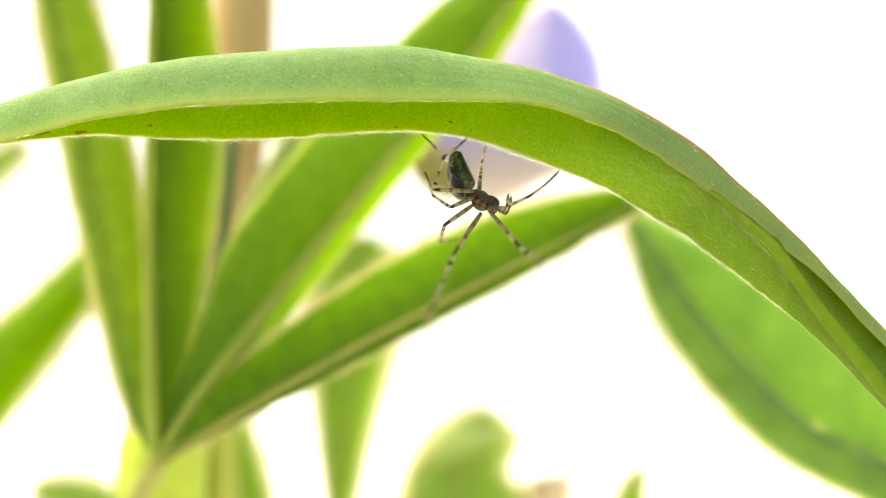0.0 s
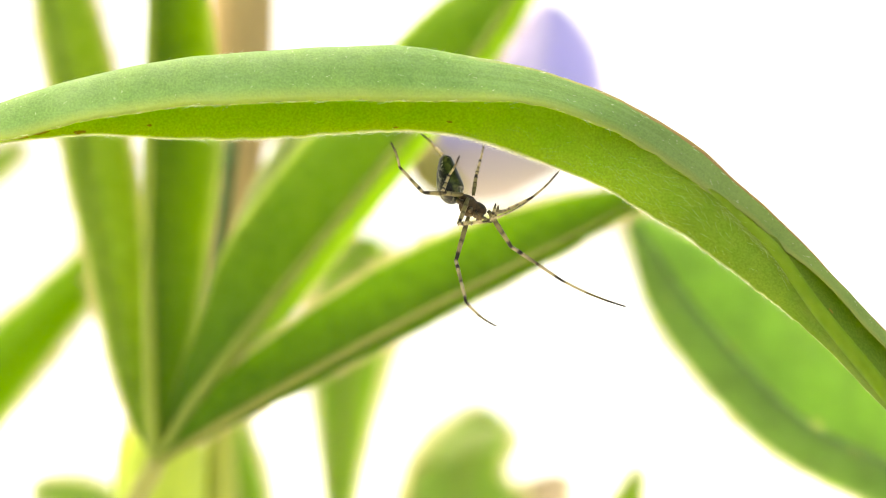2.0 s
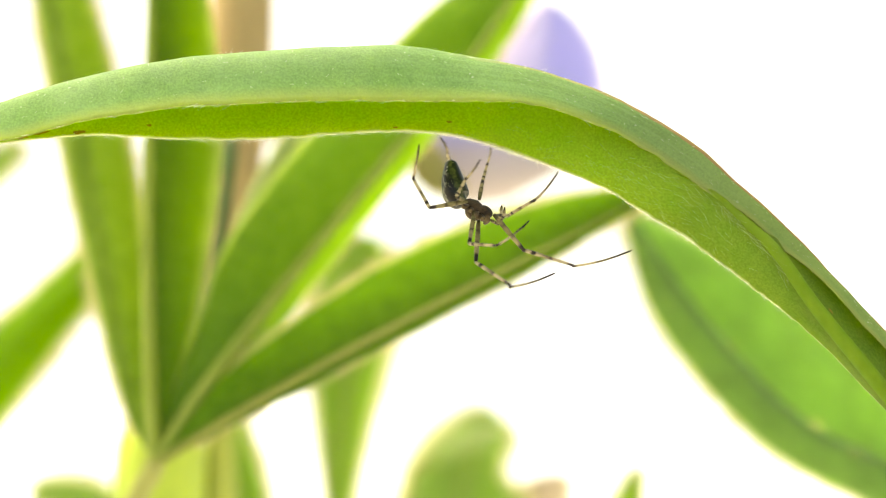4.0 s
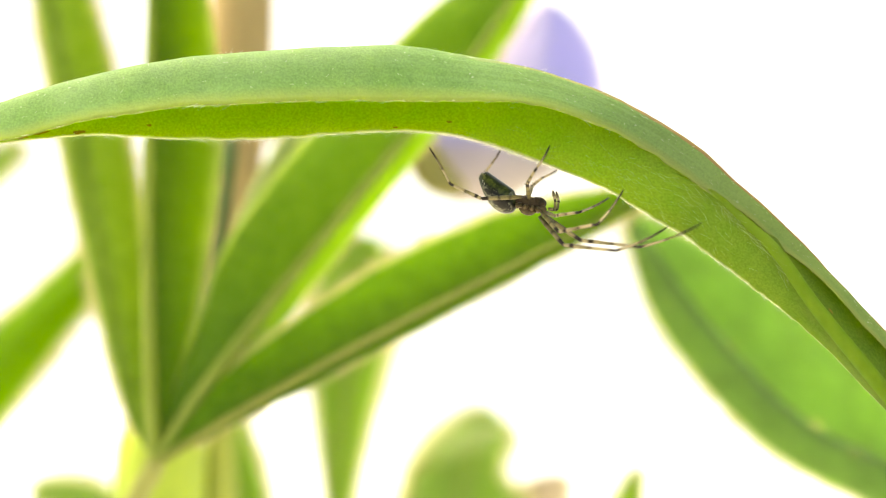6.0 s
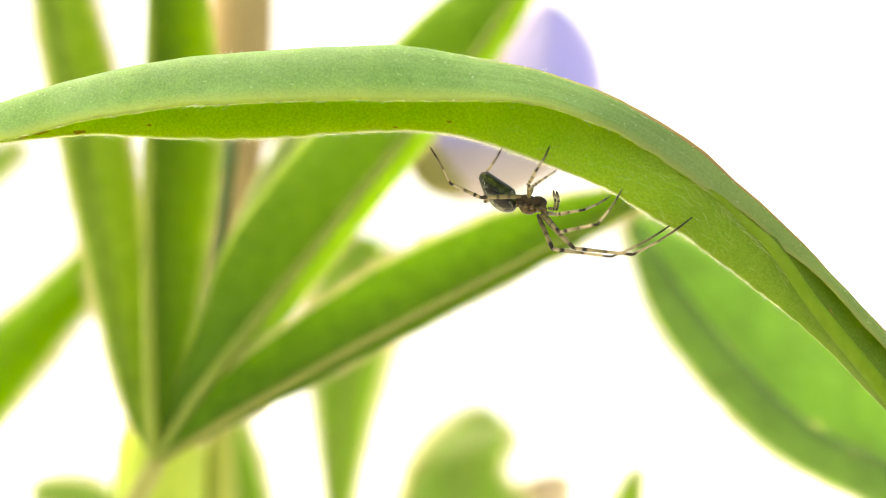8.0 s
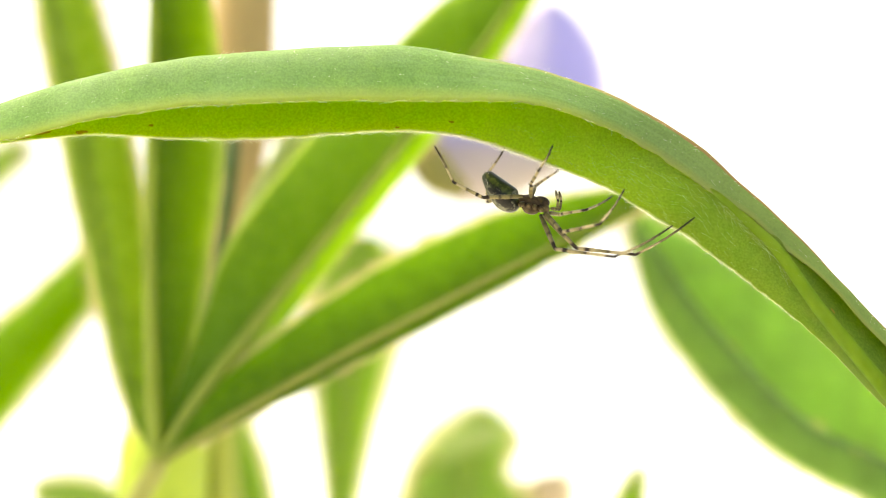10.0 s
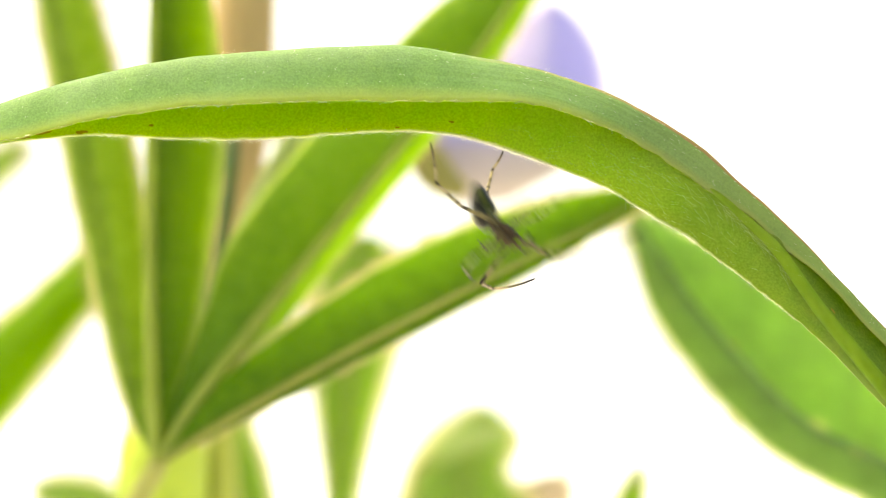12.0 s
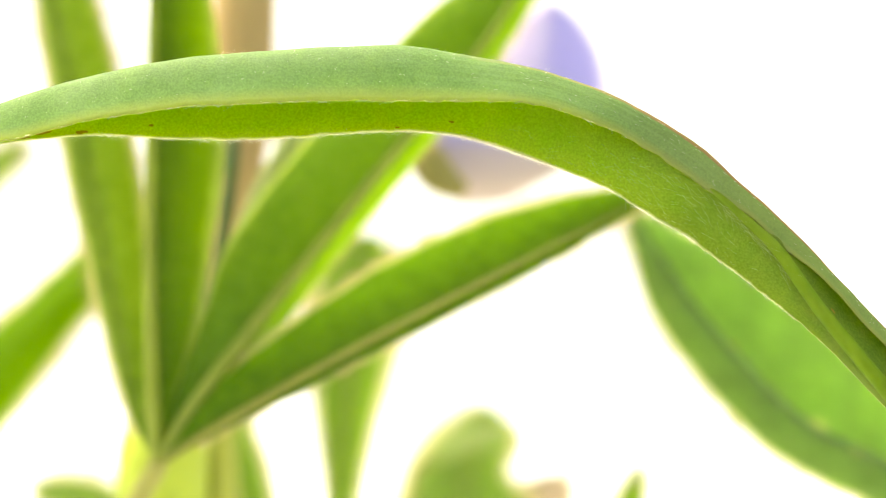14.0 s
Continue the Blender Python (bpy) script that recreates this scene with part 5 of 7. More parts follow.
stance(3.2, (1.74, 4.24), (3.47, 2.6), (0.71, 8.07),
       firsta=((3.98, 3.12), (6.08, -0.61), (9.8, -4.8), (14.09, -8.63), (1, 1, -1)),
       firstb=((2.35, 2.86), (1.23, -1.23), (2.76, 0.05), (5.41, 2.2), (-1, -1, 1)),
       seconda=((1.84, 3.63), (0.46, 0.46), (2.55, -0.36), (5, 1.89), (-1, -1, 1)),
       secondb=((4.34, 2.86), (5.52, 3.01), (7.97, 4.39), (10.62, 7.2), (1, -1, 1)),
       thirda=((1.43, 4.39), (0.05, 4.65), (0.97, 6.43), (1.58, 7.2), (-1, 1, -1)),
       thirdb=((2.91, 4.54), (3.22, 6.18), (3.47, 7.71), (3.73, 9.7), (1, 1, 1)),
       fourtha=((1.58, 4.34), (-1.84, 3.83), (-3.27, 6.59), (-2.4, 9.45), (-1, 1, -1)),
       fourthb=((1.07, 6.59), (0.31, 8.12), (-0.41, 8.99), (-1.63, 10.26), (1, 1, -1)))
stance(3.8, (1.94, 4.24), (3.98, 2.71), (0.56, 7.97),
       firsta=((4.29, 3.12), (6.95, -0.2), (11.29, -1.99), (16.65, -0.97), (1, 1, -1)),
       firstb=((2.86, 2.71), (2.35, -1.23), (4.9, -3.52), (8.99, -2.5), (-1, -1, 1)),
       seconda=((2.35, 3.52), (1.58, 0.56), (3.88, 0.05), (6.95, 2.09), (-1, -1, 1)),
       secondb=((4.49, 2.96), (5.67, 3.01), (8.22, 4.39), (10.78, 7.1), (1, -1, 1)),
       thirda=((1.74, 4.34), (0.56, 4.65), (1.48, 6.43), (2.35, 7.46), (-1, 1, -1)),
       thirdb=((3.17, 4.49), (3.47, 6.18), (3.78, 7.71), (4.03, 9.65), (1, 1, 1)),
       fourtha=((1.94, 4.24), (-1.48, 3.73), (-2.86, 6.59), (-2.25, 9.45), (-1, 1, -1)),
       fourthb=((1.33, 6.49), (0.56, 8.02), (0.05, 8.83), (-0.97, 10.16), (1, 1, -1)))
stance(4.6, (2.86, 3.93), (5.11, 2.71), (1.12, 7.4),
       firsta=((5.41, 2.86), (7.97, -0.71), (12.56, -1.48), (17.67, 0.56), (1, 1, -1)),
       firstb=((4.39, 2.5), (4.9, -0.97), (8.99, -1.48), (13.07, 1.07), (-1, -1, 1)),
       seconda=((4.39, 3.12), (5.41, 0.56), (8.48, 1.58), (11.03, 4.65), (-1, -1, 1)),
       secondb=((5.31, 2.86), (6.18, 2.09), (7.2, 2.6), (8.48, 4.65), (1, -1, 1)),
       thirda=((3.12, 4.14), (3.37, 4.9), (4.39, 6.43), (5.41, 8.63), (-1, -1, 1)),
       thirdb=((3.63, 4.29), (3.98, 5.67), (4.9, 7.2), (5.92, 8.63), (1, 1, 1)),
       fourtha=((2.96, 4.14), (-0.46, 3.52), (-2.25, 5.92), (-2.04, 9.35), (-1, 1, -1)),
       fourthb=((2.35, 5.41), (1.58, 6.95), (1.84, 7.97), (2.86, 9.65), (1, 1, -1)))
stance(5.3, (3.98, 3.73), (6.33, 2.6), (1.74, 6.84),
       firsta=((6.33, 2.6), (9.09, -1.07), (14.09, -1.58), (18.69, 1.33), (1, 1, -1)),
       firstb=((6.18, 2.35), (7.46, -0.46), (12.15, -0.15), (16.29, 4.39), (-1, -1, 1)),
       seconda=((5.92, 3.22), (8.63, 2.55), (11.8, 3.73), (14.09, 7.51), (-1, -1, 1)),
       secondb=((5.11, 2.86), (3.63, 0.82), (3.98, 1.33), (4.9, 2.35), (1, -1, 1)),
       thirda=((4.9, 4.14), (5, 4.9), (6.03, 6.43), (7.2, 8.22), (-1, -1, 1)),
       thirdb=((5, 4.03), (5.21, 4.9), (6.33, 6.59), (7.71, 7.71), (1, 1, 1)),
       fourtha=((4.14, 4.03), (0.82, 3.27), (-1.38, 5.77), (-1.84, 9.24), (-1, 1, -1)),
       fourthb=((3.37, 4.65), (2.45, 6.08), (3.12, 7.56), (5.26, 9.14), (1, 1, -1)))
stance(5.5, (5.57, 4.03), (8.27, 3.12), (2.86, 6.49),
       firsta=((8.07, 2.6), (10.78, -0.87), (15.78, -0.82), (20.12, 3.32), (1, 1, -1)),
       firstb=((7.46, 2.45), (7.56, -0.36), (12.56, -0.1), (16.29, 4.39), (-1, -1, 1)),
       seconda=((7.86, 2.81), (9.29, 1.28), (12.77, 2.2), (14.3, 4.54), (-1, -1, 1)),
       secondb=((7.2, 4.14), (8.48, 4.75), (10.26, 5.67), (11.95, 6.64), (1, -1, 1)),
       thirda=((6.79, 4.39), (7.1, 5.31), (7.97, 6.33), (9.24, 8.02), (-1, -1, 1)),
       thirdb=((5.92, 4.54), (5.92, 5.41), (6.43, 6.59), (7.2, 7.61), (1, 1, 1)),
       fourtha=((6.18, 4.14), (2.35, 4.54), (-0.41, 5.92), (-1.84, 9.35), (-1, 1, -1)),
       fourthb=((4.9, 4.9), (3.63, 5.67), (3.47, 7.2), (5.31, 9.14), (1, 1, -1)))
stance(5.7, (5.98, 4.1), (8.61, 3.25), (3.1, 6.38),
       firsta=((8.07, 2.37), (8.38, -1.21), (9.09, -3.25), (10.27, -6.82), (1, 1, -1)),
       firstb=((7.81, 2.37), (7.87, -0.44), (12.82, -0.03), (15.63, 3.39), (-1, -1, 1)),
       seconda=((8.73, 3.14), (10.88, 1.86), (14.61, 2.88), (17.26, 5.94), (-1, -1, 1)),
       secondb=((8.56, 3.53), (9.43, 3.56), (11.63, 4.14), (14.02, 5.31), (1, -1, 1)),
       thirda=((6.96, 4.39), (6.93, 5.1), (7.63, 6.4), (8.83, 8.22), (-1, -1, 1)),
       thirdb=((6.77, 4.34), (6.91, 5.41), (7.96, 6.45), (9.41, 7.4), (1, 1, 1)),
       fourtha=((6.42, 4.21), (2.82, 4.44), (-0, 5.82), (-1.53, 9.21), (-1, 1, -1)),
       fourthb=((4.97, 4.9), (3.76, 5.94), (3.64, 7.2), (5.28, 9.07), (1, 1, -1)))
stance(5.8, (6.18, 4.14), (8.78, 3.32), (3.22, 6.33),
       firsta=((8.38, 2.71), (8.83, -1.48), (9.24, -5.06), (9.75, -7.61), (1, 1, -1)),
       firstb=((8.07, 2.71), (7.56, -0.56), (9.09, -1.28), (9.4, -3.52), (-1, -1, 1)),
       seconda=((8.89, 3.12), (10.93, 2.09), (14.09, 3.12), (16.95, 6.28), (-1, -1, 1)),
       secondb=((9.24, 3.22), (9.91, 2.96), (12.31, 3.37), (15.06, 4.65), (1, -1, 1)),
       thirda=((7.05, 4.39), (6.84, 5), (7.46, 6.43), (8.63, 8.32), (-1, -1, 1)),
       thirdb=((7.2, 4.24), (7.4, 5.41), (8.73, 6.38), (10.52, 7.3), (1, 1, 1)),
       fourtha=((6.54, 4.24), (3.06, 4.39), (0.2, 5.77), (-1.38, 9.14), (-1, 1, -1)),
       fourthb=((5, 4.9), (3.83, 6.08), (3.73, 7.2), (5.26, 9.04), (1, 1, -1)))
stance(6, (6.79, 4.34), (9.4, 3.78), (3.52, 6.64),
       firsta=((8.89, 3.12), (12.41, 0.82), (17.92, 0.2), (23.29, 2.25), (1, 1, -1)),
       firstb=((8.78, 2.91), (10.93, 0.36), (15.63, -0.15), (20.32, 1.99), (-1, -1, 1)),
       seconda=((8.89, 3.32), (10.42, 1.53), (13.99, 2.25), (16.29, 5.31), (-1, -1, 1)),
       secondb=((9.29, 3.32), (10.11, 3.01), (12.31, 3.32), (15.01, 4.65), (1, -1, 1)),
       thirda=((7.71, 4.54), (7.61, 5.92), (8.38, 7.2), (9.65, 9.35), (-1, -1, 1)),
       thirdb=((7.81, 4.85), (8.02, 5.67), (8.99, 6.43), (10.42, 7.2), (1, 1, 1)),
       fourtha=((7.05, 4.65), (3.27, 4.54), (0.66, 5.87), (-1.23, 9.14), (-1, 1, -1)),
       fourthb=((5.26, 4.9), (3.88, 5.41), (3.78, 6.89), (5.26, 9.04), (1, 1, -1)))
stance(6.3, (6.84, 4.44), (9.4, 3.83), (3.52, 6.69),
       firsta=((8.78, 3.12), (11.85, 0.05), (17.16, -0.51), (22.52, 2.86), (1, 1, -1)),
       firstb=((8.63, 3.06), (9.91, 0), (15.22, -0.71), (20.48, 2.09), (-1, -1, 1)),
       seconda=((8.99, 3.22), (10.52, 1.53), (13.99, 2.25), (16.19, 5.41), (-1, -1, 1)),
       secondb=((9.4, 3.27), (10.21, 3.12), (12.66, 3.52), (15.12, 4.8), (1, -1, 1)),
       thirda=((7.71, 4.65), (7.76, 5.92), (8.48, 7.2), (9.65, 9.35), (-1, -1, 1)),
       thirdb=((7.86, 4.9), (8.12, 5.67), (9.24, 6.43), (10.42, 7.3), (1, 1, 1)),
       fourtha=((6.95, 4.7), (3.27, 4.65), (0.66, 5.92), (-1.12, 9.14), (-1, 1, -1)),
       fourthb=((5.16, 4.85), (3.83, 4.24), (3.93, 6.95), (5.31, 9.09), (1, 1, -1)))
stance(8.2, (6.84, 4.44), (9.4, 3.83), (3.52, 6.69),
       firsta=((8.78, 3.12), (11.85, 0.05), (17.16, -0.51), (22.52, 2.86), (1, 1, -1)),
       firstb=((8.63, 3.06), (9.91, 0), (15.22, -0.71), (20.48, 2.09), (-1, -1, 1)),
       seconda=((8.99, 3.22), (10.52, 1.53), (13.99, 2.25), (16.19, 5.41), (-1, -1, 1)),
       secondb=((9.4, 3.27), (10.21, 3.12), (12.66, 3.52), (15.12, 4.8), (1, -1, 1)),
       thirda=((7.71, 4.65), (7.76, 5.92), (8.48, 7.2), (9.65, 9.35), (-1, -1, 1)),
       thirdb=((7.86, 4.9), (8.12, 5.67), (9.24, 6.43), (10.42, 7.3), (1, 1, 1)),
       fourtha=((6.95, 4.7), (3.27, 4.65), (0.66, 5.92), (-1.12, 9.14), (-1, 1, -1)),
       fourthb=((5.16, 4.85), (3.83, 4.24), (3.93, 6.95), (5.31, 9.09), (1, 1, -1)))
stance(10.3, (6.89, 4.44), (9.45, 3.83), (3.68, 6.69),
       firsta=((8.83, 3.12), (11.9, 0.05), (17.21, -0.51), (22.57, 2.86), (1, 1, -1)),
       firstb=((8.68, 3.06), (9.96, 0), (15.27, -0.71), (20.53, 2.09), (-1, -1, 1)),
       seconda=((9.04, 3.22), (10.57, 1.53), (13.99, 2.25), (16.24, 5.46), (-1, -1, 1)),
       secondb=((9.45, 3.27), (10.26, 3.12), (12.66, 3.52), (15.12, 4.8), (1, -1, 1)),
       thirda=((7.71, 4.65), (7.76, 5.92), (8.53, 7.2), (9.75, 9.4), (-1, -1, 1)),
       thirdb=((7.92, 4.9), (8.12, 5.67), (9.24, 6.43), (10.42, 7.3), (1, 1, 1)),
       fourtha=((6.95, 4.7), (3.32, 4.65), (0.77, 6.03), (-0.92, 9.29), (-1, 1, -1)),
       fourthb=((5.21, 4.85), (3.83, 4.24), (3.93, 6.95), (5.36, 9.09), (1, 1, -1)))
stance(10.467, (6.84, 4.44), (9.45, 3.78), (3.68, 6.64),
       firsta=((8.83, 3.06), (10.47, -0.26), (14.66, -1.07), (18.38, 1.89), (1, 1, -1)),
       firstb=((8.58, 3.06), (8.27, -0.26), (12.46, -1.33), (16.65, 1.07), (-1, -1, 1)),
       seconda=((8.99, 3.12), (10.52, 1.53), (14.04, 2.3), (16.24, 5.52), (-1, -1, 1)),
       secondb=((9.4, 3.22), (9.19, 2.76), (10.42, 2.91), (11.64, 3.83), (1, -1, 1)),
       thirda=((7.71, 4.65), (7.76, 5.92), (8.48, 7.2), (9.75, 9.4), (-1, -1, 1)),
       thirdb=((7.92, 4.9), (8.12, 5.67), (9.24, 6.38), (10.42, 7.3), (1, 1, 1)),
       fourtha=((6.95, 4.7), (3.32, 4.65), (0.77, 6.03), (-0.92, 9.29), (-1, 1, -1)),
       fourthb=((5.21, 4.85), (3.83, 4.24), (3.93, 6.95), (5.36, 9.09), (1, 1, -1)))
stance(10.5, (6.84, 4.44), (9.45, 3.78), (3.68, 6.64),
       firsta=((8.83, 3.06), (11.49, 0), (16.7, -0.56), (21.65, 2.71), (1, 1, -1)),
       firstb=((8.58, 3.06), (9.29, 0), (14.5, -0.82), (19.92, 1.89), (-1, -1, 1)),
       seconda=((8.99, 3.12), (10.52, 1.53), (14.04, 2.3), (16.24, 5.52), (-1, -1, 1)),
       secondb=((9.4, 3.22), (10.21, 3.01), (12.46, 3.42), (14.91, 4.65), (1, -1, 1)),
       thirda=((7.71, 4.65), (7.76, 5.92), (8.48, 7.2), (9.75, 9.4), (-1, -1, 1)),
       thirdb=((7.92, 4.9), (8.12, 5.67), (9.24, 6.38), (10.42, 7.3), (1, 1, 1)),
       fourtha=((6.95, 4.7), (3.32, 4.65), (0.77, 6.03), (-0.92, 9.29), (-1, 1, -1)),
       fourthb=((5.21, 4.85), (3.83, 4.24), (3.93, 6.95), (5.36, 9.09), (1, 1, -1)))
stance(10.533, (6.84, 4.44), (9.45, 3.78), (3.68, 6.64),
       firsta=((8.83, 3.06), (12.51, 0.26), (18.74, -0.05), (24.92, 3.52), (1, 1, -1)),
       firstb=((8.58, 3.06), (10.32, 0.26), (16.55, -0.31), (23.18, 2.71), (-1, -1, 1)),
       seconda=((8.99, 3.12), (10.52, 1.53), (14.04, 2.3), (16.24, 5.52), (-1, -1, 1)),
       secondb=((9.4, 3.22), (11.23, 3.27), (14.5, 3.93), (18.18, 5.46), (1, -1, 1)),
       thirda=((7.71, 4.65), (7.76, 5.92), (8.48, 7.2), (9.75, 9.4), (-1, -1, 1)),
       thirdb=((7.92, 4.9), (8.12, 5.67), (9.24, 6.38), (10.42, 7.3), (1, 1, 1)),
       fourtha=((6.95, 4.7), (3.32, 4.65), (0.77, 6.03), (-0.92, 9.29), (-1, 1, -1)),
       fourthb=((5.21, 4.85), (3.83, 4.24), (3.93, 6.95), (5.36, 9.09), (1, 1, -1)))
stance(10.6, (6.69, 4.34), (9.24, 3.63), (3.57, 6.64),
       firsta=((8.68, 2.91), (10.06, -0.87), (13.38, -3.01), (16.95, -1.48), (1, 1, -1)),
       firstb=((8.27, 2.91), (7.76, -0.46), (10.06, -3.01), (13.89, -3.01), (-1, -1, 1)),
       seconda=((8.89, 3.01), (10.42, 1.38), (13.94, 2.25), (16.19, 5.46), (-1, -1, 1)),
       secondb=((9.29, 3.12), (10.21, 3.12), (11.59, 3.42), (13.38, 4.14), (1, -1, 1)),
       thirda=((7.66, 4.54), (8.17, 5.57), (9.29, 6.28), (10.32, 7.71), (-1, -1, 1)),
       thirdb=((7.76, 4.8), (7.97, 5.67), (9.09, 6.43), (10.32, 7.3), (1, 1, 1)),
       fourtha=((6.79, 4.54), (3.27, 4.65), (0.77, 6.03), (-0.97, 9.29), (-1, 1, -1)),
       fourthb=((5.11, 4.85), (3.78, 4.65), (3.83, 7.05), (5.31, 9.09), (1, 1, -1)))
stance(10.8, (6.33, 4.09), (8.78, 3.22), (3.42, 6.69),
       firsta=((8.38, 2.5), (8.27, -1.58), (9.04, -5.31), (10.83, -8.12), (1, 1, -1)),
       firstb=((7.51, 2.6), (6.49, -0.2), (7.25, -3.01), (8.78, -5.06), (-1, -1, 1)),
       seconda=((8.78, 2.91), (10.21, 1.07), (13.74, 2.2), (16.19, 5.41), (-1, -1, 1)),
       secondb=((9.04, 3.12), (10.16, 3.32), (10.83, 3.83), (11.34, 4.24), (1, -1, 1)),
       thirda=((7.56, 4.14), (8.53, 5.06), (9.04, 5.52), (9.55, 6.08), (-1, -1, 1)),
       thirdb=((7.35, 4.65), (7.56, 5.82), (8.53, 6.59), (10.21, 7.3), (1, 1, 1)),
       fourtha=((6.49, 4.34), (3.22, 4.65), (0.77, 6.08), (-1.02, 9.35), (-1, 1, -1)),
       fourthb=((4.9, 4.85), (3.57, 5.41), (3.68, 7.25), (5.21, 9.14), (1, 1, -1)))
stance(10.967, (6.03, 3.88), (8.38, 2.81), (3.32, 6.79),
       firsta=((8.02, 2.2), (6.64, -1.23), (5.97, -3.73), (5.36, -5.48), (1, 1, -1)),
       firstb=((6.84, 2.35), (4.75, 1.12), (3.88, -0.41), (3.27, -1.14), (-1, -1, 1)),
       seconda=((8.63, 2.81), (10.01, 0.82), (13.58, 2.2), (16.19, 5.41), (-1, -1, 1)),
       secondb=((8.78, 3.22), (9.55, 4.19), (9.29, 5.36), (8.99, 6.52), (1, -1, 1)),
       thirda=((7.51, 3.88), (8.17, 5.31), (8.07, 6.23), (7.76, 7.38), (-1, -1, 1)),
       thirdb=((7.05, 4.54), (7.25, 5.92), (8.02, 6.69), (10.11, 7.3), (1, 1, 1)),
       fourtha=((6.23, 4.14), (3.17, 4.65), (0.77, 6.08), (-1.02, 9.35), (-1, 1, -1)),
       fourthb=((4.7, 4.9), (3.42, 6.08), (3.52, 7.4), (5.11, 9.14), (1, 1, -1)))
stance(11, (6.03, 3.88), (8.38, 2.81), (3.32, 6.79),
       firsta=((8.02, 2.2), (7.15, -1.89), (7, -5.06), (7, -7.61), (1, 1, -1)),
       firstb=((6.84, 2.35), (5.26, 0.46), (4.9, -1.74), (4.9, -3.27), (-1, -1, 1)),
       seconda=((8.63, 2.81), (10.01, 0.82), (13.58, 2.2), (16.19, 5.41), (-1, -1, 1)),
       secondb=((8.78, 3.22), (10.06, 3.52), (10.32, 4.03), (10.62, 4.39), (1, -1, 1)),
       thirda=((7.51, 3.88), (8.68, 4.65), (9.09, 4.9), (9.4, 5.26), (-1, -1, 1)),
       thirdb=((7.05, 4.54), (7.25, 5.92), (8.02, 6.69), (10.11, 7.3), (1, 1, 1)),
       fourtha=((6.23, 4.14), (3.17, 4.65), (0.77, 6.08), (-1.02, 9.35), (-1, 1, -1)),
       fourthb=((4.7, 4.9), (3.42, 6.08), (3.52, 7.4), (5.11, 9.14), (1, 1, -1)))
stance(11.033, (6.03, 3.88), (8.38, 2.81), (3.32, 6.79),
       firsta=((8.02, 2.2), (7.66, -2.55), (8.02, -6.38), (8.63, -9.73), (1, 1, -1)),
       firstb=((6.84, 2.35), (5.77, -0.2), (5.92, -3.06), (6.54, -5.39), (-1, -1, 1)),
       seconda=((8.63, 2.81), (10.01, 0.82), (13.58, 2.2), (16.19, 5.41), (-1, -1, 1)),
       secondb=((8.78, 3.22), (10.57, 2.86), (11.34, 2.71), (12.26, 2.27), (1, -1, 1)),
       thirda=((7.51, 3.88), (9.19, 3.98), (10.11, 3.57), (11.03, 3.14), (-1, -1, 1)),
       thirdb=((7.05, 4.54), (7.25, 5.92), (8.02, 6.69), (10.11, 7.3), (1, 1, 1)),
       fourtha=((6.23, 4.14), (3.17, 4.65), (0.77, 6.08), (-1.02, 9.35), (-1, 1, -1)),
       fourthb=((4.7, 4.9), (3.42, 6.08), (3.52, 7.4), (5.11, 9.14), (1, 1, -1)))
stance(11.3, (5.97, 3.83), (8.17, 2.55), (3.42, 6.74),
       firsta=((7.51, 2.35), (6.84, -2.3), (6.74, -7.71), (7.76, -12.72), (1, 1, -1)),
       firstb=((7.35, 2.3), (6.79, -2.09), (6.64, -6.84), (7.25, -11.18), (-1, -1, 1)),
       seconda=((8.38, 2.4), (10.06, 0.71), (13.38, 2.2), (16.19, 5.41), (-1, -1, 1)),
       secondb=((8.27, 2.86), (9.55, 2.86), (10.32, 3.37), (10.32, 4.03), (1, -1, 1)),
       thirda=((7.35, 3.63), (8.53, 4.14), (10.06, 4.85), (11.44, 5.62), (-1, -1, 1)),
       thirdb=((7, 4.34), (7.25, 5.87), (8.17, 6.69), (10.06, 7.35), (1, 1, 1)),
       fourtha=((5.97, 4.03), (3.42, 4.54), (0.46, 6.38), (-1.07, 9.65), (-1, 1, -1)),
       fourthb=((4.7, 4.9), (3.42, 6.08), (3.52, 7.56), (5.11, 9.14), (1, 1, -1)))
stance(11.467, (5.72, 3.73), (8.07, 2.3), (3.27, 6.59),
       firsta=((7.35, 2.09), (6.95, 0.1), (6.65, -2.7), (6.1, -9.3), (1, 1, -1)),
       firstb=((7.15, 2.09), (6.85, -0.2), (6.55, -3.4), (6, -8), (-1, -1, 1)),
       seconda=((8.27, 2.5), (9.45, 3.17), (13.38, 4.24), (14.71, 7.32), (-1, -1, 1)),
       secondb=((7, 3.83), (8.68, 4.54), (10.21, 5.16), (12.05, 6.69), (1, -1, 1)),
       thirda=((7.25, 3.52), (8.53, 3.98), (9.55, 4.49), (10.72, 5.11), (-1, -1, 1)),
       thirdb=((6.84, 4.24), (7.05, 5.36), (8.07, 6.28), (10.32, 7.3), (1, 1, 1)),
       fourtha=((5.57, 4.03), (2.5, 4.49), (0.1, 6.28), (-1.17, 9.75), (-1, 1, -1)),
       fourthb=((4.54, 4.9), (3.57, 6.08), (3.68, 7.35), (5.16, 9.14), (1, 1, -1)))
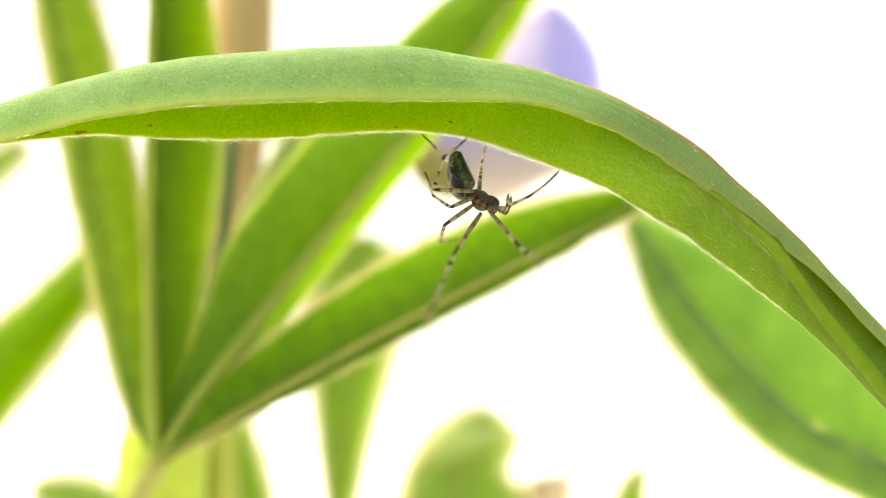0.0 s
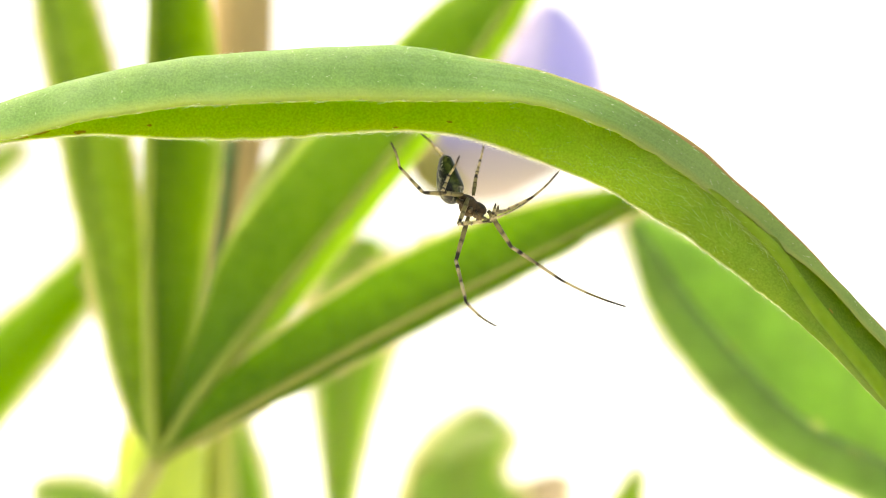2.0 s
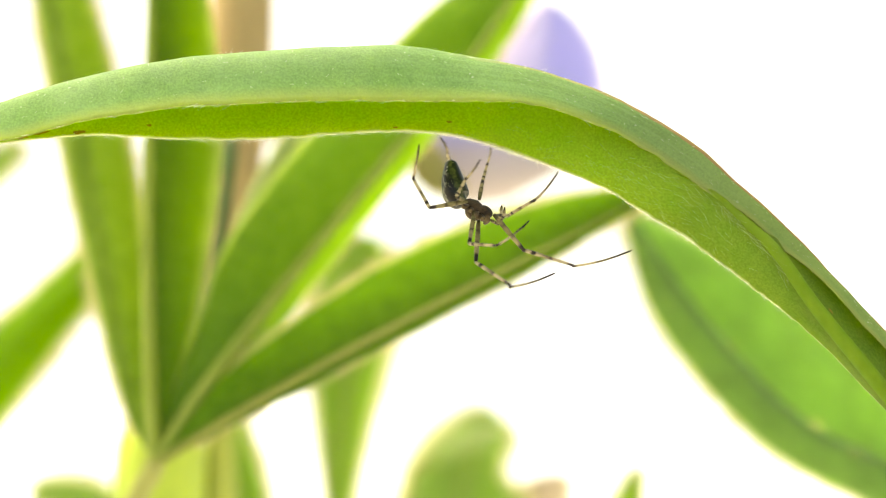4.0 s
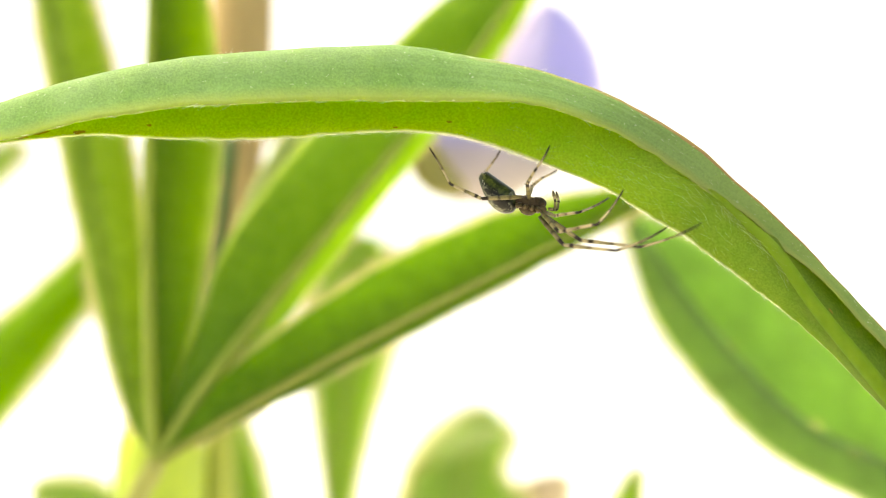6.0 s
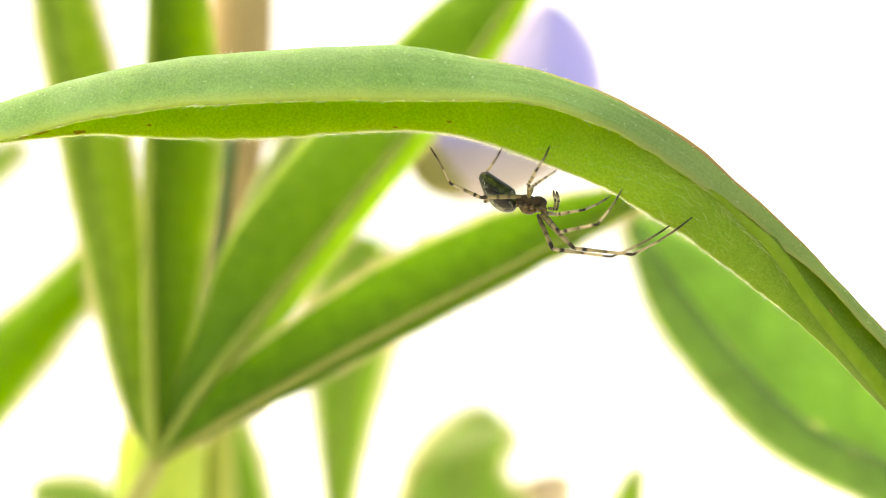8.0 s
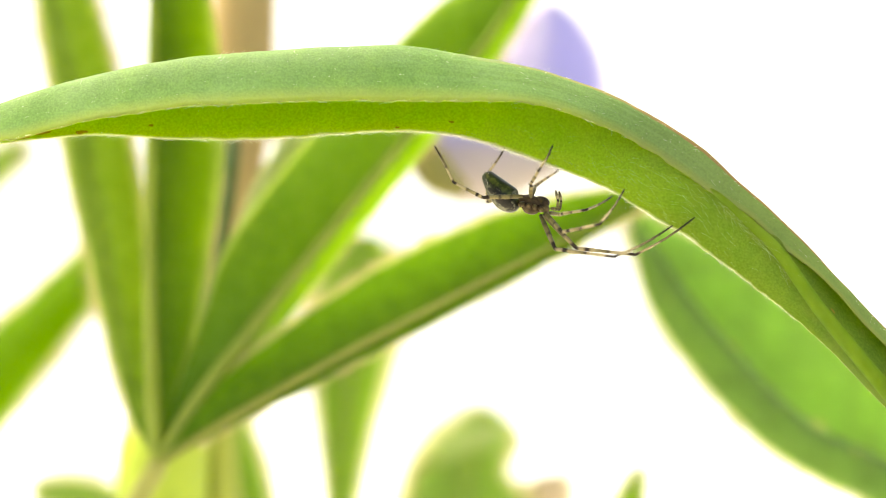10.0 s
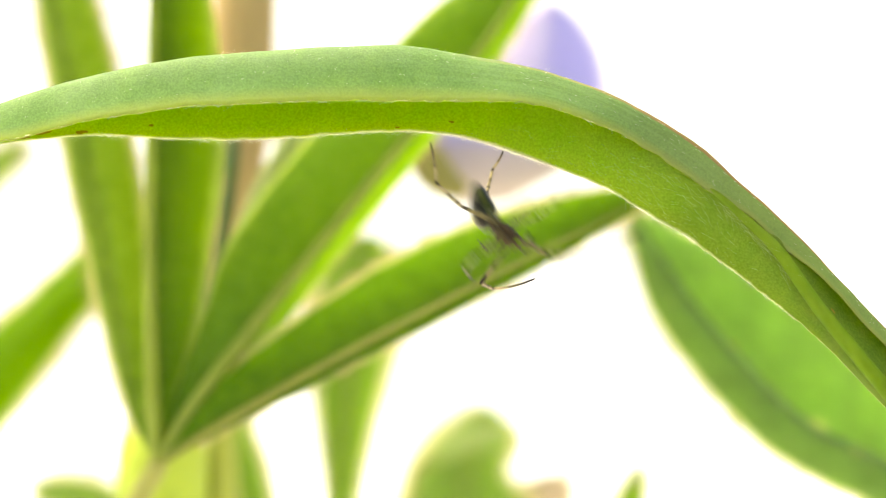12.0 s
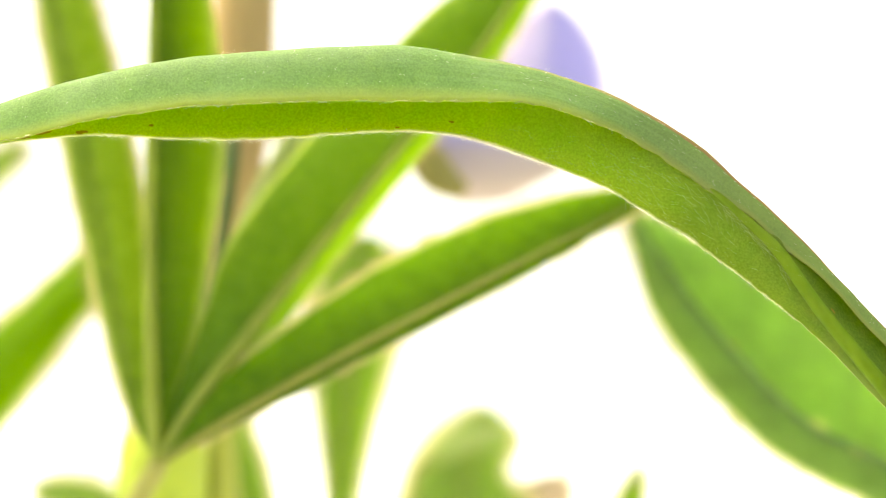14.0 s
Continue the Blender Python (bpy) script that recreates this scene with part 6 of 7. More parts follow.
stance(11.5, (5.72, 3.73), (8.07, 2.3), (3.27, 6.59),
       firsta=((7.35, 2.09), (7.05, 0.05), (6.74, -2.76), (6.4, -9.5), (1, 1, -1)),
       firstb=((7.15, 2.09), (6.95, -0.25), (6.64, -3.5), (6.2, -8.2), (-1, -1, 1)),
       seconda=((8.27, 2.5), (9.7, 2.3), (13.89, 2.5), (15.52, 4.54), (-1, -1, 1)),
       secondb=((7, 3.83), (8.68, 4.54), (10.21, 5.16), (12.05, 6.69), (1, -1, 1)),
       thirda=((7.25, 3.52), (8.53, 3.98), (9.55, 4.49), (10.72, 5.11), (-1, -1, 1)),
       thirdb=((6.84, 4.24), (7.05, 5.36), (8.07, 6.28), (10.32, 7.3), (1, 1, 1)),
       fourtha=((5.57, 4.03), (2.5, 4.49), (0.1, 6.28), (-1.17, 9.75), (-1, 1, -1)),
       fourthb=((4.54, 4.9), (3.57, 6.08), (3.68, 7.35), (5.16, 9.14), (1, 1, -1)))
stance(11.533, (5.72, 3.73), (8.07, 2.3), (3.27, 6.59),
       firsta=((7.35, 2.09), (7.12, -0.05), (6.8, -2.85), (6.7, -9.7), (1, 1, -1)),
       firstb=((7.15, 2.09), (7.02, -0.3), (6.7, -3.6), (6.4, -8.3), (-1, -1, 1)),
       seconda=((8.27, 2.5), (9.96, 1.43), (14.4, 0.77), (16.34, 1.77), (-1, -1, 1)),
       secondb=((7, 3.83), (8.68, 4.54), (10.21, 5.16), (12.05, 6.69), (1, -1, 1)),
       thirda=((7.25, 3.52), (8.53, 3.98), (9.55, 4.49), (10.72, 5.11), (-1, -1, 1)),
       thirdb=((6.84, 4.24), (7.05, 5.36), (8.07, 6.28), (10.32, 7.3), (1, 1, 1)),
       fourtha=((5.57, 4.03), (2.5, 4.49), (0.1, 6.28), (-1.17, 9.75), (-1, 1, -1)),
       fourthb=((4.54, 4.9), (3.57, 6.08), (3.68, 7.35), (5.16, 9.14), (1, 1, -1)))
stance(11.767, (5.36, 2.91), (7.35, 1.23), (3.32, 6.08),
       firsta=((6.84, 1.17), (6.08, -2.5), (7.25, -3.12), (10.32, -0.87), (1, 1, -1)),
       firstb=((5.97, 1.17), (3.68, -0.61), (2.55, -1.02), (2.5, -1.05), (-1, -1, 1)),
       seconda=((7.35, 1.84), (9.55, 2.6), (12.46, 3.57), (14.4, 4.82), (-1, -1, 1)),
       secondb=((6.74, 2.86), (8.53, 3.63), (10.06, 4.85), (12.1, 6.59), (1, -1, 1)),
       thirda=((5.72, 2.35), (4.54, 1.69), (3.27, 1.53), (1.74, 2.62), (-1, -1, 1)),
       thirdb=((6.23, 3.12), (6.74, 4.14), (7.76, 5.16), (10.01, 7.1), (1, 1, 1)),
       fourtha=((5.36, 2.91), (2.5, 4.14), (-0.56, 6.18), (-1.33, 9.5), (-1, 1, -1)),
       fourthb=((4.7, 3.88), (4.19, 5.52), (4.44, 7.4), (5.36, 9.14), (1, 1, -1)))
stance(11.8, (5.36, 2.91), (7.35, 1.23), (3.32, 6.08),
       firsta=((6.84, 1.17), (6.08, -2.5), (7.25, -3.12), (10.32, -0.87), (1, 1, -1)),
       firstb=((5.97, 1.17), (4.44, -1.23), (4.09, -2.25), (4.95, -3.01), (-1, -1, 1)),
       seconda=((7.35, 1.84), (10.32, 1.99), (13.99, 2.35), (16.85, 2.86), (-1, -1, 1)),
       secondb=((6.74, 2.86), (8.53, 3.63), (10.06, 4.85), (12.1, 6.59), (1, -1, 1)),
       thirda=((5.72, 2.35), (5.31, 1.07), (4.8, 0.31), (4.19, 0.66), (-1, -1, 1)),
       thirdb=((6.23, 3.12), (6.74, 4.14), (7.76, 5.16), (10.01, 7.1), (1, 1, 1)),
       fourtha=((5.36, 2.91), (2.5, 4.14), (-0.56, 6.18), (-1.33, 9.5), (-1, 1, -1)),
       fourthb=((4.7, 3.88), (4.19, 5.52), (4.44, 7.4), (5.36, 9.14), (1, 1, -1)))
stance(11.833, (5.36, 2.91), (7.35, 1.23), (3.32, 6.08),
       firsta=((6.84, 1.17), (6.08, -2.5), (7.25, -3.12), (10.32, -0.87), (1, 1, -1)),
       firstb=((5.97, 1.17), (5.21, -1.84), (5.62, -3.47), (7.4, -4.97), (-1, -1, 1)),
       seconda=((7.35, 1.84), (11.08, 1.38), (15.52, 1.12), (19.3, 0.9), (-1, -1, 1)),
       secondb=((6.74, 2.86), (8.53, 3.63), (10.06, 4.85), (12.1, 6.59), (1, -1, 1)),
       thirda=((5.72, 2.35), (6.08, 0.46), (6.33, -0.92), (6.64, -1.3), (-1, -1, 1)),
       thirdb=((6.23, 3.12), (6.74, 4.14), (7.76, 5.16), (10.01, 7.1), (1, 1, 1)),
       fourtha=((5.36, 2.91), (2.5, 4.14), (-0.56, 6.18), (-1.33, 9.5), (-1, 1, -1)),
       fourthb=((4.7, 3.88), (4.19, 5.52), (4.44, 7.4), (5.36, 9.14), (1, 1, -1)))
stance(11.967, (4.09, 3.12), (5.87, 1.28), (2.2, 6.49),
       firsta=((5.36, 1.38), (2.91, -3.52), (4.29, -3.63), (8.07, -2.71), (1, 1, -1)),
       firstb=((5, 1.63), (2.14, 0.1), (1.23, -0.92), (1.79, -1.79), (-1, -1, 1)),
       seconda=((5.87, 1.79), (8.89, 0.2), (13.79, 0.61), (18.49, 2.76), (-1, -1, 1)),
       secondb=((5.21, 2.81), (7.66, 3.83), (9.45, 5.16), (11.34, 6.59), (1, -1, 1)),
       thirda=((4.34, 2.5), (3.57, 1.28), (2.96, 0.87), (2.55, 1.38), (-1, -1, 1)),
       thirdb=((4.85, 2.81), (5.52, 3.32), (6.38, 4.44), (7.4, 5.21), (1, 1, 1)),
       fourtha=((3.98, 3.22), (1.48, 3.83), (-0.92, 6.08), (-1.33, 9.6), (-1, 1, -1)),
       fourthb=((3.47, 4.34), (3.78, 5.16), (4.29, 7.2), (5.36, 9.14), (1, 1, -1)))
stance(12, (4.7, 2.3), (6.49, 0.46), (2.81, 5.67),
       firsta=((5.97, 0.56), (2.91, -3.52), (4.29, -3.63), (8.07, -2.71), (1, 1, -1)),
       firstb=((5.62, 0.82), (2.76, -0.71), (1.84, -1.74), (2.4, -2.6), (-1, -1, 1)),
       seconda=((6.49, 0.97), (9.5, -0.61), (14.4, -0.2), (19.1, 1.94), (-1, -1, 1)),
       secondb=((5.82, 1.99), (8.27, 3.01), (10.06, 4.34), (11.95, 5.77), (1, -1, 1)),
       thirda=((4.95, 1.69), (4.19, 0.46), (3.57, 0.05), (3.17, 0.56), (-1, -1, 1)),
       thirdb=((5.46, 1.99), (6.13, 2.5), (7, 3.63), (8.02, 4.39), (1, 1, 1)),
       fourtha=((4.6, 2.4), (1.48, 3.83), (-0.92, 6.08), (-1.33, 9.6), (-1, 1, -1)),
       fourthb=((4.09, 3.52), (3.78, 5.16), (4.29, 7.2), (5.36, 9.14), (1, 1, -1)))
stance(12.033, (5.31, 1.48), (7.1, -0.36), (3.42, 4.85),
       firsta=((6.59, -0.26), (2.91, -3.52), (4.29, -3.63), (8.07, -2.71), (1, 1, -1)),
       firstb=((6.23, 0), (3.37, -1.53), (2.45, -2.55), (3.01, -3.42), (-1, -1, 1)),
       seconda=((7.1, 0.15), (10.11, -1.43), (15.01, -1.02), (19.71, 1.12), (-1, -1, 1)),
       secondb=((6.43, 1.17), (8.89, 2.2), (10.67, 3.52), (12.56, 4.95), (1, -1, 1)),
       thirda=((5.57, 0.87), (4.8, -0.36), (4.19, -0.77), (3.78, -0.26), (-1, -1, 1)),
       thirdb=((6.08, 1.17), (6.74, 1.69), (7.61, 2.81), (8.63, 3.57), (1, 1, 1)),
       fourtha=((5.21, 1.58), (1.48, 3.83), (-0.92, 6.08), (-1.33, 9.6), (-1, 1, -1)),
       fourthb=((4.7, 2.71), (3.78, 5.16), (4.29, 7.2), (5.36, 9.14), (1, 1, -1)))
stance(12.167, (3.93, 0.26), (5.72, -1.48), (2.6, 3.52),
       firsta=((4.65, -1.58), (3.63, -3.01), (2.3, -5.16), (0.97, -7.61), (1, 1, -1)),
       firstb=((3.27, -0.46), (1.74, -1.99), (1.48, -3.01), (0.46, -5.06), (-1, -1, 1)),
       seconda=((5.31, -1.23), (6.59, -1.99), (7.35, -0.46), (8.63, 1.58), (-1, -1, 1)),
       secondb=((5.06, -0.71), (6.33, -0.46), (7.1, 1.07), (8.63, 2.09), (1, -1, 1)),
       thirda=((4.03, -0.2), (3.01, -1.48), (2.5, -1.99), (2.25, -1.48), (-1, -1, 1)),
       thirdb=((4.54, 0.05), (5.06, 1.07), (5.31, 2.09), (5.57, 3.12), (1, 1, 1)),
       fourtha=((3.83, 0.46), (0.46, 1.58), (-1.58, 3.88), (-2.5, 6.69), (-1, 1, -1)),
       fourthb=((4.54, 0.82), (5, 2.09), (4.85, 5.92), (5.21, 8.99), (1, 1, -1)))
stance(12.2, (4.09, -0.77), (5.87, -2.5), (2.76, 2.5),
       firsta=((4.8, -2.6), (3.78, -4.03), (2.45, -6.18), (1.12, -8.63), (1, 1, -1)),
       firstb=((3.42, -1.48), (1.89, -3.01), (1.63, -4.03), (0.61, -6.08), (-1, -1, 1)),
       seconda=((5.46, -2.25), (6.74, -3.01), (7.51, -1.48), (8.78, 0.56), (-1, -1, 1)),
       secondb=((5.21, -1.74), (6.49, -1.48), (7.25, 0.05), (8.78, 1.07), (1, -1, 1)),
       thirda=((4.19, -1.23), (3.17, -2.5), (2.66, -3.01), (2.4, -2.5), (-1, -1, 1)),
       thirdb=((4.7, -0.97), (5.21, 0.05), (5.46, 1.07), (5.72, 2.09), (1, 1, 1)),
       fourtha=((3.98, -0.56), (0.61, 0.56), (-1.43, 2.86), (-2.35, 5.67), (-1, 1, -1)),
       fourthb=((4.7, -0.2), (5.16, 1.07), (5, 4.9), (5.36, 7.97), (1, 1, -1)))
stance(12.233, (4.24, -1.79), (6.03, -3.52), (2.91, 1.48),
       firsta=((4.95, -3.63), (3.93, -5.06), (2.6, -7.2), (1.28, -9.65), (1, 1, -1)),
       firstb=((3.57, -2.5), (2.04, -4.03), (1.79, -5.06), (0.77, -7.1), (-1, -1, 1)),
       seconda=((5.62, -3.27), (6.89, -4.03), (7.66, -2.5), (8.94, -0.46), (-1, -1, 1)),
       secondb=((5.36, -2.76), (6.64, -2.5), (7.4, -0.97), (8.94, 0.05), (1, -1, 1)),
       thirda=((4.34, -2.25), (3.32, -3.52), (2.81, -4.03), (2.55, -3.52), (-1, -1, 1)),
       thirdb=((4.85, -1.99), (5.36, -0.97), (5.62, 0.05), (5.87, 1.07), (1, 1, 1)),
       fourtha=((4.14, -1.58), (0.77, -0.46), (-1.28, 1.84), (-2.2, 4.65), (-1, 1, -1)),
       fourthb=((4.85, -1.23), (5.31, 0.05), (5.16, 3.88), (5.52, 6.95), (1, 1, -1)))
stance(12.4, (3.37, -2.2), (4.39, -4.54), (2.66, 1.79),
       firsta=((3.78, -3.93), (2.76, -5.31), (0.77, -7.51), (-3.22, -10.16), (1, 1, -1)),
       firstb=((2.55, -3.27), (1.02, -5.31), (-0.41, -7.1), (-1.43, -8.38), (-1, -1, 1)),
       seconda=((4.19, -4.03), (4.9, -5.31), (4.95, -4.03), (5.21, -1.99), (-1, -1, 1)),
       secondb=((4.09, -3.52), (5.21, -3.01), (5.46, -1.48), (5.72, 0.05), (1, -1, 1)),
       thirda=((3.17, -3.01), (2.04, -3.52), (1.38, -2.76), (1.23, -1.74), (-1, -1, 1)),
       thirdb=((4.09, -2.76), (4.95, -1.99), (5.21, -0.71), (5.31, 0.56), (1, 1, 1)),
       fourtha=((2.91, -1.89), (0.2, -2.4), (-2.04, -0.46), (-2.25, 2.86), (-1, 1, -1)),
       fourthb=((3.78, -1.48), (5, -1.48), (5.16, 1.07), (5.21, 3.63), (1, 1, -1)))
stance(12.467, (2.96, -0.97), (3.47, -3.52), (2.6, 3.01),
       firsta=((3.32, -2.81), (2.4, -6.18), (0.1, -8.22), (-4.39, -10.88), (1, 1, -1)),
       firstb=((2.14, -2.2), (0.61, -6.08), (-0.82, -7.61), (-2.2, -8.89), (-1, -1, 1)),
       seconda=((3.57, -3.22), (4.39, -4.49), (4.49, -3.47), (4.6, -1.43), (-1, -1, 1)),
       secondb=((3.57, -2.71), (4.85, -2.2), (5.11, -0.66), (5.46, 0.87), (1, -1, 1)),
       thirda=((2.66, -1.69), (1.28, -2.2), (0.77, -1.43), (0.51, -0.15), (-1, -1, 1)),
       thirdb=((3.57, -1.43), (4.7, -0.92), (5, 0.61), (5.11, 2.14), (1, 1, 1)),
       fourtha=((2.55, -0.41), (0, -1.43), (-2.25, 0.61), (-2.4, 4.19), (-1, 1, -1)),
       fourthb=((3.47, -0.15), (4.8, -0.41), (5.06, 1.89), (5, 4.19), (1, 1, -1)))
stance(12.5, (3.06, -2.81), (3.57, -5.36), (2.71, 1.17),
       firsta=((3.42, -4.65), (2.4, -6.18), (0.1, -8.22), (-4.39, -10.88), (1, 1, -1)),
       firstb=((2.25, -4.03), (0.61, -6.08), (-0.82, -7.61), (-2.2, -8.89), (-1, -1, 1)),
       seconda=((3.68, -5.06), (4.49, -6.33), (4.6, -5.31), (4.7, -3.27), (-1, -1, 1)),
       secondb=((3.68, -4.54), (4.95, -4.03), (5.21, -2.5), (5.57, -0.97), (1, -1, 1)),
       thirda=((2.76, -3.52), (1.38, -4.03), (0.87, -3.27), (0.61, -1.99), (-1, -1, 1)),
       thirdb=((3.68, -3.27), (4.8, -2.76), (5.11, -1.23), (5.21, 0.31), (1, 1, 1)),
       fourtha=((2.66, -2.25), (0.1, -3.27), (-2.14, -1.23), (-2.3, 2.35), (-1, 1, -1)),
       fourthb=((3.57, -1.99), (4.9, -2.25), (5.16, 0.05), (5.11, 2.35), (1, 1, -1)))
stance(12.533, (3.17, -4.65), (3.68, -7.2), (2.81, -0.66),
       firsta=((3.52, -6.49), (2.4, -6.18), (0.1, -8.22), (-4.39, -10.88), (1, 1, -1)),
       firstb=((2.35, -5.87), (0.61, -6.08), (-0.82, -7.61), (-2.2, -8.89), (-1, -1, 1)),
       seconda=((3.78, -6.89), (4.6, -8.17), (4.7, -7.15), (4.8, -5.11), (-1, -1, 1)),
       secondb=((3.78, -6.38), (5.06, -5.87), (5.31, -4.34), (5.67, -2.81), (1, -1, 1)),
       thirda=((2.86, -5.36), (1.48, -5.87), (0.97, -5.11), (0.71, -3.83), (-1, -1, 1)),
       thirdb=((3.78, -5.11), (4.9, -4.6), (5.21, -3.06), (5.31, -1.53), (1, 1, 1)),
       fourtha=((2.76, -4.09), (0.2, -5.11), (-2.04, -3.06), (-2.2, 0.51), (-1, 1, -1)),
       fourthb=((3.68, -3.83), (5, -4.09), (5.26, -1.79), (5.21, 0.51), (1, 1, -1)))
stance(12.7, (0.61, -7.1), (0.41, -9.75), (0.82, -2.81),
       firsta=((0.71, -9.14), (1.53, -10.93), (1.84, -12.21), (2.04, -10.16), (-1, -1, 1)),
       firstb=((0.1, -9.04), (-0.82, -10.67), (-0.2, -11.8), (0.2, -10.16), (1, 1, -1)),
       seconda=((0.82, -8.83), (1.63, -9.91), (1.94, -11.44), (1.63, -9.65), (-1, -1, 1)),
       secondb=((0.2, -8.63), (-0.51, -9.65), (-0.71, -11.18), (-0.1, -9.55), (1, 1, -1)),
       thirda=((0.82, -8.12), (1.63, -7.61), (1.74, -6.59), (1.53, -5.46), (-1, -1, 1)),
       thirdb=((0.41, -8.02), (-0.41, -7.4), (-0.51, -6.38), (-0.31, -5.26), (1, 1, -1)),
       fourtha=((0.61, -6.89), (-1.94, -6.18), (-2.76, -4.29), (-2.14, -1.23), (-1, 1, -1)),
       fourthb=((0.82, -6.79), (1.63, -5.06), (1.02, -3.01), (0.31, 0.05), (1, 1, -1)))
stance(12.9, (-1.53, -13.74), (-1.74, -16.39), (-1.33, -9.45),
       firsta=((-1.43, -15.78), (-0.61, -17.57), (-0.31, -18.84), (-0.1, -16.8), (-1, -1, 1)),
       firstb=((-2.04, -15.68), (-2.96, -17.31), (-2.35, -18.44), (-1.94, -16.8), (1, 1, -1)),
       seconda=((-1.33, -15.47), (-0.51, -16.55), (-0.2, -18.08), (-0.51, -16.29), (-1, -1, 1)),
       secondb=((-1.94, -15.27), (-2.66, -16.29), (-2.86, -17.82), (-2.25, -16.19), (1, 1, -1)),
       thirda=((-1.33, -14.76), (-0.51, -14.25), (-0.41, -13.23), (-0.61, -12.1), (-1, -1, 1)),
       thirdb=((-1.74, -14.66), (-2.55, -14.04), (-2.66, -13.02), (-2.45, -11.9), (1, 1, -1)),
       fourtha=((-1.53, -13.53), (-4.09, -12.82), (-4.9, -10.93), (-4.29, -7.86), (-1, 1, -1)),
       fourthb=((-1.33, -13.43), (-0.51, -11.69), (-1.12, -9.65), (-1.84, -6.59), (1, 1, -1)))
stance(12.967, (-1.89, -14.66), (-2.09, -17.31), (-1.69, -10.37),
       firsta=((-1.79, -16.7), (-0.97, -18.49), (-0.66, -19.76), (-0.46, -17.72), (-1, -1, 1)),
       firstb=((-2.4, -16.6), (-3.32, -18.23), (-2.71, -19.35), (-2.3, -17.72), (1, 1, -1)),
       seconda=((-1.69, -16.39), (-0.87, -17.47), (-0.56, -19), (-0.87, -17.21), (-1, -1, 1)),
       secondb=((-2.3, -16.19), (-3.01, -17.21), (-3.22, -18.74), (-2.6, -17.11), (1, 1, -1)),
       thirda=((-1.69, -15.68), (-0.87, -15.17), (-0.77, -14.15), (-0.97, -13.02), (-1, -1, 1)),
       thirdb=((-2.09, -15.58), (-2.91, -14.96), (-3.01, -13.94), (-2.81, -12.82), (1, 1, -1)),
       fourtha=((-1.89, -14.45), (-4.44, -13.74), (-5.26, -11.85), (-4.65, -8.78), (-1, 1, -1)),
       fourthb=((-1.69, -14.35), (-0.87, -12.61), (-1.48, -10.57), (-2.2, -7.51), (1, 1, -1)))
stance(13, (-1.79, -16.39), (-1.99, -19.05), (-1.58, -12.1),
       firsta=((-1.69, -18.44), (-0.87, -20.22), (-0.56, -21.5), (-0.36, -19.46), (-1, -1, 1)),
       firstb=((-2.3, -18.33), (-3.22, -19.97), (-2.6, -21.09), (-2.2, -19.46), (1, 1, -1)),
       seconda=((-1.58, -18.13), (-0.77, -19.2), (-0.46, -20.73), (-0.77, -18.95), (-1, -1, 1)),
       secondb=((-2.2, -17.92), (-2.91, -18.95), (-3.12, -20.48), (-2.5, -18.84), (1, 1, -1)),
       thirda=((-1.58, -17.41), (-0.77, -16.9), (-0.66, -15.88), (-0.87, -14.76), (-1, -1, 1)),
       thirdb=((-1.99, -17.31), (-2.81, -16.7), (-2.91, -15.68), (-2.71, -14.55), (1, 1, -1)),
       fourtha=((-1.79, -16.19), (-4.34, -15.47), (-5.16, -13.58), (-4.54, -10.52), (-1, 1, -1)),
       fourthb=((-1.58, -16.09), (-0.77, -14.35), (-1.38, -12.31), (-2.09, -9.24), (1, 1, -1)))
stance(13.033, (-1.69, -18.13), (-1.89, -20.78), (-1.48, -13.84),
       firsta=((-1.58, -20.17), (-0.77, -21.96), (-0.46, -23.24), (-0.26, -21.19), (-1, -1, 1)),
       firstb=((-2.2, -20.07), (-3.12, -21.7), (-2.5, -22.83), (-2.09, -21.19), (1, 1, -1)),
       seconda=((-1.48, -19.87), (-0.66, -20.94), (-0.36, -22.47), (-0.66, -20.68), (-1, -1, 1)),
       secondb=((-2.09, -19.66), (-2.81, -20.68), (-3.01, -22.21), (-2.4, -20.58), (1, 1, -1)),
       thirda=((-1.48, -19.15), (-0.66, -18.64), (-0.56, -17.62), (-0.77, -16.49), (-1, -1, 1)),
       thirdb=((-1.89, -19.05), (-2.71, -18.44), (-2.81, -17.41), (-2.6, -16.29), (1, 1, -1)),
       fourtha=((-1.69, -17.92), (-4.24, -17.21), (-5.06, -15.32), (-4.44, -12.26), (-1, 1, -1)),
       fourthb=((-1.48, -17.82), (-0.66, -16.09), (-1.28, -14.04), (-1.99, -10.98), (1, 1, -1)))
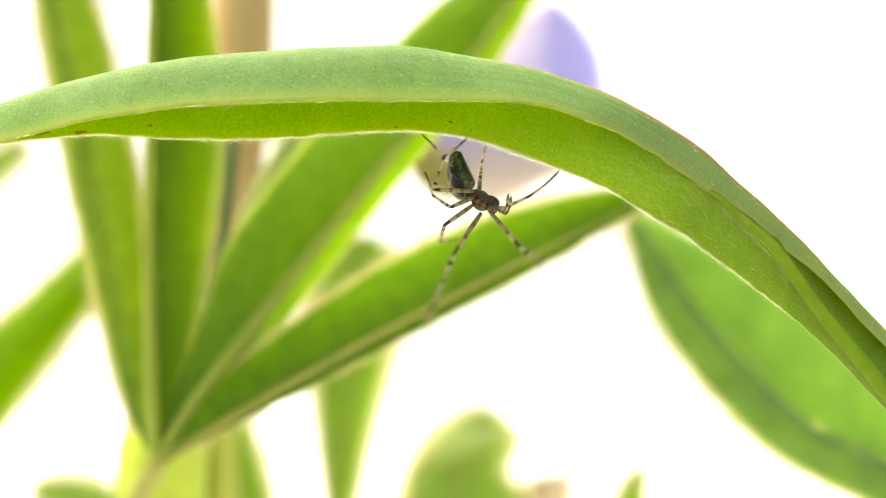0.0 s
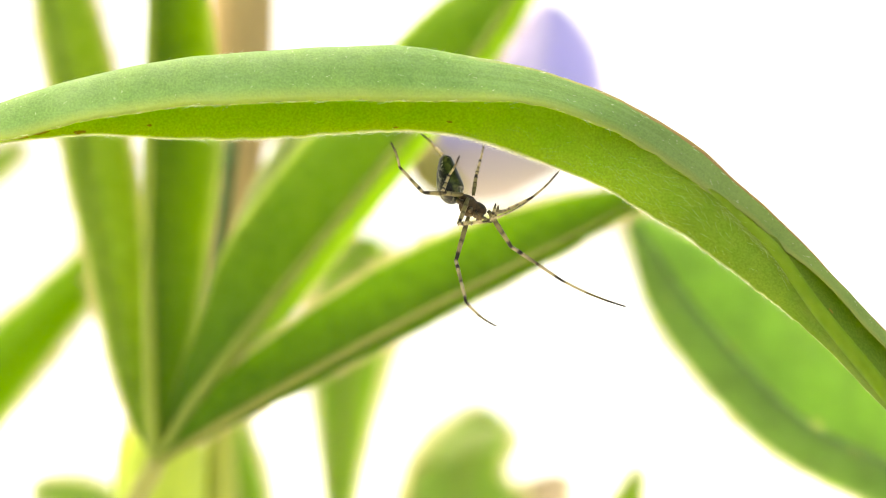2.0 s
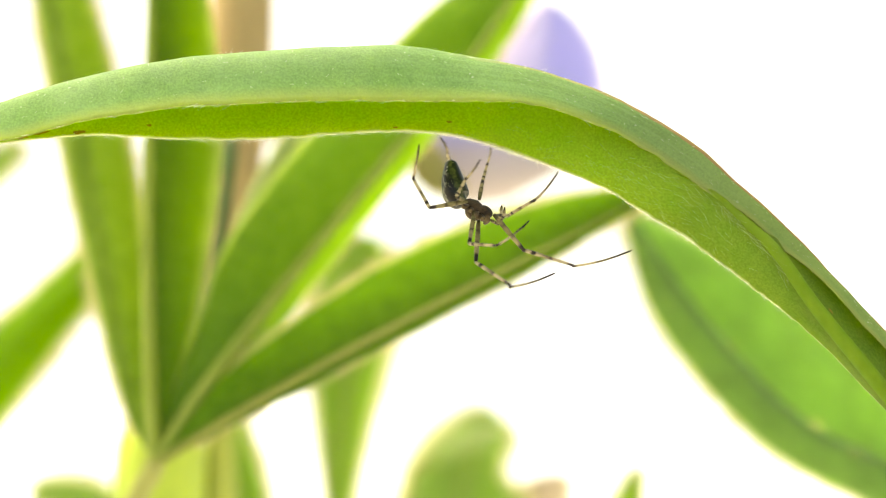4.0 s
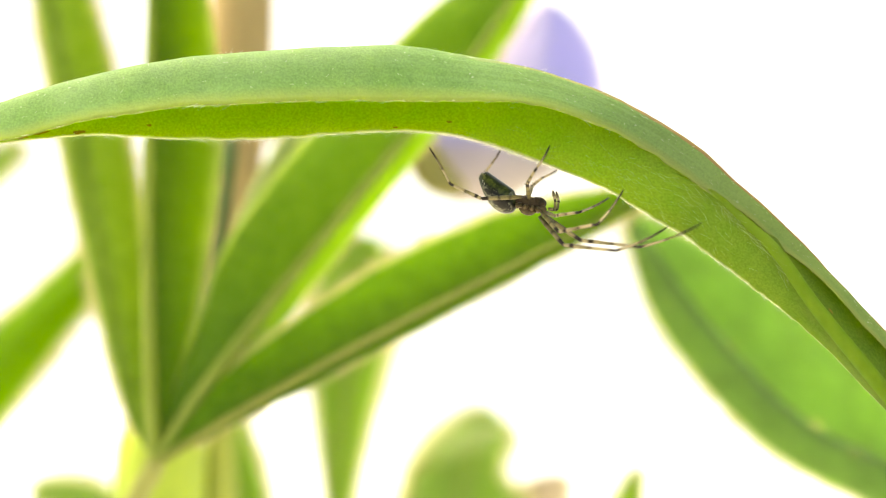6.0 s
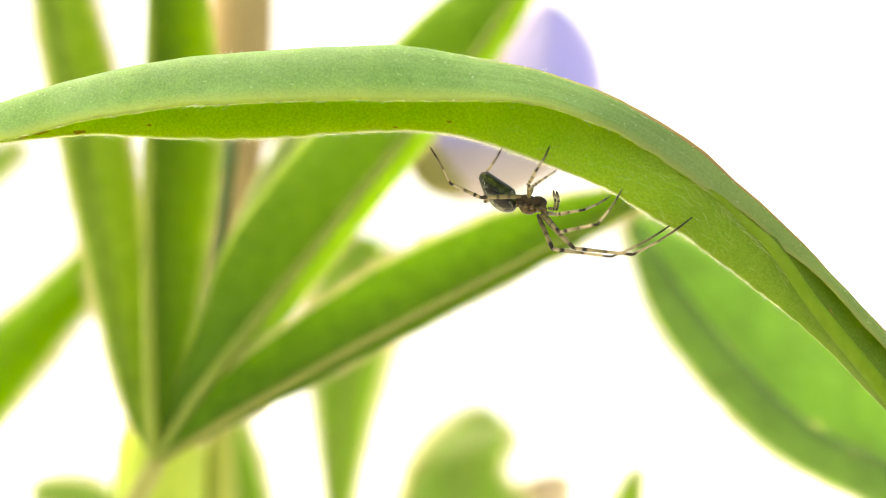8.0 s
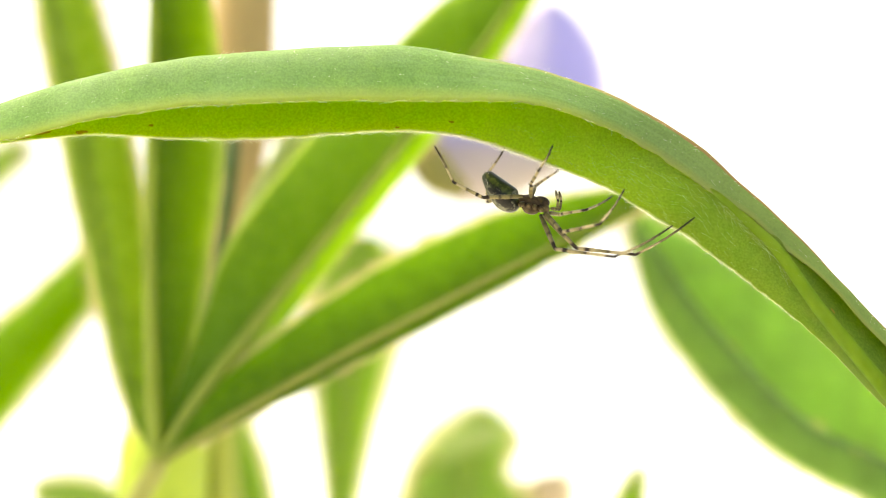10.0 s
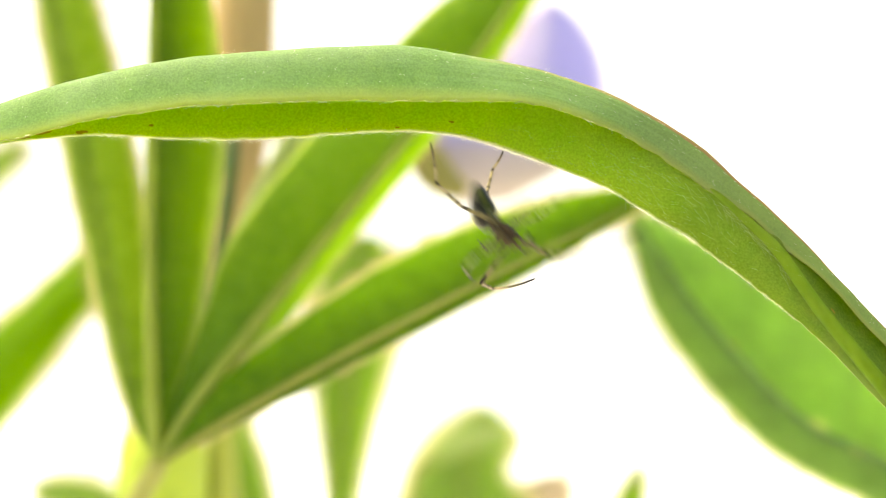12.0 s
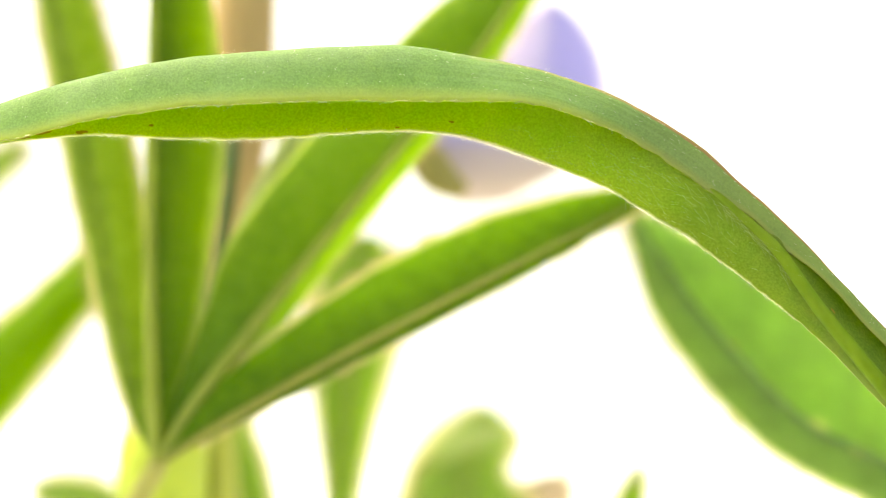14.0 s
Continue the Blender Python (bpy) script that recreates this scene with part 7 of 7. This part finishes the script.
stance(13.15, (-1.84, -17.82), (-2.04, -20.48), (-1.63, -13.53),
       firsta=((-1.74, -19.87), (-0.92, -21.65), (-0.61, -22.93), (-0.41, -20.89), (-1, -1, 1)),
       firstb=((-2.35, -19.76), (-3.27, -21.4), (-2.66, -22.52), (-2.25, -20.89), (1, 1, -1)),
       seconda=((-1.63, -19.56), (-0.82, -20.63), (-0.51, -22.16), (-0.82, -20.38), (-1, -1, 1)),
       secondb=((-2.25, -19.35), (-2.96, -20.38), (-3.17, -21.91), (-2.55, -20.27), (1, 1, -1)),
       thirda=((-1.63, -18.84), (-0.82, -18.33), (-0.71, -17.31), (-0.92, -16.19), (-1, -1, 1)),
       thirdb=((-2.04, -18.74), (-2.86, -18.13), (-2.96, -17.11), (-2.76, -15.98), (1, 1, -1)),
       fourtha=((-1.84, -17.62), (-4.39, -16.9), (-5.21, -15.01), (-4.6, -11.95), (-1, 1, -1)),
       fourthb=((-1.63, -17.52), (-0.82, -15.78), (-1.43, -13.74), (-2.14, -10.67), (1, 1, -1)))
stance(13.3, (-1.12, -20.27), (-1.33, -22.93), (-0.92, -15.98),
       firsta=((-1.02, -22.32), (-0.2, -24.1), (0.1, -25.38), (0.31, -23.34), (-1, -1, 1)),
       firstb=((-1.63, -22.21), (-2.55, -23.85), (-1.94, -24.97), (-1.53, -23.34), (1, 1, -1)),
       seconda=((-0.92, -22.01), (-0.1, -23.08), (0.2, -24.61), (-0.1, -22.83), (-1, -1, 1)),
       secondb=((-1.53, -21.81), (-2.25, -22.83), (-2.45, -24.36), (-1.84, -22.72), (1, 1, -1)),
       thirda=((-0.92, -21.3), (-0.1, -20.78), (0, -19.76), (-0.2, -18.64), (-1, -1, 1)),
       thirdb=((-1.33, -21.19), (-2.14, -20.58), (-2.25, -19.56), (-2.04, -18.44), (1, 1, -1)),
       fourtha=((-1.12, -20.07), (-3.68, -19.35), (-4.49, -17.47), (-3.88, -14.4), (-1, 1, -1)),
       fourthb=((-0.92, -19.97), (-0.1, -18.23), (-0.71, -16.19), (-1.43, -13.12), (1, 1, -1)))
stance(13.467, (0.56, -24.05), (0.36, -26.71), (0.77, -19.76),
       firsta=((0.66, -26.1), (1.48, -27.88), (1.79, -29.16), (1.99, -27.12), (-1, -1, 1)),
       firstb=((0.05, -25.99), (-0.87, -27.63), (-0.26, -28.75), (0.15, -27.12), (1, 1, -1)),
       seconda=((0.77, -25.79), (1.58, -26.86), (1.89, -28.39), (1.58, -26.61), (-1, -1, 1)),
       secondb=((0.15, -25.58), (-0.56, -26.61), (-0.77, -28.14), (-0.15, -26.5), (1, 1, -1)),
       thirda=((0.77, -25.07), (1.58, -24.56), (1.69, -23.54), (1.48, -22.42), (-1, -1, 1)),
       thirdb=((0.36, -24.97), (-0.46, -24.36), (-0.56, -23.34), (-0.36, -22.21), (1, 1, -1)),
       fourtha=((0.56, -23.85), (-1.99, -23.13), (-2.81, -21.24), (-2.2, -18.18), (-1, 1, -1)),
       fourthb=((0.77, -23.75), (1.58, -22.01), (0.97, -19.97), (0.26, -16.9), (1, 1, -1)))
stance(13.5, (0.77, -25.79), (0.56, -28.44), (0.97, -21.5),
       firsta=((0.87, -27.83), (1.69, -29.62), (1.99, -30.9), (2.2, -28.85), (-1, -1, 1)),
       firstb=((0.26, -27.73), (-0.66, -29.36), (-0.05, -30.49), (0.36, -28.85), (1, 1, -1)),
       seconda=((0.97, -27.53), (1.79, -28.6), (2.09, -30.13), (1.79, -28.34), (-1, -1, 1)),
       secondb=((0.36, -27.32), (-0.36, -28.34), (-0.56, -29.87), (0.05, -28.24), (1, 1, -1)),
       thirda=((0.97, -26.81), (1.79, -26.3), (1.89, -25.28), (1.69, -24.15), (-1, -1, 1)),
       thirdb=((0.56, -26.71), (-0.26, -26.1), (-0.36, -25.07), (-0.15, -23.95), (1, 1, -1)),
       fourtha=((0.77, -25.58), (-1.79, -24.87), (-2.6, -22.98), (-1.99, -19.92), (-1, 1, -1)),
       fourthb=((0.97, -25.48), (1.79, -23.75), (1.17, -21.7), (0.46, -18.64), (1, 1, -1)))
stance(13.533, (0.97, -27.53), (0.77, -30.18), (1.17, -23.24),
       firsta=((1.07, -29.57), (1.89, -31.36), (2.2, -32.63), (2.4, -30.59), (-1, -1, 1)),
       firstb=((0.46, -29.47), (-0.46, -31.1), (0.15, -32.22), (0.56, -30.59), (1, 1, -1)),
       seconda=((1.17, -29.26), (1.99, -30.33), (2.3, -31.87), (1.99, -30.08), (-1, -1, 1)),
       secondb=((0.56, -29.06), (-0.15, -30.08), (-0.36, -31.61), (0.26, -29.98), (1, 1, -1)),
       thirda=((1.17, -28.55), (1.99, -28.04), (2.09, -27.01), (1.89, -25.89), (-1, -1, 1)),
       thirdb=((0.77, -28.44), (-0.05, -27.83), (-0.15, -26.81), (0.05, -25.69), (1, 1, -1)),
       fourtha=((0.97, -27.32), (-1.58, -26.61), (-2.4, -24.72), (-1.79, -21.65), (-1, 1, -1)),
       fourthb=((1.17, -27.22), (1.99, -25.48), (1.38, -23.44), (0.66, -20.38), (1, 1, -1)))
stance(13.7, (0.61, -28.55), (0.41, -31.2), (0.82, -24.26),
       firsta=((0.71, -30.59), (1.53, -32.38), (1.84, -33.65), (2.04, -31.61), (-1, -1, 1)),
       firstb=((0.1, -30.49), (-0.82, -32.12), (-0.2, -33.24), (0.2, -31.61), (1, 1, -1)),
       seconda=((0.82, -30.28), (1.63, -31.36), (1.94, -32.89), (1.63, -31.1), (-1, -1, 1)),
       secondb=((0.2, -30.08), (-0.51, -31.1), (-0.71, -32.63), (-0.1, -31), (1, 1, -1)),
       thirda=((0.82, -29.57), (1.63, -29.06), (1.74, -28.04), (1.53, -26.91), (-1, -1, 1)),
       thirdb=((0.41, -29.47), (-0.41, -28.85), (-0.51, -27.83), (-0.31, -26.71), (1, 1, -1)),
       fourtha=((0.61, -28.34), (-1.94, -27.63), (-2.76, -25.74), (-2.14, -22.67), (-1, 1, -1)),
       fourthb=((0.82, -28.24), (1.63, -26.5), (1.02, -24.46), (0.31, -21.4), (1, 1, -1)))
stance(14, (0.61, -35.19), (0.41, -37.84), (0.82, -30.9),
       firsta=((0.71, -37.23), (1.53, -39.02), (1.84, -40.29), (2.04, -38.25), (-1, -1, 1)),
       firstb=((0.1, -37.13), (-0.82, -38.76), (-0.2, -39.88), (0.2, -38.25), (1, 1, -1)),
       seconda=((0.82, -36.92), (1.63, -37.99), (1.94, -39.53), (1.63, -37.74), (-1, -1, 1)),
       secondb=((0.2, -36.72), (-0.51, -37.74), (-0.71, -39.27), (-0.1, -37.64), (1, 1, -1)),
       thirda=((0.82, -36.21), (1.63, -35.7), (1.74, -34.67), (1.53, -33.55), (-1, -1, 1)),
       thirdb=((0.41, -36.1), (-0.41, -35.49), (-0.51, -34.47), (-0.31, -33.35), (1, 1, -1)),
       fourtha=((0.61, -34.98), (-1.94, -34.27), (-2.76, -32.38), (-2.14, -29.31), (-1, 1, -1)),
       fourthb=((0.82, -34.88), (1.63, -33.14), (1.02, -31.1), (0.31, -28.04), (1, 1, -1)))
motions()
